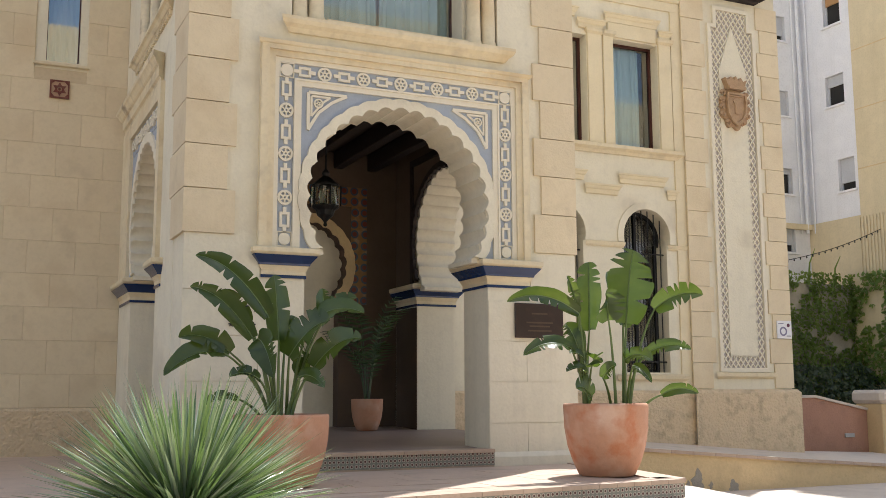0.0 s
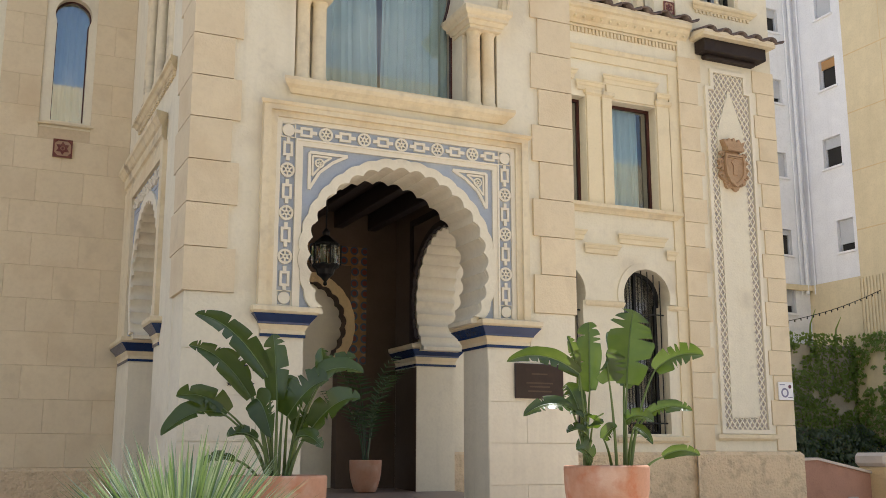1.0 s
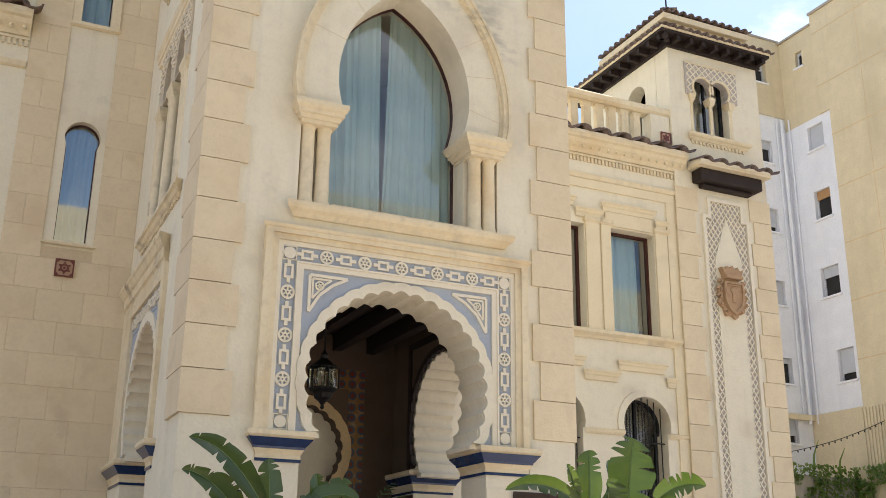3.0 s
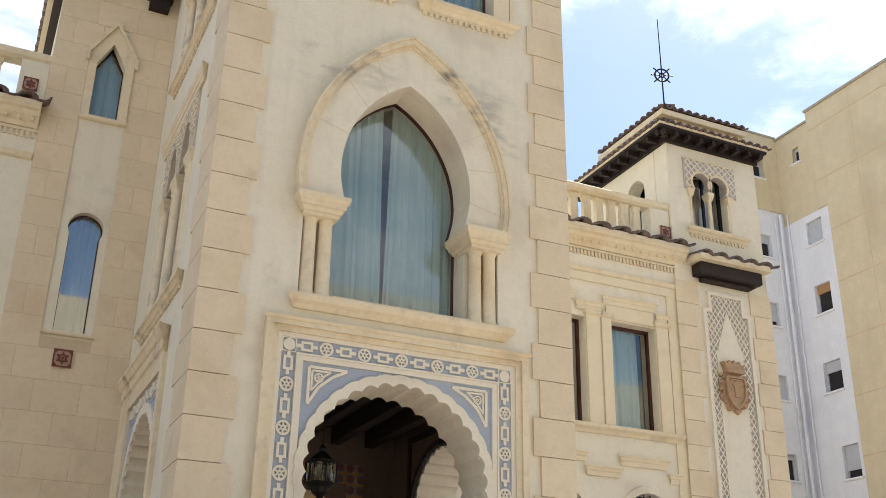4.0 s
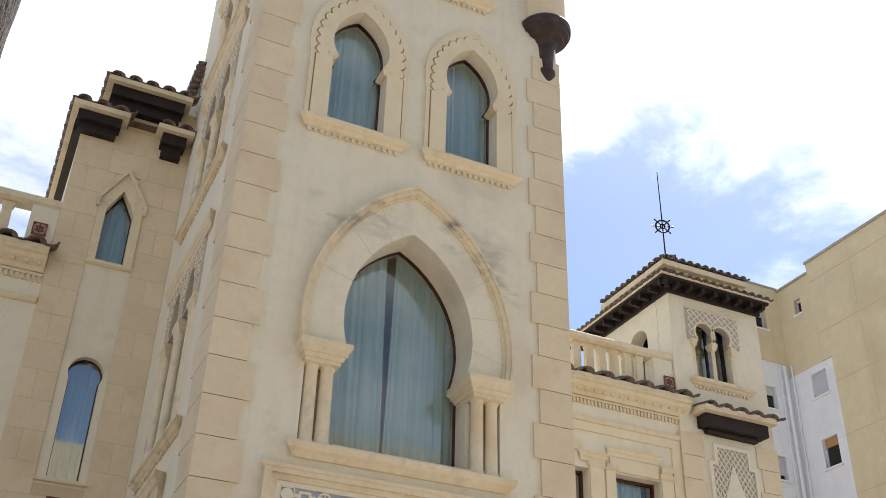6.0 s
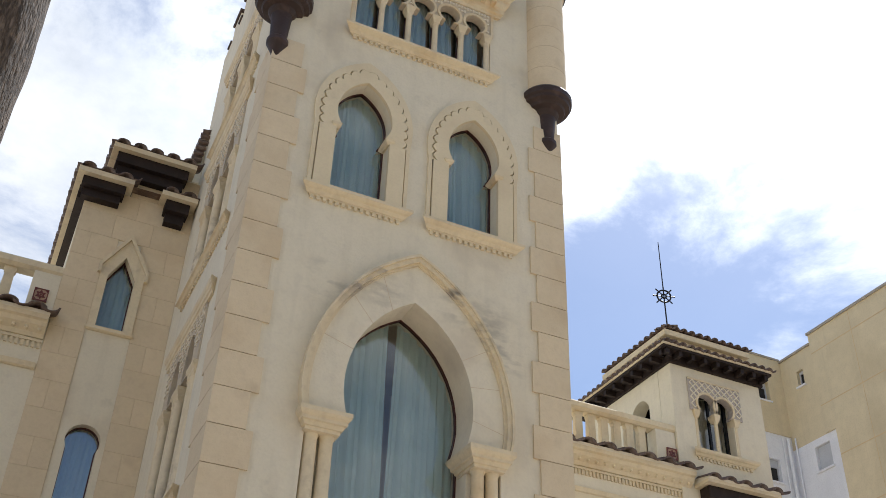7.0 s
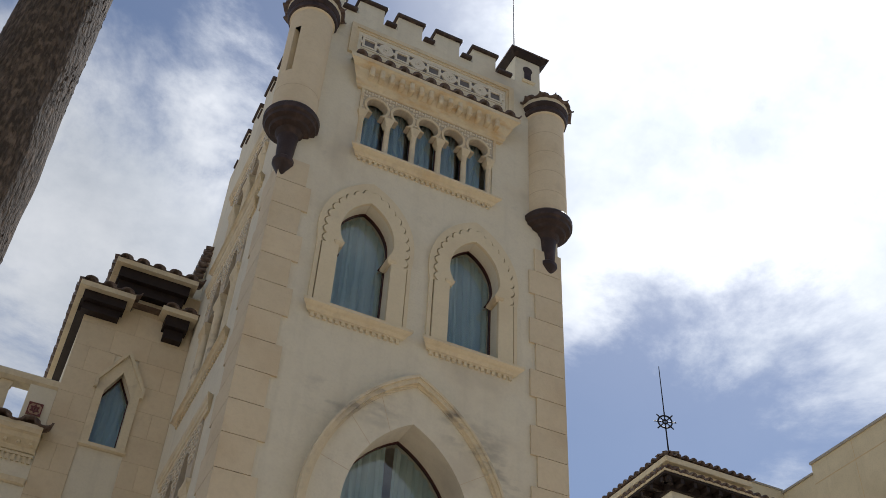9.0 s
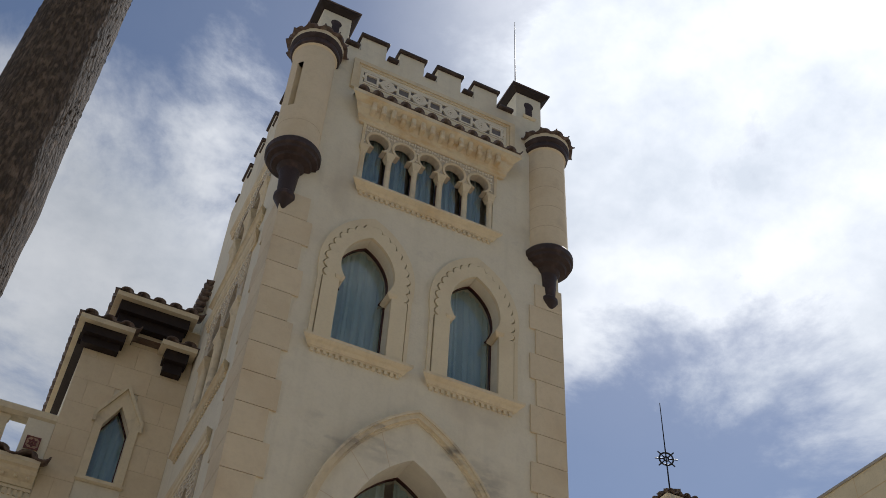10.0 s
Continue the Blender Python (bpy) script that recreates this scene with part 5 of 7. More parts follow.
for z in (3.42,):
    for a, c in ((9.42, 10.12), (11.1, 11.46)):
        part("spring_band", moulding(bmesh.new(), LF, a, c, [(0.02, z - 0.05), (0.04, z - 0.02), (0.05, z + 0.03), (0.0, z + 0.05)]), TRIM, dress)
part("low_sill", moulding(bmesh.new(), LF, 10.0, 11.30, [(0.03, 1.12), (0.08, 1.16), (0.10, 1.22), (0.0, 1.25)]), TRIM, dress)
hs = horseshoe(10.63, 0.482, 3.58, 3.47, 16)
ho = horseshoe(10.63, 0.60, 3.58, 3.47, 16)
part("arch_moulding", band(hs, ho, LF, -0.03, 0.0), STUCCO, dress)
tagged(part("baseboard", moulding(bmesh.new(), LF, XR + 0.05, 11.50, [(0.06, -0.6), (0.06, 0.93), (0.02, 0.97)], False), ROUGHCAST), "rough-cast ochre plinth", "plinth", kind="structure")

# corner pier: quoins each side of a lattice panel
PF = FRONT(YW - 0.05)
zc = [1.0 + 0.4425 * k for k in range(17)]
for k, (za, zb) in enumerate(zip(zc, zc[1:])):
    for a, c in ((11.47, 11.98 if k % 2 else 11.90), (13.20 if k % 2 else 13.28, 13.71)):
        boxpart("quoin", (a, c, YW - 0.075, YW - 0.045, za + 0.004, zb - 0.004), BLOCK, pier, "", 0.004)
tagged(part("baseboard", moulding(bmesh.new(), PF, 11.55, 13.72, [(0.09, -0.6), (0.09, 0.93), (0.04, 0.985)], True), ROUGHCAST), "rough-cast ochre plinth", "plinth", kind="structure")

panel = thing("lattice_panel", "tall cream wall panel bordered with plaster lattice", "wall panel", (12.6, YW, 1.25))
PO = [(12.05, 1.29), (13.15, 1.29), (13.15, 7.60), (13.02, 7.60), (13.02, 7.95), (12.18, 7.95), (12.18, 7.60), (12.05, 7.60)]
PIN = [(12.12, 1.36), (13.08, 1.36), (13.08, 7.54), (12.95, 7.54), (12.95, 7.88), (12.25, 7.88), (12.25, 7.54), (12.12, 7.54)]
part("panel_frame", slab(PO, [PIN], PF, -0.05, 0.0), WHITE, panel)
part("panel_sill", moulding(bmesh.new(), PF, 12.02, 13.18, [(0.03, 1.17), (0.09, 1.21), (0.10, 1.27), (0.0, 1.29)]), TRIM, panel)
FIELD = [(12.29, 1.56), (12.91, 1.56), (12.91, 6.75), (12.60, 7.60), (12.29, 6.75)]
LATTICE_BACK = material("lattice_shadow_plaster", (0.45, 0.41, 0.38), 0.9, bump=0.1)
part("lattice_ground", slab(PIN, [FIELD], PF, -0.004, 0.0), LATTICE_BACK, panel, "greyish ground behind the lattice")
part("field", slab(FIELD, [], PF, -0.03, 0.0), STUCCO, panel)


def inside(p, poly):
    r, n = False, len(poly)
    for i in range(n):
        (x0, y0), (x1, y1) = poly[i], poly[(i + 1) % n]
        if (y0 > p[1]) != (y1 > p[1]) and p[0] < (x1 - x0) * (p[1] - y0) / (y1 - y0) + x0:
            r = not r
    return r


def lattice(at, poly, holes_, pitch_u, pitch_v, width, w0, w1):
    """Crossing diagonal laths clipped to an outline, cell by cell."""
    bm = bmesh.new()
    us, vs = [p[0] for p in poly], [p[1] for p in poly]
    nu, nv = int((max(us) - min(us)) / pitch_u) + 1, int((max(vs) - min(vs)) / pitch_v) + 1
    for i in range(nu):
        for j in range(nv):
            a, c = min(us) + i * pitch_u, min(vs) + j * pitch_v
            mid = (a + pitch_u / 2, c + pitch_v / 2)
            if not inside(mid, poly) or any(inside(mid, h) for h in holes_):
                continue
            if (i + j) % 2:
                bar(bm, at, a, c, a + pitch_u, c + pitch_v, width, w0 + 0.0015, w1)
            else:
                bar(bm, at, a, c + pitch_v, a + pitch_u, c, width, w0, w1)
    return bm


part("lattice", lattice(PF, PIN, [FIELD], 0.055, 0.075, 0.02, -0.03, -0.004), WHITE, panel, "white diamond plaster lattice")

arms = thing("coat_of_arms", "carved sandstone coat of arms with crown", "relief", (12.62, YW, 5.7))
CARVED = material("carved_sandstone", (0.42, 0.28, 0.17), 0.9, [((0.30, 0.19, 0.11), 9.0, 0.6)], bump=0.5, bump_scale=40)
cx, cz = 12.575, 6.10
PA = lambda u, w, v: (cx + (u - cx) * 0.80, YW - 0.05 + w, cz + (v - cz) * 0.80)
shield = [(cx - 0.30, cz + 0.30), (cx + 0.30, cz + 0.30), (cx + 0.33, cz + 0.1), (cx + 0.30, cz - 0.25), (cx + 0.18, cz - 0.46), (cx, cz - 0.58), (cx - 0.18, cz - 0.46), (cx - 0.30, cz - 0.25), (cx - 0.33, cz + 0.1)]
part("scrollwork", slab([(cx + (0.385 + 0.035 * math.cos(9 * t)) * math.cos(t), cz - 0.08 + (0.47 + 0.04 * math.cos(9 * t)) * math.sin(t)) for t in (2 * PI * i / 54 for i in range(54))], [], PA, -0.09, -0.02), CARVED, arms)


def scaled(k):
    return [(cx + (u - cx) * k, cz + (v - cz) * k) for u, v in shield]


part("shield", slab(scaled(0.84), [], PA, -0.13, -0.085), CARVED, arms)
part("shield_rim", slab(scaled(0.87), [scaled(0.72)], PA, -0.165, -0.125), CARVED, arms)
part("shield_charge", slab([(cx - 0.06, cz - 0.22), (cx + 0.06, cz - 0.22), (cx + 0.05, cz - 0.02), (cx + 0.11, cz + 0.08), (cx, cz + 0.16), (cx - 0.11, cz + 0.08), (cx - 0.05, cz - 0.02)], [], PA, -0.15, -0.125), CARVED, arms)
part("shield_bar", slab([(cx - 0.20, cz + 0.175), (cx + 0.20, cz + 0.175), (cx + 0.20, cz + 0.20), (cx - 0.20, cz + 0.20)], [], PA, -0.155, -0.125), CARVED, arms)
part("crown_band", slab([(cx - 0.23, cz + 0.34), (cx + 0.23, cz + 0.34), (cx + 0.24, cz + 0.42), (cx - 0.24, cz + 0.42)], [], PA, -0.19, -0.02), CARVED, arms)
part("crown", slab([(cx - 0.23, cz + 0.425), (cx + 0.23, cz + 0.425), (cx + 0.31, cz + 0.60), (cx + 0.20, cz + 0.55), (cx + 0.14, cz + 0.64), (cx + 0.06, cz + 0.56), (cx, cz + 0.66), (cx - 0.06, cz + 0.56), (cx - 0.14, cz + 0.64), (cx - 0.20, cz + 0.55), (cx - 0.31, cz + 0.60)], [], PA, -0.15, -0.02), CARVED, arms)
for s in (-1, 1):
    for k in range(5):
        # scrolls curl outwards down both sides of the shield
        o = Vector((cx + s * (0.25 + 0.035 * math.sin(PI * k / 4)) - s * 0.10 * max(0, k - 3), 0, cz + 0.20 - 0.135 * k))
        pts = [(o.x + s * (0.055 - 0.007 * i) * math.cos(0.9 * i), YW - 0.13 - 0.003 * i, o.z + (0.06 - 0.007 * i) * math.sin(0.9 * i)) for i in range(7)]
        smooth(part("scroll", tube(bmesh.new(), pts, 0.032, 7, 0.020), CARVED, arms))

# lookout: twin window, console, roof
look_win = thing("lookout_window", "twin-arched lookout window with a lattice head and slender column", "window", (12.5, YW, 9.1))
mo = [(11.87, 10.05), (12.05, 10.05)] + list(reversed(horseshoe(12.27, 0.215, 10.22, 10.06, 14))) + [(12.46, 10.05)] + list(reversed(horseshoe(12.68, 0.215, 10.22, 10.06, 14))) + [(12.90, 10.05), (13.12, 10.05), (13.12, 10.74), (11.87, 10.74)]
part("arcade_plate", slab(mo, [], PF, -0.03, 0.12), LATTICE_BACK, look_win, "greyish plaster head")
for x in (12.27, 12.68):
    part("arch_rim", band(horseshoe(x, 0.217, 10.22, 10.08, 14), horseshoe(x, 0.262, 10.22, 10.06, 14), PF, -0.052, -0.028), TRIM, look_win)
part("head_border", slab(rect(11.87, 13.12, 10.705, 10.74), [], PF, -0.05, -0.028), TRIM, look_win)
part("lattice", lattice(PF, rect(11.90, 13.09, 10.10, 10.70), [[(12.27 + 0.26 * math.cos(2 * PI * i / 16), 10.22 + 0.26 * math.sin(2 * PI * i / 16)) for i in range(16)], [(12.68 + 0.26 * math.cos(2 * PI * i / 16), 10.22 + 0.26 * math.sin(2 * PI * i / 16)) for i in range(16)]], 0.075, 0.075, 0.02, -0.05, -0.03), WHITE, look_win)
for x in (12.0, 12.475, 12.95):
    smooth(part("column", lathe(bmesh.new(), [(0.06, 9.24), (0.06, 9.29), (0.042, 9.32), (0.04, 9.88), (0.055, 9.91)], (x, YW - 0.03, 0), 12), TRIM, look_win))
    part("capital", loft_rect(bmesh.new(), x - 0.04, x + 0.04, YW - 0.08, YW + 0.06, [(0.0, 9.90), (0.012, 9.93), (0.03, 10.0), (0.034, 10.055)]), TRIM, look_win)
sill(PF, 11.80, 13.34, 9.22, look_win, 0.12)
window(FRONT(YW), rect(12.04, 12.88, 9.24, 10.53), 0.14, 0.04, [], "lookout window with a dark metal frame", IRON, mullions=(12.475,))
tagged(boxpart("room_backing", (11.85, 13.3, YW + 0.6, YW + 0.7, 9.0, 11.0), STUCCO), "cream inside wall of the lookout", "wall", kind="structure")
con = thing("tile_canopy", "small tiled canopy on a dark wooden console", "canopy", (12.6, YW, 8.4))
boxpart("console", (11.88, 13.34, YW - 0.34, YW - 0.051, 8.18, 8.42), SOFFIT, con, "dark wooden console", 0.02)
boxpart("console_step", (12.02, 13.20, YW - 0.20, YW - 0.051, 8.10, 8.178), SOFFIT, con, "", 0.02)
boxpart("slab", (11.78, 13.46, YW - 0.46, YW - 0.051, 8.422, 8.48), TRIM, con)
tile_row(con, (11.74, YW - 0.52), (13.50, YW - 0.52), 8.51, 0, 12, 0.215, 1, 1.0, (1.8, 1.0, 1.3))
part("mortar_bed", moulding(bmesh.new(), FRONT(YW - 0.05), 11.80, 13.44, [(0.41, 8.481), (0.42, 8.53), (0.0, 8.60)], False), WHITE, con, "pale mortar between the tiles")

roof = thing("lookout_roof", "two-tier dark tiled roof of the lookout with exposed rafters", "roof", (12.6, 15.9, 11.2))
OX0, OX1, OY0, OY1, OZ = 11.13, 13.82, 14.21, 17.9, 11.13
boxpart("eaves_board", (OX0 + 0.03, OX1 - 0.03, OY0 + 0.03, OY1 - 0.03, OZ - 0.02, OZ + 0.03), SOFFIT, roof)
boxpart("wall_plate", (11.44, 13.74, YW - 0.12, 17.55, OZ - 0.17, OZ - 0.021), SOFFIT, roof)
for k in range(9):
    x = OX0 + 0.15 + (OX1 - OX0 - 0.3) * k / 8
    boxpart("rafter", (x - 0.04, x + 0.04, OY0 + 0.06, YW - 0.13, OZ - 0.13, OZ - 0.022), SOFFIT, roof)
for k in range(11):
    y = OY0 + 0.2 + (OY1 - OY0 - 0.4) * k / 10
    boxpart("rafter", (OX0 + 0.06, 11.43, y - 0.04, y + 0.04, OZ - 0.13, OZ - 0.022), SOFFIT, roof)
boxpart("mortar_fill", (OX0 + 0.01, OX1 - 0.01, OY0 + 0.01, OY1 - 0.05, OZ + 0.031, OZ + 0.075), TRIM, roof, "pale mortar under the tiles")
tile_row(roof, (OX0, OY0 - 0.025), (OX1, OY0 - 0.025), OZ + 0.07, 0, 14, 0.19, 1)
tile_row(roof, (OX0 - 0.025, OY1), (OX0 - 0.025, OY0 + 0.1), OZ + 0.07, -90, 14, 0.19, 1)
IX0, IX1, IY0, IY1, IZ = 11.33, 13.42, 14.38, 16.65, 11.62
boxpart("attic_band", (IX0 + 0.10, IX1 - 0.10, IY0 + 0.10, IY1 - 0.10, OZ + 0.03, IZ), TRIM, roof)
boxpart("upper_fascia", (IX0, IX1, IY0, IY1, IZ - 0.13, IZ), TRIM, roof, "", 0.01)
tile_row(roof, (IX0, IY0 - 0.025), (IX1, IY0 - 0.025), IZ + 0.035, 0, 14, 0.19, 1)
tile_row(roof, (IX0 - 0.025, IY1), (IX0 - 0.025, IY0 + 0.1), IZ + 0.035, -90, 14, 0.19, 1)
part("roof_body", loft_rect(bmesh.new(), IX0, IX1, IY0, IY1, [(-0.02, IZ), (-0.3, IZ + 0.12), (-0.9, IZ + 0.34)]), ROOF, roof)
part("hip_tile", tube(bmesh.new(), [(IX0 + 0.03, IY0 + 0.03, IZ + 0.06), (12.2, 15.25, IZ + 0.36)], 0.05, 10), ROOF, roof)
fin = thing("weather_vane", "wrought iron ship's wheel finial on a tall rod", "weather vane", (12.5, 15.75, 12.1))
part("rod", tube(bmesh.new(), [(12.5, 15.75, 11.9), (12.48, 15.75, 14.95)], 0.022, 6, 0.010), IRON, fin)
bm = bmesh.new()
lathe(bm, [(0.06, 11.9), (0.06, 12.34), (0.04, 12.42), (0.055, 12.62), (0.02, 12.75)], (12.5, 15.75, 0), 12)
part("finial_base", bm, ROOF, fin)
wc = Vector((12.49, 15.75, 13.48))
ux, uz = Vector((0.94, -0.34, 0)), Vector((0, 0, 1))
bm = bmesh.new()
for rr in (0.155, 0.05):
    tube(bm, [wc + ux * rr * math.cos(2 * PI * i / 20) + uz * rr * math.sin(2 * PI * i / 20) for i in range(21)], 0.02, 6)
part("wheel_rim", bm, IRON, fin)
for k in range(8):
    a = 2 * PI * k / 8
    d = ux * math.cos(a) + uz * math.sin(a)
    part("spoke", tube(bmesh.new(), [wc + d * 0.04, wc + d * 0.25], 0.013, 6, 0.017), IRON, fin)


# ---- forecourt ----
def dotted_tile(name, base, dot, ringc, size):
    """Glazed riser tiles: a regular grid of dark ringed dots on a pale ground."""
    m = material(name, base, 0.35, [((0.30, 0.24, 0.20), 9.0, 0.5)], bump=0.04, spec=0.5)
    nt = m.node_tree
    N, L = nt.nodes.new, nt.links.new
    geo = N("ShaderNodeNewGeometry")
    v = N("ShaderNodeTexVoronoi")
    v.inputs["Scale"].default_value, v.inputs["Randomness"].default_value = 1 / size, 0.12
    flat = N("ShaderNodeMapping")
    flat.inputs["Scale"].default_value = (1, 0, 1)
    L(geo.outputs["Position"], flat.inputs["Vector"])
    L(flat.outputs["Vector"], v.inputs["Vector"])
    b = nt.nodes["Principled BSDF"]
    old = b.inputs["Base Color"].links[0].from_socket
    for lo, hi, c in ((0.36, 0.42, ringc), (0.20, 0.27, dot)):
        r = N("ShaderNodeMapRange")
        r.inputs["From Min"].default_value, r.inputs["From Max"].default_value = lo, hi
        r.inputs["To Min"].default_value, r.inputs["To Max"].default_value = 1.0, 0.0
        L(v.outputs["Distance"], r.inputs["Value"])
        mx = N("ShaderNodeMixRGB")
        L(r.outputs["Result"], mx.inputs["Fac"])
        L(old, mx.inputs["Color1"])
        mx.inputs["Color2"].default_value = (*c, 1)
        old = mx.outputs["Color"]
    L(old, b.inputs["Base Color"])
    return m


TALAVERA = dotted_tile("patterned_riser_tile", (0.19, 0.195, 0.165), (0.085, 0.022, 0.018), (0.42, 0.37, 0.31), 0.047)
NOSING = material("clay_nosing", (0.50, 0.37, 0.28), 0.6, [((0.40, 0.28, 0.20), 5.0, 0.5)], bump=0.1, per_object=0.25)


def prism(poly, z0, z1):
    bm = bmesh.new()
    A = [bm.verts.new((x, y, z0)) for x, y in poly]
    B = [bm.verts.new((x, y, z1)) for x, y in poly]
    bm.faces.new(A[::-1])
    bm.faces.new(B)
    for i in range(len(poly)):
        j = (i + 1) % len(poly)
        bm.faces.new((A[i], A[j], B[j], B[i]))
    return bm


bm = bmesh.new()
pv = [(XL + 0.0, YF + 0.0, 0.318), (XR - 0.0, YF + 0.0, 0.318), (XR + 0.0, 14.3, 0.47), (XL + 0.0, 14.3, 0.47)]
A = [bm.verts.new(p) for p in pv]
B = [bm.verts.new((p[0], p[1], -0.2)) for p in pv]
bm.faces.new(A)
bm.faces.new(B[::-1])
for i in range(4):
    j = (i + 1) % 4
    bm.faces.new((A[i], A[j], B[j], B[i]))
PORCH_FLOOR = material("brown_porch_tile", (0.30, 0.225, 0.185), 0.5, [((0.20, 0.15, 0.12), 2.0, 0.5)], bump=0.06, grain=0.05)
tagged(part("floor_porch", bm, PORCH_FLOOR), "worn brown clay tile porch floor", "floor", kind="structure")
LAND = [(-7.0, 6.0), (5.93, 7.79), (6.42, 10.15), (6.42, 14.6), (-7.0, 14.6)]
landing = tagged(part("floor_landing", prism(LAND, -0.55, 0.144), FLOOR), "wide clay-paved landing in front of the porch", "floor", kind="structure")
tagged(part("floor_step", prism([(-7.0, 4.2), (6.35, 6.9), (6.75, 8.6), (6.9, 12.2), (6.43, 12.2), (6.43, 10.2), (5.95, 7.79), (-7.0, 5.9)], -0.55, -0.01), PALE), "broad pale paved lower step", "step", kind="structure")

# paving slabs of the landing
rng = random.Random(3)
for i in range(18):
    for j in range(10):
        x0, y0 = 0.2 + 0.44 * i + (0.22 if j % 2 else 0), 7.0 + 0.44 * j
        x1, y1 = x0 + 0.436, y0 + 0.436
        if x1 > 6.38 or (y1 > 10.0 and x1 > 1.5) or y1 > 10.2:
            continue
        if y0 < 6.0 + (x1 + 7) * (1.79 / 12.93) + 0.13 or x1 > 5.85 + (y0 - 7.79) * 0.2:
            continue
        boxpart("paving_slab", (x0, x1, y0, y1, 0.1185, 0.1485 + rng.uniform(-0.002, 0.002)), FLOOR, landing)
# front edge: nosing and patterned riser
a, c = Vector((0.0, 6.0 + 7.0 * 1.79 / 12.93)), Vector((5.93, 7.79))


def along(p, q, wd, z0, z1, out0, out1):
    """A box along the line p to q, from out0 to out1 in front of it."""
    d = (q - p).normalized()
    nn = Vector((d.y, -d.x))
    pts = [p + nn * out0, q + nn * out0, q + nn * out1, p + nn * out1]
    return prism([(v.x, v.y) for v in pts], z0, z1)


for p0, p1, zt, count, par in ((a, c, 0.15, 30, landing), (Vector((5.93, 7.79)), Vector((6.42, 10.15)), 0.15, 12, landing), (Vector((3.18, 10.165)), Vector((5.29, 10.165)), 0.325, 8, None)):
    if par is None:
        par = tagged(part("porch_step", along(p0, p1, 0, -0.2, 0.30, -0.02, 0.06), FLOOR), "clay porch step edge", "step", kind="structure")
    for k in range(count):
        u, v = p0.lerp(p1, k / count), p0.lerp(p1, (k + 1) / count)
        d = (v - u).normalized() * 0.002
        part("nosing_tile", along(u + d, v - d, 0, zt - 0.03, zt + 0.006, -0.20, 0.085), NOSING, par)
    L0 = (p1 - p0).length
    m = int(L0 / 0.145)
    for k in range(m):
        u, v = p0.lerp(p1, k / m), p0.lerp(p1, (k + 1) / m)
        d = (v - u).normalized() * 0.0012
        part("riser_tile", along(u + d, v - d, 0, zt - 0.165, zt - 0.031, -0.01, 0.068), TALAVERA, par)

# ramp along the right wing with its retaining wall
bm = bmesh.new()
edge = [(6.4, 0.16, 0.16), (8.85, 0.145, 0.24), (11.56, -0.072, 0.05), (13.42, -0.204, -0.10), (17.5, -0.45, -0.30), (24.0, -0.50, -0.45)]
top = [[bm.verts.new((x, 12.3, zf)) for x, zf, zb in edge], [bm.verts.new((x, 14.7 if x < 13.6 else 16.1, zb)) for x, zf, zb in edge]]
for i in range(len(edge) - 1):
    bm.faces.new((top[0][i], top[0][i + 1], top[1][i + 1], top[1][i]))
tagged(part("floor_ramp", bm, PALE), "pale paved ramp sloping along the facade", "ramp", kind="structure")
bm = bmesh.new()
lo = [bm.verts.new((x, 12.3, -0.6)) for x, zf, zb in edge]
hi = [bm.verts.new((x, 12.3, zf - 0.002)) for x, zf, zb in edge]
lo2 = [bm.verts.new((x, 12.5, -0.6)) for x, zf, zb in edge]
hi2 = [bm.verts.new((x, 12.5, zf - 0.004)) for x, zf, zb in edge]
for i in range(len(edge) - 1):
    bm.faces.new((lo[i], lo[i + 1], hi[i + 1], hi[i]))
    bm.faces.new((lo2[i], hi2[i], hi2[i + 1], lo2[i + 1]))
    bm.faces.new((hi[i], hi[i + 1], hi2[i + 1], hi2[i]))
retain = tagged(part("wall_retaining", bm, OCHRE), "low ochre rendered retaining wall with flaking patches", "wall", kind="structure")
for (x0, z0, _), (x1, z1, _) in zip(edge, edge[1:]):
    n = max(1, round((x1 - x0) / 0.4))
    for k in range(n):
        f0, f1 = k / n, (k + 1) / n
        bm = bmesh.new()
        vs = []
        for f, e_ in ((f0, 0.003), (f1, -0.003)):
            for y in (12.25, 12.52):
                for dz in (-0.035, 0.012):
                    vs.append(bm.verts.new((x0 + (x1 - x0) * f + e_, y, z0 + (z1 - z0) * f + dz)))
        for q in ((0, 1, 3, 2), (4, 6, 7, 5), (0, 4, 5, 1), (2, 3, 7, 6), (0, 2, 6, 4), (1, 5, 7, 3)):
            bm.faces.new([vs[i] for i in q])
        part("coping_tile", bm, NOSING, retain)
for px, pz, s in ((9.72, -0.33, 0.13), (10.36, -0.42, 0.10), (9.95, -0.40, 0.045), (9.55, -0.38, 0.05)):
    rng2 = random.Random(int(px * 100))
    ph = rng2.uniform(0, 6)
    pts = [(px + s * 0.75 * (1 + 0.35 * math.sin(3 * t + ph) + 0.2 * math.sin(7 * t)) * math.cos(t), pz + s * (1 + 0.3 * math.sin(2 * t + ph) + 0.2 * math.sin(5 * t)) * math.sin(t)) for t in (2 * PI * i / 28 for i in range(28))]
    part("flaked_patch", slab(pts, [], FRONT(12.3), -0.004, 0.01), PATCH, retain, "bare grey cement where render flaked off")


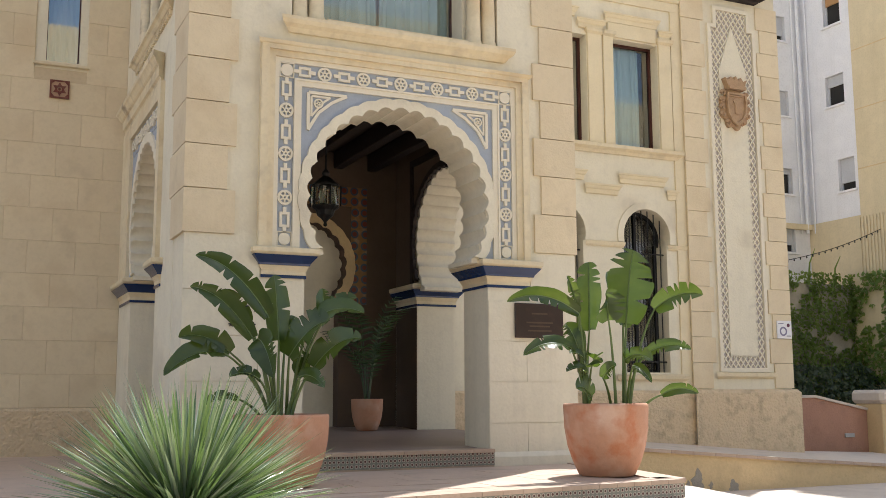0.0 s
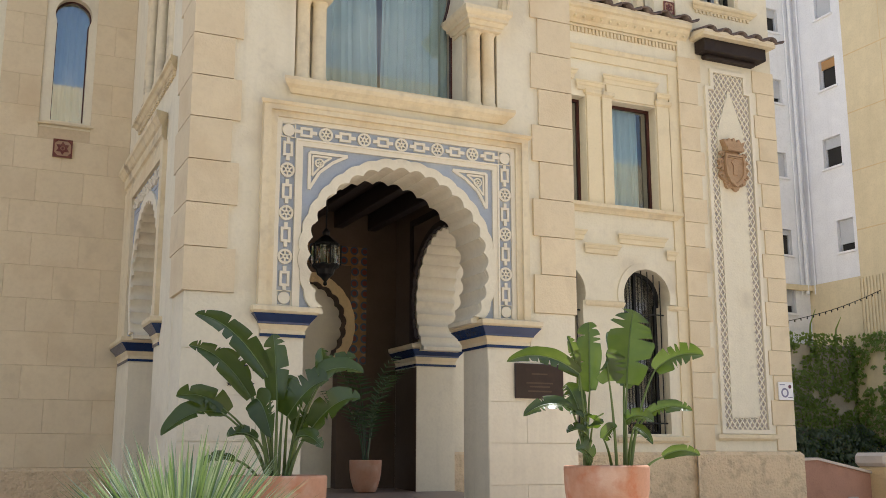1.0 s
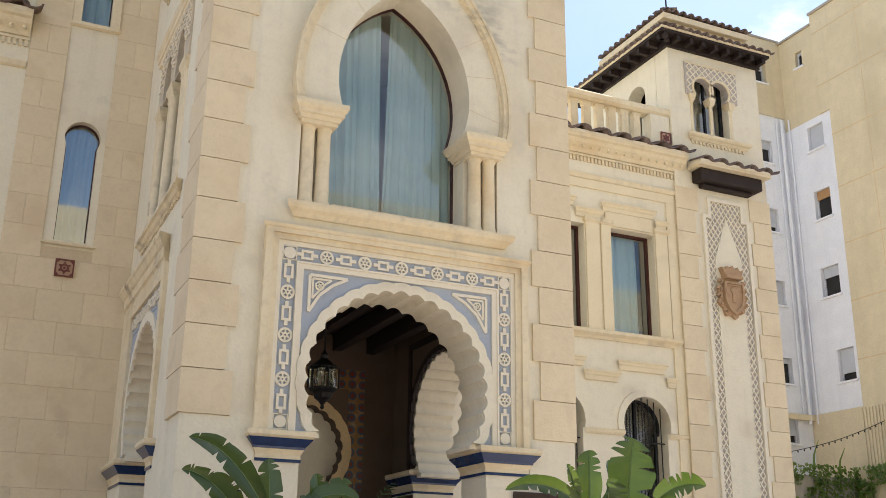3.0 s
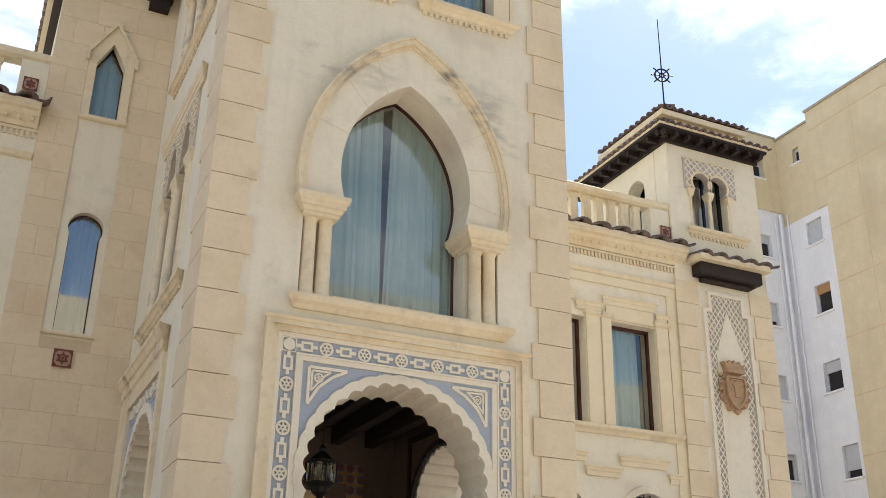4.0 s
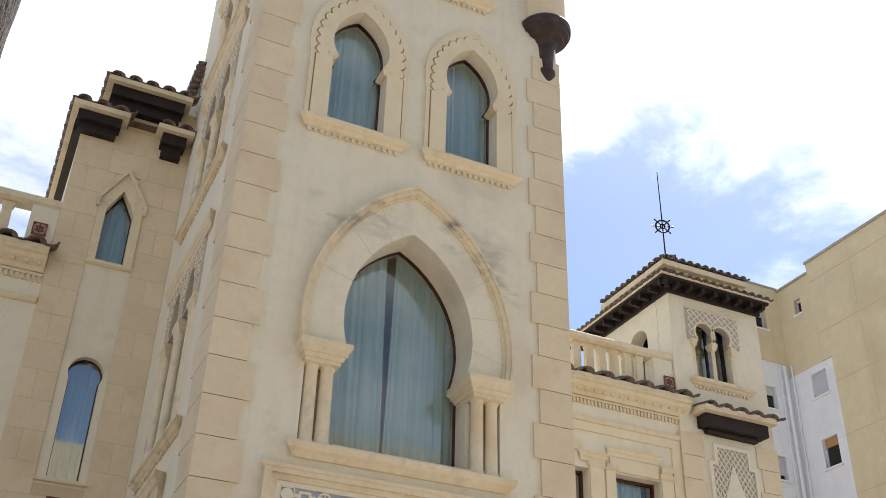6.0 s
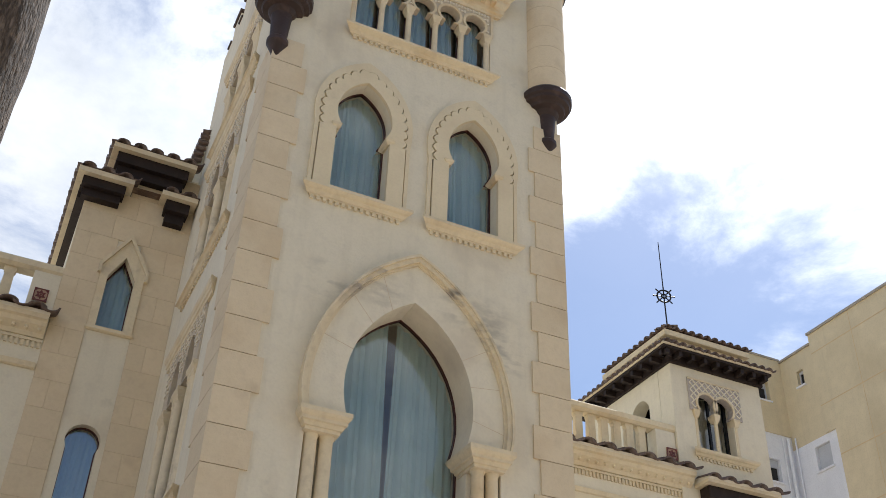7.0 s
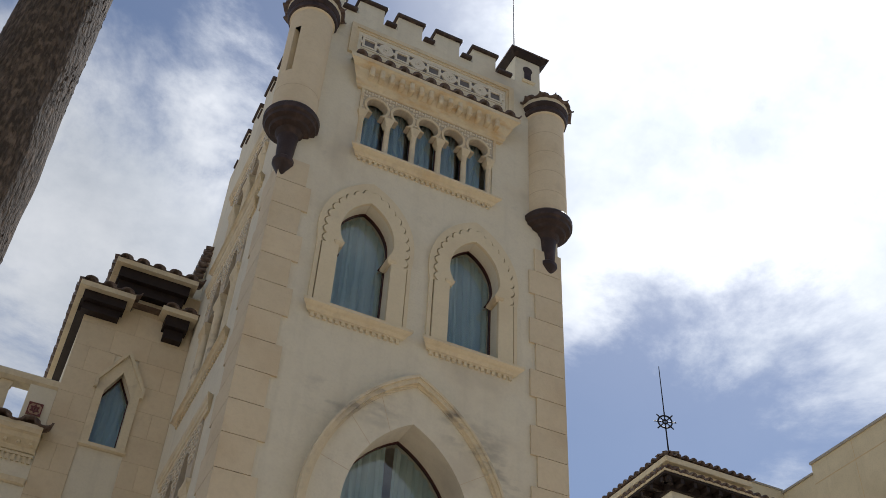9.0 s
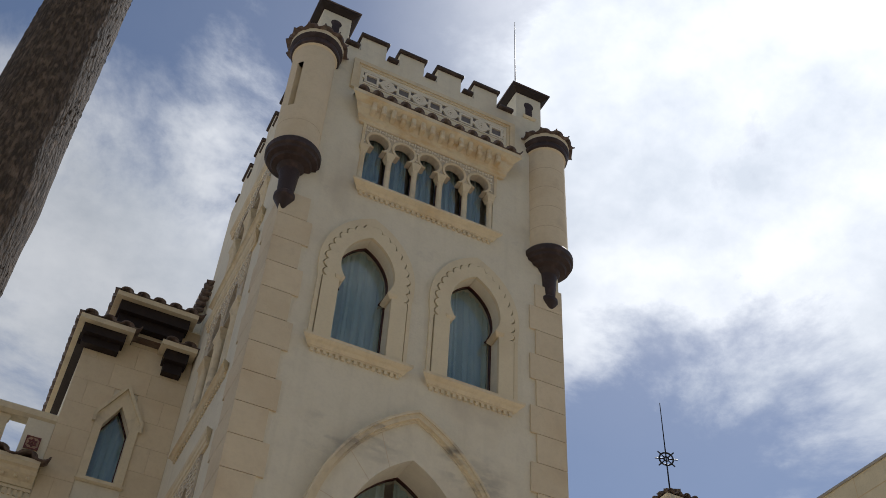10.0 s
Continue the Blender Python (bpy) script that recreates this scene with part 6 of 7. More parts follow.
# ---- pots and plants ----
def clay_pot(name, x, y, z0, r, h, label):
    e = thing(name, label, "planter", (x, y, z0))
    prof = [(r * 0.60, 0.0), (r * 0.66, 0.02 * h), (r * 0.80, 0.20 * h), (r * 0.92, 0.42 * h), (r * 0.985, 0.66 * h), (r, 0.88 * h), (r * 1.005, 0.955 * h), (r * 1.0, 0.985 * h), (r * 0.975, h), (r * 0.93, h), (r * 0.91, 0.97 * h), (r * 0.90, 0.90 * h)]
    smooth(part("pot", lathe(bmesh.new(), prof, (x, y, z0), 40), TERRACOTTA, e), 50)
    bm = bmesh.new()
    lathe(bm, [(r * 0.905, 0.86 * h), (r * 0.905, 0.90 * h), (r * 0.5, 0.92 * h), (0.0, 0.915 * h)], (x, y, z0), 28)
    part("soil", bm, SOIL, e, "dark potting soil")
    return e


def leaf_material(name, base, back, rough=0.35, trans=0.25):
    m = material(name, base, rough, [(back, 2.5, 0.6)], bump=0.05, grain=0.05, per_object=0.6, spec=0.6)
    nt = m.node_tree
    b = nt.nodes["Principled BSDF"]
    b.inputs["Subsurface Weight"].default_value = 0.0
    tr = nt.nodes.new("ShaderNodeBsdfTranslucent")
    tint = nt.nodes.new("ShaderNodeMixRGB")
    tint.blend_type = "MULTIPLY"
    tint.inputs["Fac"].default_value = 1.0
    tint.inputs["Color2"].default_value = (4.2, 3.6, 1.8, 1)
    nt.links.new(b.inputs["Base Color"].links[0].from_socket, tint.inputs["Color1"])
    nt.links.new(tint.outputs["Color"], tr.inputs["Color"])
    mx = nt.nodes.new("ShaderNodeMixShader")
    mx.inputs["Fac"].default_value = trans
    out = nt.nodes["Material Output"]
    nt.links.new(b.outputs["BSDF"], mx.inputs[1])
    nt.links.new(tr.outputs["BSDF"], mx.inputs[2])
    nt.links.new(mx.outputs["Shader"], out.inputs["Surface"])
    return m


LEAF = leaf_material("banana_leaf", (0.040, 0.072, 0.016), (0.085, 0.125, 0.03), 0.24, 0.30)
STALK = leaf_material("leaf_stalk", (0.13, 0.19, 0.055), (0.18, 0.22, 0.07), 0.5, 0.1)
BLADE = leaf_material("grass_tree_blade", (0.095, 0.165, 0.07), (0.16, 0.23, 0.11), 0.22, 0.10)
FROND = leaf_material("palm_frond", (0.035, 0.075, 0.022), (0.05, 0.09, 0.03), 0.4, 0.2)
IVY = leaf_material("ivy_leaf", (0.105, 0.17, 0.038), (0.15, 0.22, 0.06), 0.45, 0.4)
HEDGE = leaf_material("dark_shrub_leaf", (0.030, 0.055, 0.020), (0.045, 0.075, 0.025), 0.5, 0.15)

# sheen painted into the colour: blades picked at random turn whitish
nt = BLADE.node_tree
bl = nt.nodes["Principled BSDF"]
isl = nt.nodes.new("ShaderNodeNewGeometry")
sheen_mix = nt.nodes.new("ShaderNodeMixRGB")
sheen_mix.inputs["Color2"].default_value = (0.50, 0.56, 0.45, 1)
spread = nt.nodes.new("ShaderNodeMapRange")
spread.inputs["From Min"].default_value, spread.inputs["To Max"].default_value = 0.25, 0.85
nt.links.new(isl.outputs["Random Per Island"], spread.inputs["Value"])
nt.links.new(spread.outputs["Result"], sheen_mix.inputs["Fac"])
nt.links.new(bl.inputs["Base Color"].links[0].from_socket, sheen_mix.inputs["Color1"])
nt.links.new(sheen_mix.outputs["Color"], bl.inputs["Base Color"])

RV, TV = Vector((0.906, -0.423, 0)), Vector((-0.423, -0.906, 0))


def bezier(p0, p1, p2, n):
    return [p0 * (1 - t) ** 2 + p1 * 2 * t * (1 - t) + p2 * t * t for t in (i / n for i in range(n + 1))]


def paddle(plant, base, joint, tip, half, seed, bow=0.30, fold=0.5, face=None):
    """A stalk from base to joint and a paddle-shaped blade from joint to tip, with torn edges."""
    rng = random.Random(seed)
    mid = base.lerp(joint, 0.55)
    mid.z += 0.12 * (joint - base).length
    mid.x, mid.y = base.x + (joint.x - base.x) * 0.30, base.y + (joint.y - base.y) * 0.30
    leaf = smooth(part("leaf", tube(bmesh.new(), bezier(base, mid, joint, 8), 0.017, 7, 0.008), STALK, plant), 60)
    n = 24
    ctrl = joint.lerp(tip, 0.5)
    ctrl.z += bow * (tip - joint).length
    spine = bezier(joint, ctrl, tip, n)
    bm = bmesh.new()
    view = (Vector((0, 0, 1.0)) * rng.uniform(0.3, 1.0) + TV + RV * rng.uniform(-0.5, 0.5)) if face is None else face
    axes = []
    for i, p in enumerate(spine):
        d = (spine[min(i + 1, n)] - spine[max(i - 1, 0)]).normalized()
        side = d.cross(view).normalized()
        axes.append((d, side, side.cross(d).normalized()))
    cross = (0.0, 0.3, 0.62, 0.86, 1.0)
    for s in (-1, 1):
        # each half is torn into fingers that hang at angles of their own
        tears = sorted(rng.sample(range(5, n - 2), rng.randrange(2, 5)))
        if rng.random() < 0.25:
            tears = []
        ends = [0, *tears, n]
        lift = fold * rng.uniform(0.6, 1.2)
        for a, c in zip(ends, ends[1:]):
            hang = rng.uniform(-0.05, 0.42) if tears else rng.uniform(0.0, 0.15)
            rows = []
            for i in range(a, c + 1):
                d, side, up = axes[i]
                f = i / n
                w = half * (math.sin(PI * min(1, f * 0.93 + 0.07)) ** 0.55) * (1 - 0.25 * f) if i < n else 0.004
                t = (i - a) / max(1, c - a)
                row = []
                for k in cross:
                    q = w * k * (1 + 0.03 * math.sin(i * 0.8 + seed + s))
                    open_ = max(0.0, k - 0.3)
                    pull = (0.30 * w * open_) * ((1 - t) * (a > 0) - t * (c < n)) * 0.7
                    drop = hang * w * open_ ** 1.5
                    rip = 0.018 * w * math.sin(i * 2.3 + seed) * k
                    row.append(bm.verts.new(spine[i] + side * s * (q - 0.35 * drop) + d * pull + up * (lift * q - drop + rip) - Vector((0, 0, 0.5 * drop))))
                rows.append(row)
            for r0, r1 in zip(rows, rows[1:]):
                for k in range(len(cross) - 1):
                    bm.faces.new((r0[k], r0[k + 1], r1[k + 1], r1[k]) if s > 0 else (r0[k + 1], r0[k], r1[k], r1[k + 1]))
    smooth(part("blade", bm, LEAF, leaf), 70)
    part("midrib", tube(bmesh.new(), [p - Vector(view).normalized() * 0.002 for p in spine], 0.008, 5, 0.003), STALK, leaf)


def giant_plant(label, x, y, zs, scale, cx, cy, leaves):
    """leaves: joint and tip across and up from the pot's middle (in the units of scale), half-width, stalk foot and depths."""
    e = thing("bird_of_paradise_plant", label, "plant", (x, y, zs))
    o = Vector((x, y, zs))
    rng = random.Random(int(x * 100))
    for k, (jx, jy, tx, ty, hw, bx, dj, dt) in enumerate(leaves):
        P = lambda a, b, dd: o + RV * (a - cx) * scale + Vector((0, 0, (cy - b) * scale)) + TV * dd
        base = o + RV * (bx - cx) * scale + TV * rng.uniform(-0.08, 0.08)
        base.z = zs - 0.03
        paddle(e, base, P(jx, jy, dj), P(tx, ty, dt), hw * scale * 1.12, k * 13 + int(x * 10))
    return e


clay_pot("clay_planter", 5.60, 8.42, 0.15, 0.398, 0.67, "large terracotta planter with pale lime bloom")
clay_pot("clay_planter", 2.50, 8.62, 0.15, 0.40, 0.60, "large terracotta planter partly behind spiky leaves")
giant_plant("tall bird of paradise plant with torn paddle leaves in a planter", 5.60, 8.42, 0.76, 0.00542 / 2.5, 462, 748, [
    (555, 375, 605, 45, 105, 545, 0.1, 0.0), (400, 400, 412, 92, 62, 385, 0.0, -0.1), (350, 330, 30, 285, 42, 380, 0.1, 0.3),
    (345, 310, 300, 165, 26, 375, 0.05, 0.1), (690, 310, 895, 250, 55, 560, 0.0, 0.1), (475, 362, 450, 255, 75, 505, 0.15, 0.35),
    (310, 480, 98, 515, 48, 378, 0.1, 0.3), (630, 515, 818, 492, 40, 552, 0.1, 0.25), (700, 685, 848, 678, 30, 608, 0.1, 0.2),
    (440, 610, 492, 560, 30, 495, 0.2, 0.3), (575, 560, 640, 632, 24, 560, 0.15, 0.3), (545, 530, 642, 540, 42, 548, 0.1, 0.35),
    (395, 690, 315, 655, 52, 385, 0.15, 0.35), (375, 590, 280, 585, 32, 380, 0.1, 0.3), (380, 540, 300, 505, 28, 380, 0.05, 0.2),
    (352, 500, 295, 370, 50, 372, 0.05, -0.05), (400, 560, 415, 515, 40, 390, 0.1, 0.3), (560, 375, 500, 130, 60, 545, -0.1, -0.2), (380, 400, 440, 260, 45, 388, -0.1, -0.2), (560, 380, 640, 250, 50, 550, -0.15, -0.3)])
giant_plant("bird of paradise plant with drooping dark paddle leaves in a planter", 2.50, 8.62, 0.70, 0.00479 / 2.42, 478, 745, [
    (425, 310, 125, 55, 58, 450, 0.1, 0.25), (470, 410, 440, 130, 58, 468, 0.1, 0.05), (360, 400, 112, 190, 48, 445, 0.1, 0.3),
    (270, 462, 70, 400, 55, 430, 0.15, 0.3), (250, 465, 35, 560, 55, 432, 0.2, 0.45), (390, 405, 480, 570, 62, 455, 0.2, 0.45),
    (515, 480, 690, 330, 95, 495, 0.1, 0.2), (600, 330, 835, 300, 62, 510, 0.05, 0.2), (655, 320, 645, 185, 36, 515, 0.0, 0.0),
    (620, 525, 828, 408, 62, 520, 0.1, 0.3), (565, 565, 682, 610, 42, 515, 0.2, 0.4), (400, 575, 296, 565, 42, 450, 0.2, 0.4),
    (310, 655, 180, 690, 34, 400, 0.2, 0.4), (560, 560, 600, 470, 55, 505, 0.0, 0.0), (330, 330, 200, 210, 40, 440, 0.0, 0.1), (620, 340, 790, 220, 50, 512, -0.1, -0.1), (480, 430, 520, 300, 50, 480, -0.1, -0.2)])

# spiky grass tree close to the camera, in a low bed
bed = tagged(boxpart("planting_bed", (0.2, 1.9, 4.5, 5.75, -0.55, 0.20), ROUGHCAST, None, "", 0.02), "low rough-cast planting bed", "planter", kind="structure")
spiky = thing("grass_tree", "dense spiky rosette of narrow green blades, some paled by painted sheen", "plant", (1.02, 5.12, 0.2))
rng = random.Random(21)
gc = Vector((1.02, 5.12, 0.27))
groups = [[], [], []]
for k in range(980):
    az = rng.uniform(0, 2 * PI)
    el = math.asin(rng.uniform(-0.2, 0.97))
    L = rng.uniform(0.66, 0.81)
    d = Vector((math.cos(az) * math.cos(el), math.sin(az) * math.cos(el), math.sin(el)))
    groups[k % 3].append((d, L))
for gi, grp in enumerate(groups):
    bm = bmesh.new()
    for d, L in grp:
        s = d.cross(Vector((rng.uniform(-0.3, 0.3), rng.uniform(-0.3, 0.3), 1))).normalized()
        up = s.cross(d)
        droop = rng.uniform(0.02, 0.16) * (1.15 - abs(d.z))
        w = rng.uniform(0.010, 0.018)
        prev = None
        for i in range(5):
            f = i / 4
            p = gc + d * (0.03 + L * f) - Vector((0, 0, 1)) * droop * f * f
            ww = w * (1 - f ** 2.2) + 0.0004
            row = [bm.verts.new(p - s * ww + up * ww * 0.5), bm.verts.new(p), bm.verts.new(p + s * ww + up * ww * 0.5)]
            if prev:
                bm.faces.new((prev[0], prev[1], row[1], row[0]))
                bm.faces.new((prev[1], prev[2], row[2], row[1]))
            prev = row
    tagged(part("foliage", bm, BLADE, spiky), kind="stuff")
part("trunk", lathe(bmesh.new(), [(0.13, 0.15), (0.12, 0.25), (0.05, 0.32), (0.0, 0.33)], (1.02, 5.12, 0), 14), SOFFIT, spiky)

# palm trunk beside the camera
PALM = material("palm_bark", (0.10, 0.076, 0.058), 0.9, [((0.12, 0.095, 0.075), 14.0, 0.6), ((0.04, 0.03, 0.025), 7.0, 0.5)], bump=1.0, bump_scale=60, grain=0.12, deep=0.03, fibre=0.75)
palm = thing("palm_tree", "thick grey-brown palm trunk with rough fibrous bark", "tree", (-0.62, 4.5, -0.55))
bm = bmesh.new()
rows = []
rng = random.Random(9)
NZ, NA = 150, 40
for j in range(NZ + 1):
    z = -0.6 + 11.0 * j / NZ
    r0 = 0.262 - 0.006 * max(0, z - 2) + (0.05 * max(0.0, 1 - z) if z < 1 else 0) + 0.012 * math.exp(-((z - 4.75) / 0.25) ** 2) + 0.010 * math.exp(-((z - 3.2) / 0.2) ** 2)
    row = []
    for k in range(NA):
        a = 2 * PI * k / NA
        r = r0 + 0.004 * noise.noise(Vector((math.cos(a) * 4, math.sin(a) * 4, z * 5))) + 0.002 * noise.noise(Vector((math.cos(a) * 14, math.sin(a) * 14, z * 9)))
        row.append(bm.verts.new((-0.63 + r * math.cos(a), 4.5 + r * math.sin(a), z)))
    rows.append(row)
for p, q in zip(rows, rows[1:]):
    for k in range(NA):
        bm.faces.new((p[k], p[(k + 1) % NA], q[(k + 1) % NA], q[k]))
bm.faces.new(rows[-1])
smooth(part("trunk", bm, PALM, palm), 80)
bm = bmesh.new()
for k in range(2600):
    z, a = rng.uniform(1.5, 9.8), rng.uniform(PI, 2 * PI + 0.6)
    L, w = rng.uniform(0.03, 0.10), rng.uniform(0.003, 0.007)
    r = 0.262 - 0.006 * max(0, z - 2)
    o = Vector((-0.63 + r * math.cos(a), 4.5 + r * math.sin(a), z))
    t = Vector((-math.sin(a), math.cos(a), 0))
    nn = Vector((math.cos(a), math.sin(a), 0))
    v = [bm.verts.new(o - t * w - nn * 0.004), bm.verts.new(o + t * w - nn * 0.004), bm.verts.new(o + nn * rng.uniform(0.001, 0.004) + Vector((0, 0, L * 0.5))), bm.verts.new(o - nn * 0.004 + Vector((0, 0, L)))]
    bm.faces.new((v[0], v[1], v[2]))
    bm.faces.new((v[1], v[3], v[2]))
    bm.faces.new((v[3], v[0], v[2]))
tagged(part("bark_fibre", bm, PALM, palm), kind="stuff")

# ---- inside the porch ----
# brown upper plaster; on the low pier the same brown is painted shade
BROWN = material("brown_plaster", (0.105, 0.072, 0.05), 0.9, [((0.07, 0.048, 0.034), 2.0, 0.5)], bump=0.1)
PAINTED = dotted_tile("painted_wall_tile", (0.20, 0.10, 0.03), (0.14, 0.02, 0.01), (0.03, 0.06, 0.10), 0.16)
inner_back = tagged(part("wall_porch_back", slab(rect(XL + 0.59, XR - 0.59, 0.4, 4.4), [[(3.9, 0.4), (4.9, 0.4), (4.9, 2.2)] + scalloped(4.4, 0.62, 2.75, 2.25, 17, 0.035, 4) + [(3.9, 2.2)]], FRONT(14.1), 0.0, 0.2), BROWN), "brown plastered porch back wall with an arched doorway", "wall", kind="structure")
part("tile_border", slab([(3.55, 2.2), (3.72, 2.2), (3.72, 3.62), (5.08, 3.62), (5.08, 2.2), (5.32, 2.2), (5.32, 3.9), (3.55, 3.9)], [], FRONT(14.1), -0.012, 0.0), PAINTED, inner_back, "ochre, red and blue painted tile border")
part("arch_ring", band(scalloped(4.4, 0.625, 2.75, 2.25, 17, 0.03, 4), scalloped(4.4, 0.74, 2.75, 2.25, 17, -0.01, 4), FRONT(14.1), -0.02, 0.0), OCHRE, inner_back, "ochre arch ring")
tagged(boxpart("door_1", (3.85, 4.95, 14.302, 14.34, 0.4, 3.5), SOFFIT), "dark wooden entrance door in shadow", "door", kind="structure")
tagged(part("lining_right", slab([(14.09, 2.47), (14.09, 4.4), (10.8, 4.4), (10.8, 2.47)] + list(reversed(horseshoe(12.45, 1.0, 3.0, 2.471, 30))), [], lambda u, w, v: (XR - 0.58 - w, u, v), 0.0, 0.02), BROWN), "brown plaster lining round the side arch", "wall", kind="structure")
# the pier's shadowed face, its shade put in as brown colour
tagged(part("lining_right_low", slab(rect(13.36, 14.09, 0.4, 2.12), [], lambda u, w, v: (XR - 0.58 - w, u, v), 0.0, 0.012), BROWN), "brown panel that paints the shade on the lower pier", "wall", kind="structure")
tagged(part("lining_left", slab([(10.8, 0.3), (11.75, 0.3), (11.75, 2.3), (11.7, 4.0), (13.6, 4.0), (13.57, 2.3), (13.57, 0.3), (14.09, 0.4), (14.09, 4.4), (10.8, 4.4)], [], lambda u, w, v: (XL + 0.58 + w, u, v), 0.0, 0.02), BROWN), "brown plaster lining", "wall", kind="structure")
spand = thing("side_arch_frame", "dark carved frame round the inner side arch", "arch surround", (XR - 0.6, 12.45, 2.4))
part("carved_frame", slab([(13.42, 2.47), (13.50, 2.47), (13.50, 4.22), (11.3, 4.22), (11.3, 4.13), (13.42, 4.13)], [], lambda u, w, v: (XR - 0.60 - w, u, v), 0.0, 0.03), SOFFIT, spand)
part("arch_rib", band(scalloped(12.45, 0.94, 3.0, 2.48, 25, 0.03), scalloped(12.45, 1.01, 3.0, 2.48, 25, 0.0), lambda u, w, v: (XR - 0.60 - w, u, v), 0.0, 0.05), SOFFIT, spand)
for k in range(6):
    tagged(boxpart("ceiling_beam", (2.72 + 0.52 * k, 2.86 + 0.52 * k, YF + 0.6, 14.09, 4.16, 4.398), SOFFIT, None, "", 0.01), "dark stained porch ceiling beam", "beam", group="porch ceiling beams")
lan = thing("porch_lantern", "ornate dark metal lantern with glass cylinders", "lantern", (3.99, 12.0, 4.3))
part("chain", tube(bmesh.new(), [(3.99, 12.0, 4.41), (3.99, 12.0, 3.62)], 0.01, 6), IRON, lan)
part("crown", lathe(bmesh.new(), [(0.015, 3.66), (0.05, 3.61), (0.04, 3.57), (0.10, 3.52), (0.17, 3.46), (0.17, 3.44), (0.06, 3.43)], (3.99, 12.0, 0), 16), IRON, lan)
part("bowl", lathe(bmesh.new(), [(0.0, 2.94), (0.025, 2.96), (0.018, 3.0), (0.05, 3.04), (0.10, 3.08), (0.12, 3.14), (0.17, 3.18), (0.17, 3.20), (0.05, 3.20)], (3.99, 12.0, 0), 16), IRON, lan)
for k in range(6):
    a = 2 * PI * k / 6
    part("glass_cylinder", lathe(bmesh.new(), [(0.045, 3.205), (0.05, 3.30), (0.045, 3.42)], (3.99 + 0.13 * math.cos(a), 12.0 + 0.13 * math.sin(a), 0), 10), GLASS, lan, "clear glass cylinder")
    part("strut", tube(bmesh.new(), [(3.99 + 0.19 * math.cos(a + 0.5), 12.0 + 0.19 * math.sin(a + 0.5), 3.19), (3.99 + 0.19 * math.cos(a + 0.5), 12.0 + 0.19 * math.sin(a + 0.5), 3.44)], 0.010, 5), IRON, lan)
part("candle", lathe(bmesh.new(), [(0.03, 3.2), (0.03, 3.36), (0.0, 3.40)], (3.99, 12.0, 0), 10), WHITE, lan)
clay_pot("clay_planter", 5.06, 13.35, 0.438, 0.215, 0.42, "small terracotta planter in the dim porch")
pp = thing("potted_palm", "slender feathery palm growing from a small planter", "plant", (5.06, 13.35, 0.84))
rng = random.Random(17)
for k in range(11):
    az = 2 * PI * k / 11 + rng.uniform(-0.3, 0.3)
    d = Vector((math.cos(az), math.sin(az), 0))
    base = Vector((5.06, 13.35, 0.82)) + d * 0.03
    H, R = rng.uniform(0.6, 1.45), rng.uniform(0.25, 0.55)
    tipp = base + d * R + Vector((0, 0, H))
    sp = bezier(base, base + d * R * 0.15 + Vector((0, 0, H * 0.85)), tipp, 14)
    bm = bmesh.new()
    tube(bm, sp, 0.008, 5, 0.003)
    for i in range(4, 15):
        dd = (sp[min(i + 1, 14)] - sp[i - 1]).normalized()
        for s in (-1, 1):
            sd = dd.cross(Vector((0, 0, 1))).normalized() * s
            L = 0.26 * math.sin(PI * (i - 2) / 14)
            q = sp[i] + sd * L + dd * L * 0.6 - Vector((0, 0, L * 0.35))
            v = [bm.verts.new(sp[i] - dd * 0.009), bm.verts.new(sp[i] + dd * 0.009), bm.verts.new(sp[i].lerp(q, 0.5) + dd * 0.011), bm.verts.new(q), bm.verts.new(sp[i].lerp(q, 0.5) - dd * 0.011)]
            bm.faces.new((v[0], v[1], v[2], v[3], v[4]))
    part("frond", bm, FROND, pp)

# ---- plaques and signs ----
PLAQUE = material("dark_bronze_plaque", (0.035, 0.018, 0.014), 0.35, [((0.06, 0.03, 0.02), 8.0, 0.5)], bump=0.05)
pl = thing("wall_plaque", "dark brown square plaque with faint lettering", "plaque", (5.9, YF, 1.7))
boxpart("plate", (5.585, 6.20, YF - 0.045, YF - 0.0125, 1.53, 1.915), PLAQUE, pl, "", 0.006)
for k, (w, z) in enumerate(((0.20, 1.80), (0.34, 1.70), (0.26, 1.66), (0.30, 1.61))):
    boxpart("text_bar", (5.89 - w / 2, 5.89 + w / 2, YF - 0.049, YF - 0.044, z - 0.008, z + 0.008), BROWN, pl)
sg = thing("wall_sign", "small white quality sign with a dark round mark", "sign", (13.52, YW, 2.05))
SIGNW = material("white_enamel", (0.75, 0.74, 0.76), 0.3, bump=0.01)
SIGNR = material("dark_red_enamel", (0.10, 0.02, 0.05), 0.3)
SIGNG = material("grey_violet_enamel", (0.20, 0.18, 0.28), 0.3)
boxpart("plate", (13.35, 13.69, YW - 0.10, YW - 0.076, 1.89, 2.21), SIGNW, sg, "", 0.004)
part("round_mark", ring(bmesh.new(), FRONT(YW - 0.10), 13.49, 2.02, 0.055, 0.085, -0.004, 0.0), SIGNG, sg)
part("leaf_mark", ring(bmesh.new(), FRONT(YW - 0.10), 13.61, 2.13, 0, 0.035, -0.004, 0.0, 8), SIGNR, sg)
boxpart("text_bar", (13.38, 13.50, YW - 0.104, YW - 0.10, 2.155, 2.17), SIGNG, sg)
boxpart("text_bar", (13.56, 13.66, YW - 0.104, YW - 0.10, 1.93, 1.945), SIGNG, sg)
st = thing("wall_lettering", "dark metal lettering with a row of small stars", "sign", (2.55, YF, 1.7))
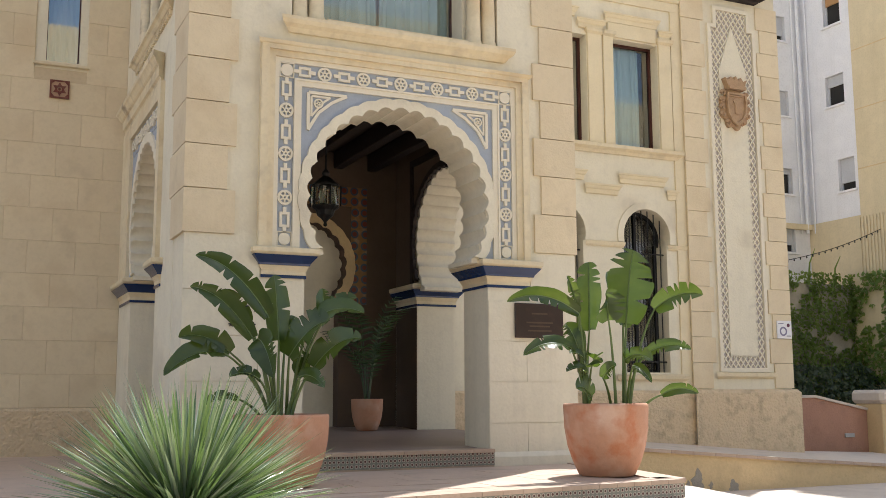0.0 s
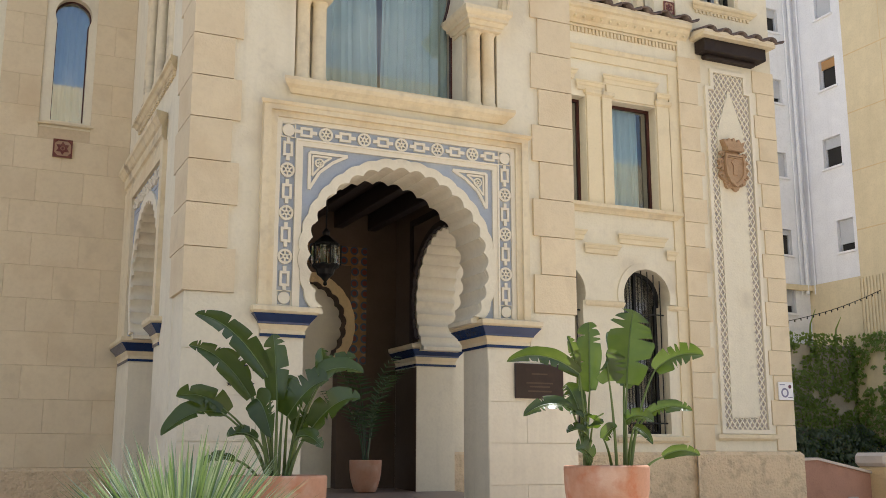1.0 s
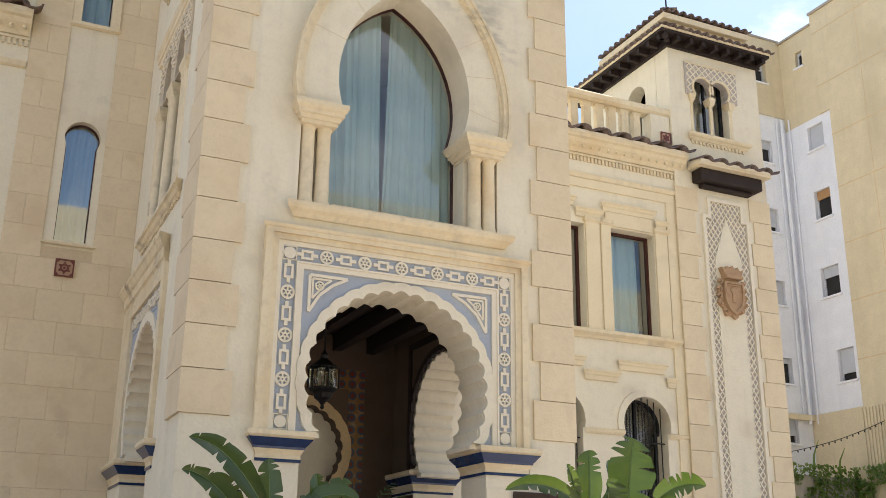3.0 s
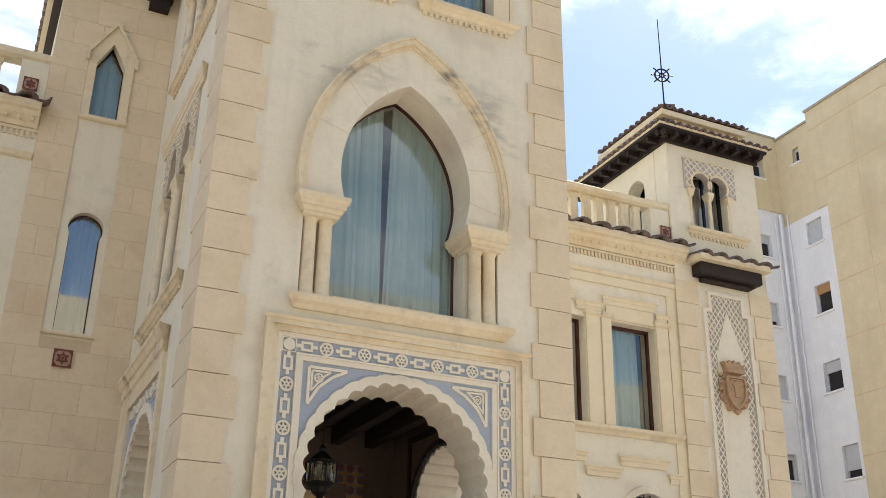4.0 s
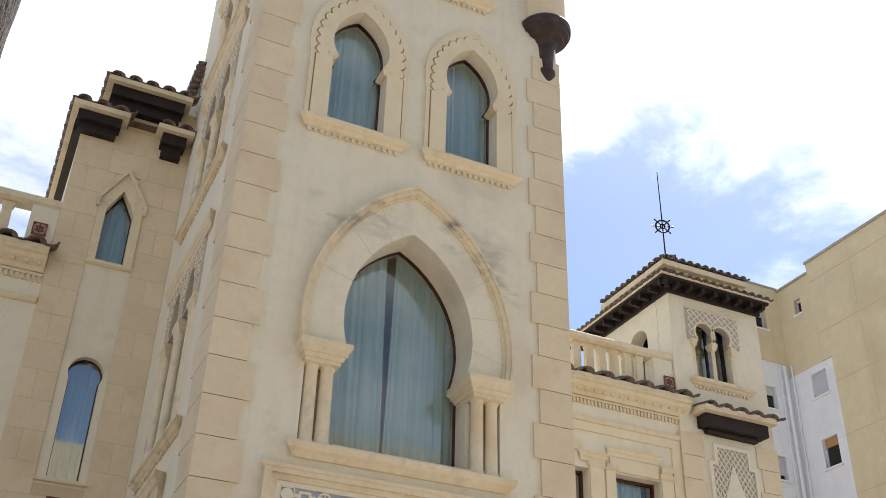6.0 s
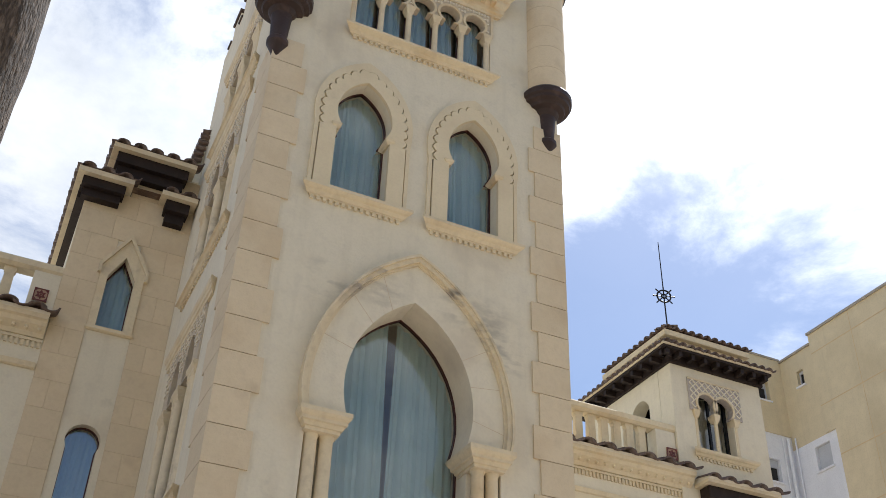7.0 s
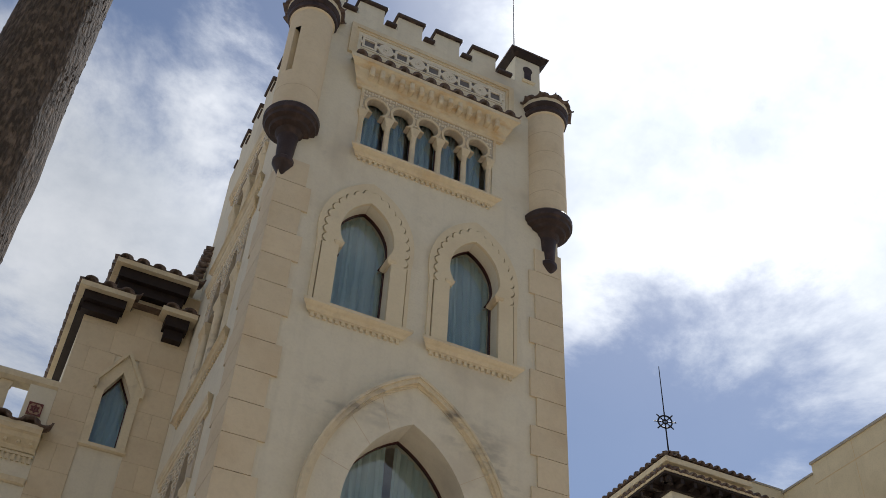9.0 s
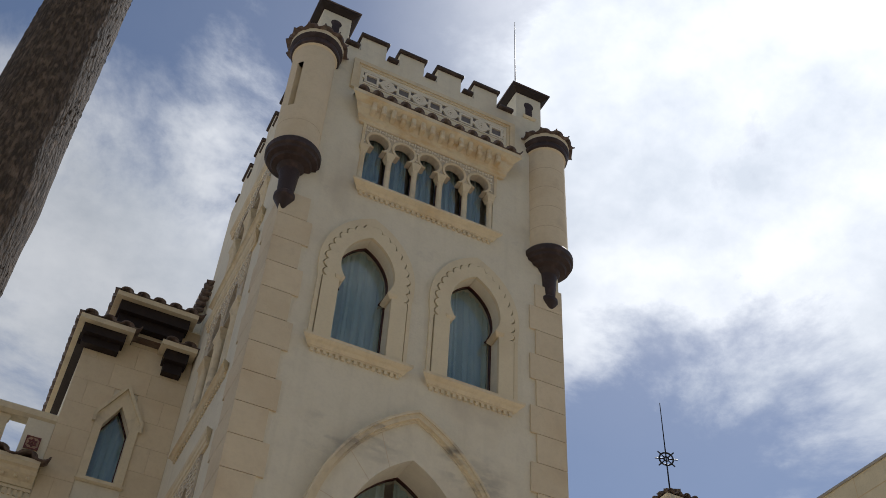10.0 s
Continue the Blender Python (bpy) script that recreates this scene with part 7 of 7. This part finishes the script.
for k, x in enumerate((2.36, 2.46, 2.56, 2.68)):
    boxpart("letter_bar", (x - 0.03, x + 0.03, YF - 0.028, YF - 0.0125, 1.73, 1.79), IRON, st)
for k in range(4):
    x = 2.42 + 0.075 * k
    part("star", slab([(x + 0.028 * (1 if i % 2 == 0 else 0.42) * math.sin(PI * i / 5), 1.60 + 0.028 * (1 if i % 2 == 0 else 0.42) * math.cos(PI * i / 5)) for i in range(10)], [], F, -0.026, -0.0125), IRON, st)

# ---- neighbours to the right ----
pink = thing("garden_wall", "pink rendered garden wall with a stone coping", "garden wall", (16, 16, -0.2))
part("wall_body", slab([(13.7, -0.6), (17.0, -0.6), (17.0, 0.56), (15.6, 0.83), (13.7, 0.79)], [], FRONT(16.0), 0.0, 0.25), PINK, pink)
part("coping", slab([(17.02, 0.56), (17.02, 0.61), (15.6, 0.88), (13.7, 0.84), (13.7, 0.79), (15.6, 0.83)], [], FRONT(16.0), -0.04, 0.29), PALE, pink)
boxpart("wall_light", (16.35, 16.60, 15.965, 15.999, 0.03, 0.11), GREY_METAL, pink, "small grey recessed wall light", 0.005)
pillar = thing("gate_pillar", "square ochre gate pillar with a rounded stone cap", "pillar", (17.4, 15.9, -0.4))
boxpart("shaft", (17.0, 17.9, 15.6, 16.3, -0.6, 0.70), OCHRE, pillar, "", 0.02)
boxpart("cap", (16.93, 17.97, 15.53, 16.37, 0.702, 0.98), PALE, pillar, "", 0.07)


def leaf_mass(name, label, region, count, mat, size, seed, cat):
    """Many small leaves scattered by region(rng), which gives a place and an outward direction."""
    rng = random.Random(seed)
    verts, faces = [], []
    for k in range(count):
        p, nn = region(rng)
        nn = (nn + Vector((rng.uniform(-0.7, 0.7), rng.uniform(-0.7, 0.7), rng.uniform(-0.5, 0.6)))).normalized()
        s = nn.orthogonal().normalized()
        a = rng.uniform(0, 2 * PI)
        s = (s * math.cos(a) + nn.cross(s) * math.sin(a))
        t = nn.cross(s)
        z = size * rng.uniform(0.6, 1.3)
        i = len(verts)
        verts += [p - t * z, p + s * z * 0.62 - t * z * 0.1 + nn * z * 0.15, p + t * z, p - s * z * 0.62 - t * z * 0.1 + nn * z * 0.15]
        faces += [(i, i + 1, i + 2), (i, i + 2, i + 3)]
    me = bpy.data.meshes.new(name)
    me.from_pydata(verts, [], faces)
    me.materials.append(mat)
    return tagged(new(name, me), label, cat, kind="stuff")


CONC = material("weathered_garden_wall", (0.40, 0.36, 0.30), 0.95, [((0.28, 0.25, 0.20), 1.5, 0.6)], bump=0.3)
tagged(boxpart("wall_garden", (13.7, 26.0, 19.0, 19.3, -0.6, 3.55), CONC), "weathered garden wall behind the ivy", "wall", kind="structure")


def ivy_region(rng):
    while True:
        x, z = rng.uniform(14, 24.5), rng.uniform(0.0, 3.8)
        d = noise.noise(Vector((x * 0.9, 3.1, z * 1.1))) + 0.5 * noise.noise(Vector((x * 2.3, 7.7, z * 2.6)))
        if d > -0.34 + 0.25 * max(0, z - 3.4):
            return Vector((x, 18.98 - rng.uniform(0, 0.10) - 0.14 * max(0, d), z)), Vector((0, -1, 0.35))


def ivy_side(rng):
    while True:
        y, z = rng.uniform(13.5, 19.0), rng.uniform(0.0, 3.8)
        d = noise.noise(Vector((4.2, y * 0.9, z * 1.1))) + 0.5 * noise.noise(Vector((9.1, y * 2.3, z * 2.6)))
        if d > -0.32 + 0.3 * max(0, z - 3.4):
            return Vector((19.90 - rng.uniform(0, 0.10) - 0.14 * max(0, d), y, z)), Vector((-1, 0, 0.35))


leaf_mass("ivy", "green ivy hanging on the yellow building base", ivy_side, 9000, IVY, 0.052, 41, "ivy")
leaf_mass("ivy", "green ivy climbing over the garden wall with gaps", ivy_region, 17000, IVY, 0.052, 31, "ivy")


def hedge_region(rng):
    while True:
        x, z = rng.uniform(14, 24), rng.uniform(-0.4, 2.0)
        lim = 1.55 + 0.5 * noise.noise(Vector((x * 1.3, 0, 5))) - 0.12 * max(0, x - 19)
        if z < lim:
            b = 0.9 * math.sqrt(max(0.0, 1 - (max(0, z) / lim) ** 2))
            return Vector((x, 18.7 - b * rng.uniform(0.5, 1.0) + 0.25 * noise.noise(Vector((x * 2, z * 2, 1))), z)), Vector((0, -1, 0.5))


leaf_mass("shrubs", "dark leafy shrubs at the foot of the garden wall", hedge_region, 9000, HEDGE, 0.065, 32, "shrub")
bm = bmesh.new()
rng = random.Random(8)
for k in range(5):
    x = 18.6 + 0.85 * k + rng.uniform(-0.2, 0.2)
    h = rng.uniform(0.35, 0.9)
    tube(bm, [(x, 18.95, 3.5), (x + 0.05, 18.93, 3.5 + h * 0.6), (x + 0.16, 18.85, 3.5 + h)], 0.035, 6, 0.008)
tagged(part("climber_stems", bm, IVY), "bare green climbing stems above the wall", "ivy", kind="stuff")
cable = thing("string_lights", "sagging cable of small dark festoon bulbs", "string lights", (18, 17.9, 4.2))
A0, B0 = Vector((16.6, 18.0, 3.83)), Vector((20.4, 18.0, 5.0))
pts = [A0.lerp(B0, i / 20) - Vector((0, 0, 0.12 * math.sin(PI * i / 20))) for i in range(21)]
part("wire", tube(bmesh.new(), pts, 0.009, 5), IRON, cable)
for p in pts[1:-1]:
    part("bulb", lathe(bmesh.new(), [(0.0, -0.065), (0.016, -0.045), (0.013, -0.015), (0.008, 0.0)], p, 8), IRON, cable)
for x in (16.6, 20.4):
    part("cable_post", tube(bmesh.new(), [(x, 18.0, -0.5), (x, 18.0, 5.05 if x > 18 else 3.9)], 0.03, 6), IRON, cable)

# white block of flats: a front part and a side part that meet in a corner with drain pipes
flats = thing("apartment_building", "white and yellow block of flats with roller shutters", "building", (20, 20, -0.5))
AF = FRONT(20.3)
BX = lambda u, w, v: (20.0 + w, u, v)
AW = [(18.98, 19.45, 14.6, 15.2)] + [(19.0, 19.45, z, z + 0.68) for z in (12.15, 10.14, 8.10, 6.02, 4.5)]
part("front_wall", slab(rect(17.6, 20.0, -0.6, 13.6), [rect(*w) for w in AW if w[3] < 13.5], AF, 0.0, 0.3), OFFWHITE, flats)
part("front_attic", slab(rect(18.55, 20.0, 13.602, 16.0), [rect(*AW[0])], AF, -0.03, 0.3), YELLOWWALL, flats, "yellow rendered attic storey")
BW = [(18.94, 19.5, 10.32, 11.13), (18.94, 19.55, 8.20, 9.0), (18.74, 19.28, 5.95, 6.78), (18.94, 19.5, 12.3, 13.0), (19.42, 19.67, 14.90, 15.38)]
part("side_wall", slab(rect(18.6, 20.3, 5.25, 13.2), [rect(*w) for w in BW if w[3] < 13.1], BX, 0.0, 0.3), OFFWHITE, flats)
part("side_attic", slab(rect(18.9, 20.6, 13.202, 15.93), [rect(*BW[4])], BX, -0.0, 0.3), YELLOWWALL, flats, "yellow rendered attic storey")
part("side_base", slab(rect(16.0, 20.3, -0.6, 5.248), [], BX, -0.06, 0.3), YELLOWWALL, flats, "yellow rendered base")
part("yellow_wing", slab(rect(12.0, 18.598, 5.25, 16.2), [], BX, -0.05, 0.3), YELLOWWALL, flats, "yellow panelled gable wall")
part("yellow_wing", slab(rect(18.60, 18.96, 13.202, 16.2), [], BX, -0.05, 0.3), YELLOWWALL, flats)
boxpart("gable_return", (19.95, 27.0, 15.7, 16.0, -0.6, 5.2), YELLOWWALL, flats)
for z in (6.4, 7.9, 9.42, 10.96, 12.45, 14.0, 15.6):
    part("panel_joint", slab(rect(12.0, 18.95 if z > 13.3 else 18.59, z - 0.014, z + 0.014), [], BX, -0.054, -0.05), OCHRE, flats)
for y in (13.2, 14.6, 16.0, 17.4):
    part("panel_joint", slab(rect(y - 0.008, y + 0.008, 5.25, 16.19), [], BX, -0.0525, -0.05), OCHRE, flats)
part("parapet_cap", slab(rect(12.0, 18.98, 16.2, 16.27), [], BX, -0.10, 0.3), CONC, flats)
part("parapet_cap", slab(rect(18.99, 20.3, 15.932, 15.99), [], BX, -0.05, 0.3), CONC, flats)
part("parapet_cap", slab(rect(18.55, 20.0, 16.0, 16.06), [], AF, -0.06, 0.3), CONC, flats)
for k in range(26):
    y = 16.1 + 0.1 * k
    part("corrugation", slab(rect(y, y + 0.05, 3.6, 5.2), [], BX, -0.085, -0.06), YELLOWWALL, flats)
for at, ws in ((AF, AW), (BX, BW)):
    for k, w in enumerate(ws):
        win = part("flat_window", slab(rect(*w), [rect(w[0] + 0.04, w[1] - 0.04, w[2] + 0.04, w[3] - 0.04)], at, 0.10, 0.16), SHUTTER, flats, "grey window frame")
        # opaque pane coloured as the unlit room behind it
        part("window_pane", slab(rect(w[0] + 0.04, w[1] - 0.04, w[2] + 0.04, w[3] - 0.04), [], at, 0.13, 0.15), ROOM_SHADE, win)
        drop = (0.30, 0.35, 0.75, 0.97, 0.2, 0.7)[k % 6]
        part("roller_shutter", slab(rect(w[0] + 0.03, w[1] - 0.03, w[3] - (w[3] - w[2]) * drop, w[3] - 0.01), [], at, 0.08, 0.11), BROWN_SHUTTER if (at is BX and k == 0) else SHUTTER, win, "half-lowered roller shutter")
        part("window_sill", slab(rect(w[0] - 0.05, w[1] + 0.05, w[2] - 0.05, w[2]), [], at, -0.06, 0.1), OFFWHITE, win)
for x, y, r in ((19.80, 20.22, 0.045), (19.95, 20.10, 0.022), (19.64, 20.26, 0.02)):
    part("drain_pipe", tube(bmesh.new(), [(x, y, 5.0), (x, y, 13.5)], r, 8), OFFWHITE, flats)
boxpart("base_ledge", (18.5, 19.99, 20.18, 20.29, 5.1, 5.24), YELLOWWALL, flats)
ant = thing("roof_aerial", "small white television aerial on a neighbouring roof", "aerial", (18.15, 20.45, 13.6))
part("mast", tube(bmesh.new(), [(18.15, 20.45, 13.58), (18.15, 20.45, 15.35)], 0.02, 6), GREY_METAL, ant)
for k in range(5):
    part("element", tube(bmesh.new(), [(17.92 + 0.10 * k, 20.3, 14.9 + 0.10 * (k % 2)), (18.02 + 0.10 * k, 20.6, 15.35 + 0.08 * (k % 3))], 0.012, 5), OFFWHITE, ant)
part("dish", lathe(bmesh.new(), [(0.0, 0.0), (0.12, 0.02), (0.2, 0.07)], (18.15, 20.45, 14.85), 14), OFFWHITE, ant)

# ---- the other side of the street, seen only in the window glass ----
street = thing("street_front", "yellow apartment front across the street", "building", (0, -26, -0.5))
boxpart("facade", (-40, 45, -30, -26, -0.6, 20.0), YELLOWWALL, street)
for z in (3.2, 6.4, 9.6, 12.8, 16.0):
    boxpart("balcony_band", (-40, 45, -26.0, -25.0, z, z + 1.0), SHUTTER, street, "grey balcony parapet")


def street_tree_region(rng):
    while True:
        x, z = rng.uniform(-22, 30), rng.uniform(2.0, 12.5)
        lim = 10.0 + 3.0 * noise.noise(Vector((x * 0.22, 1.0, 2.0)))
        if z < lim:
            return Vector((x, -16.0 + rng.uniform(-1.5, 1.5) + 0.8 * noise.noise(Vector((x * 0.4, z * 0.4, 0))), z)), Vector((0, 1, 0.6))


leaf_mass("street_trees", "row of leafy green trees across the street", street_tree_region, 12000, IVY, 0.24, 77, "trees")
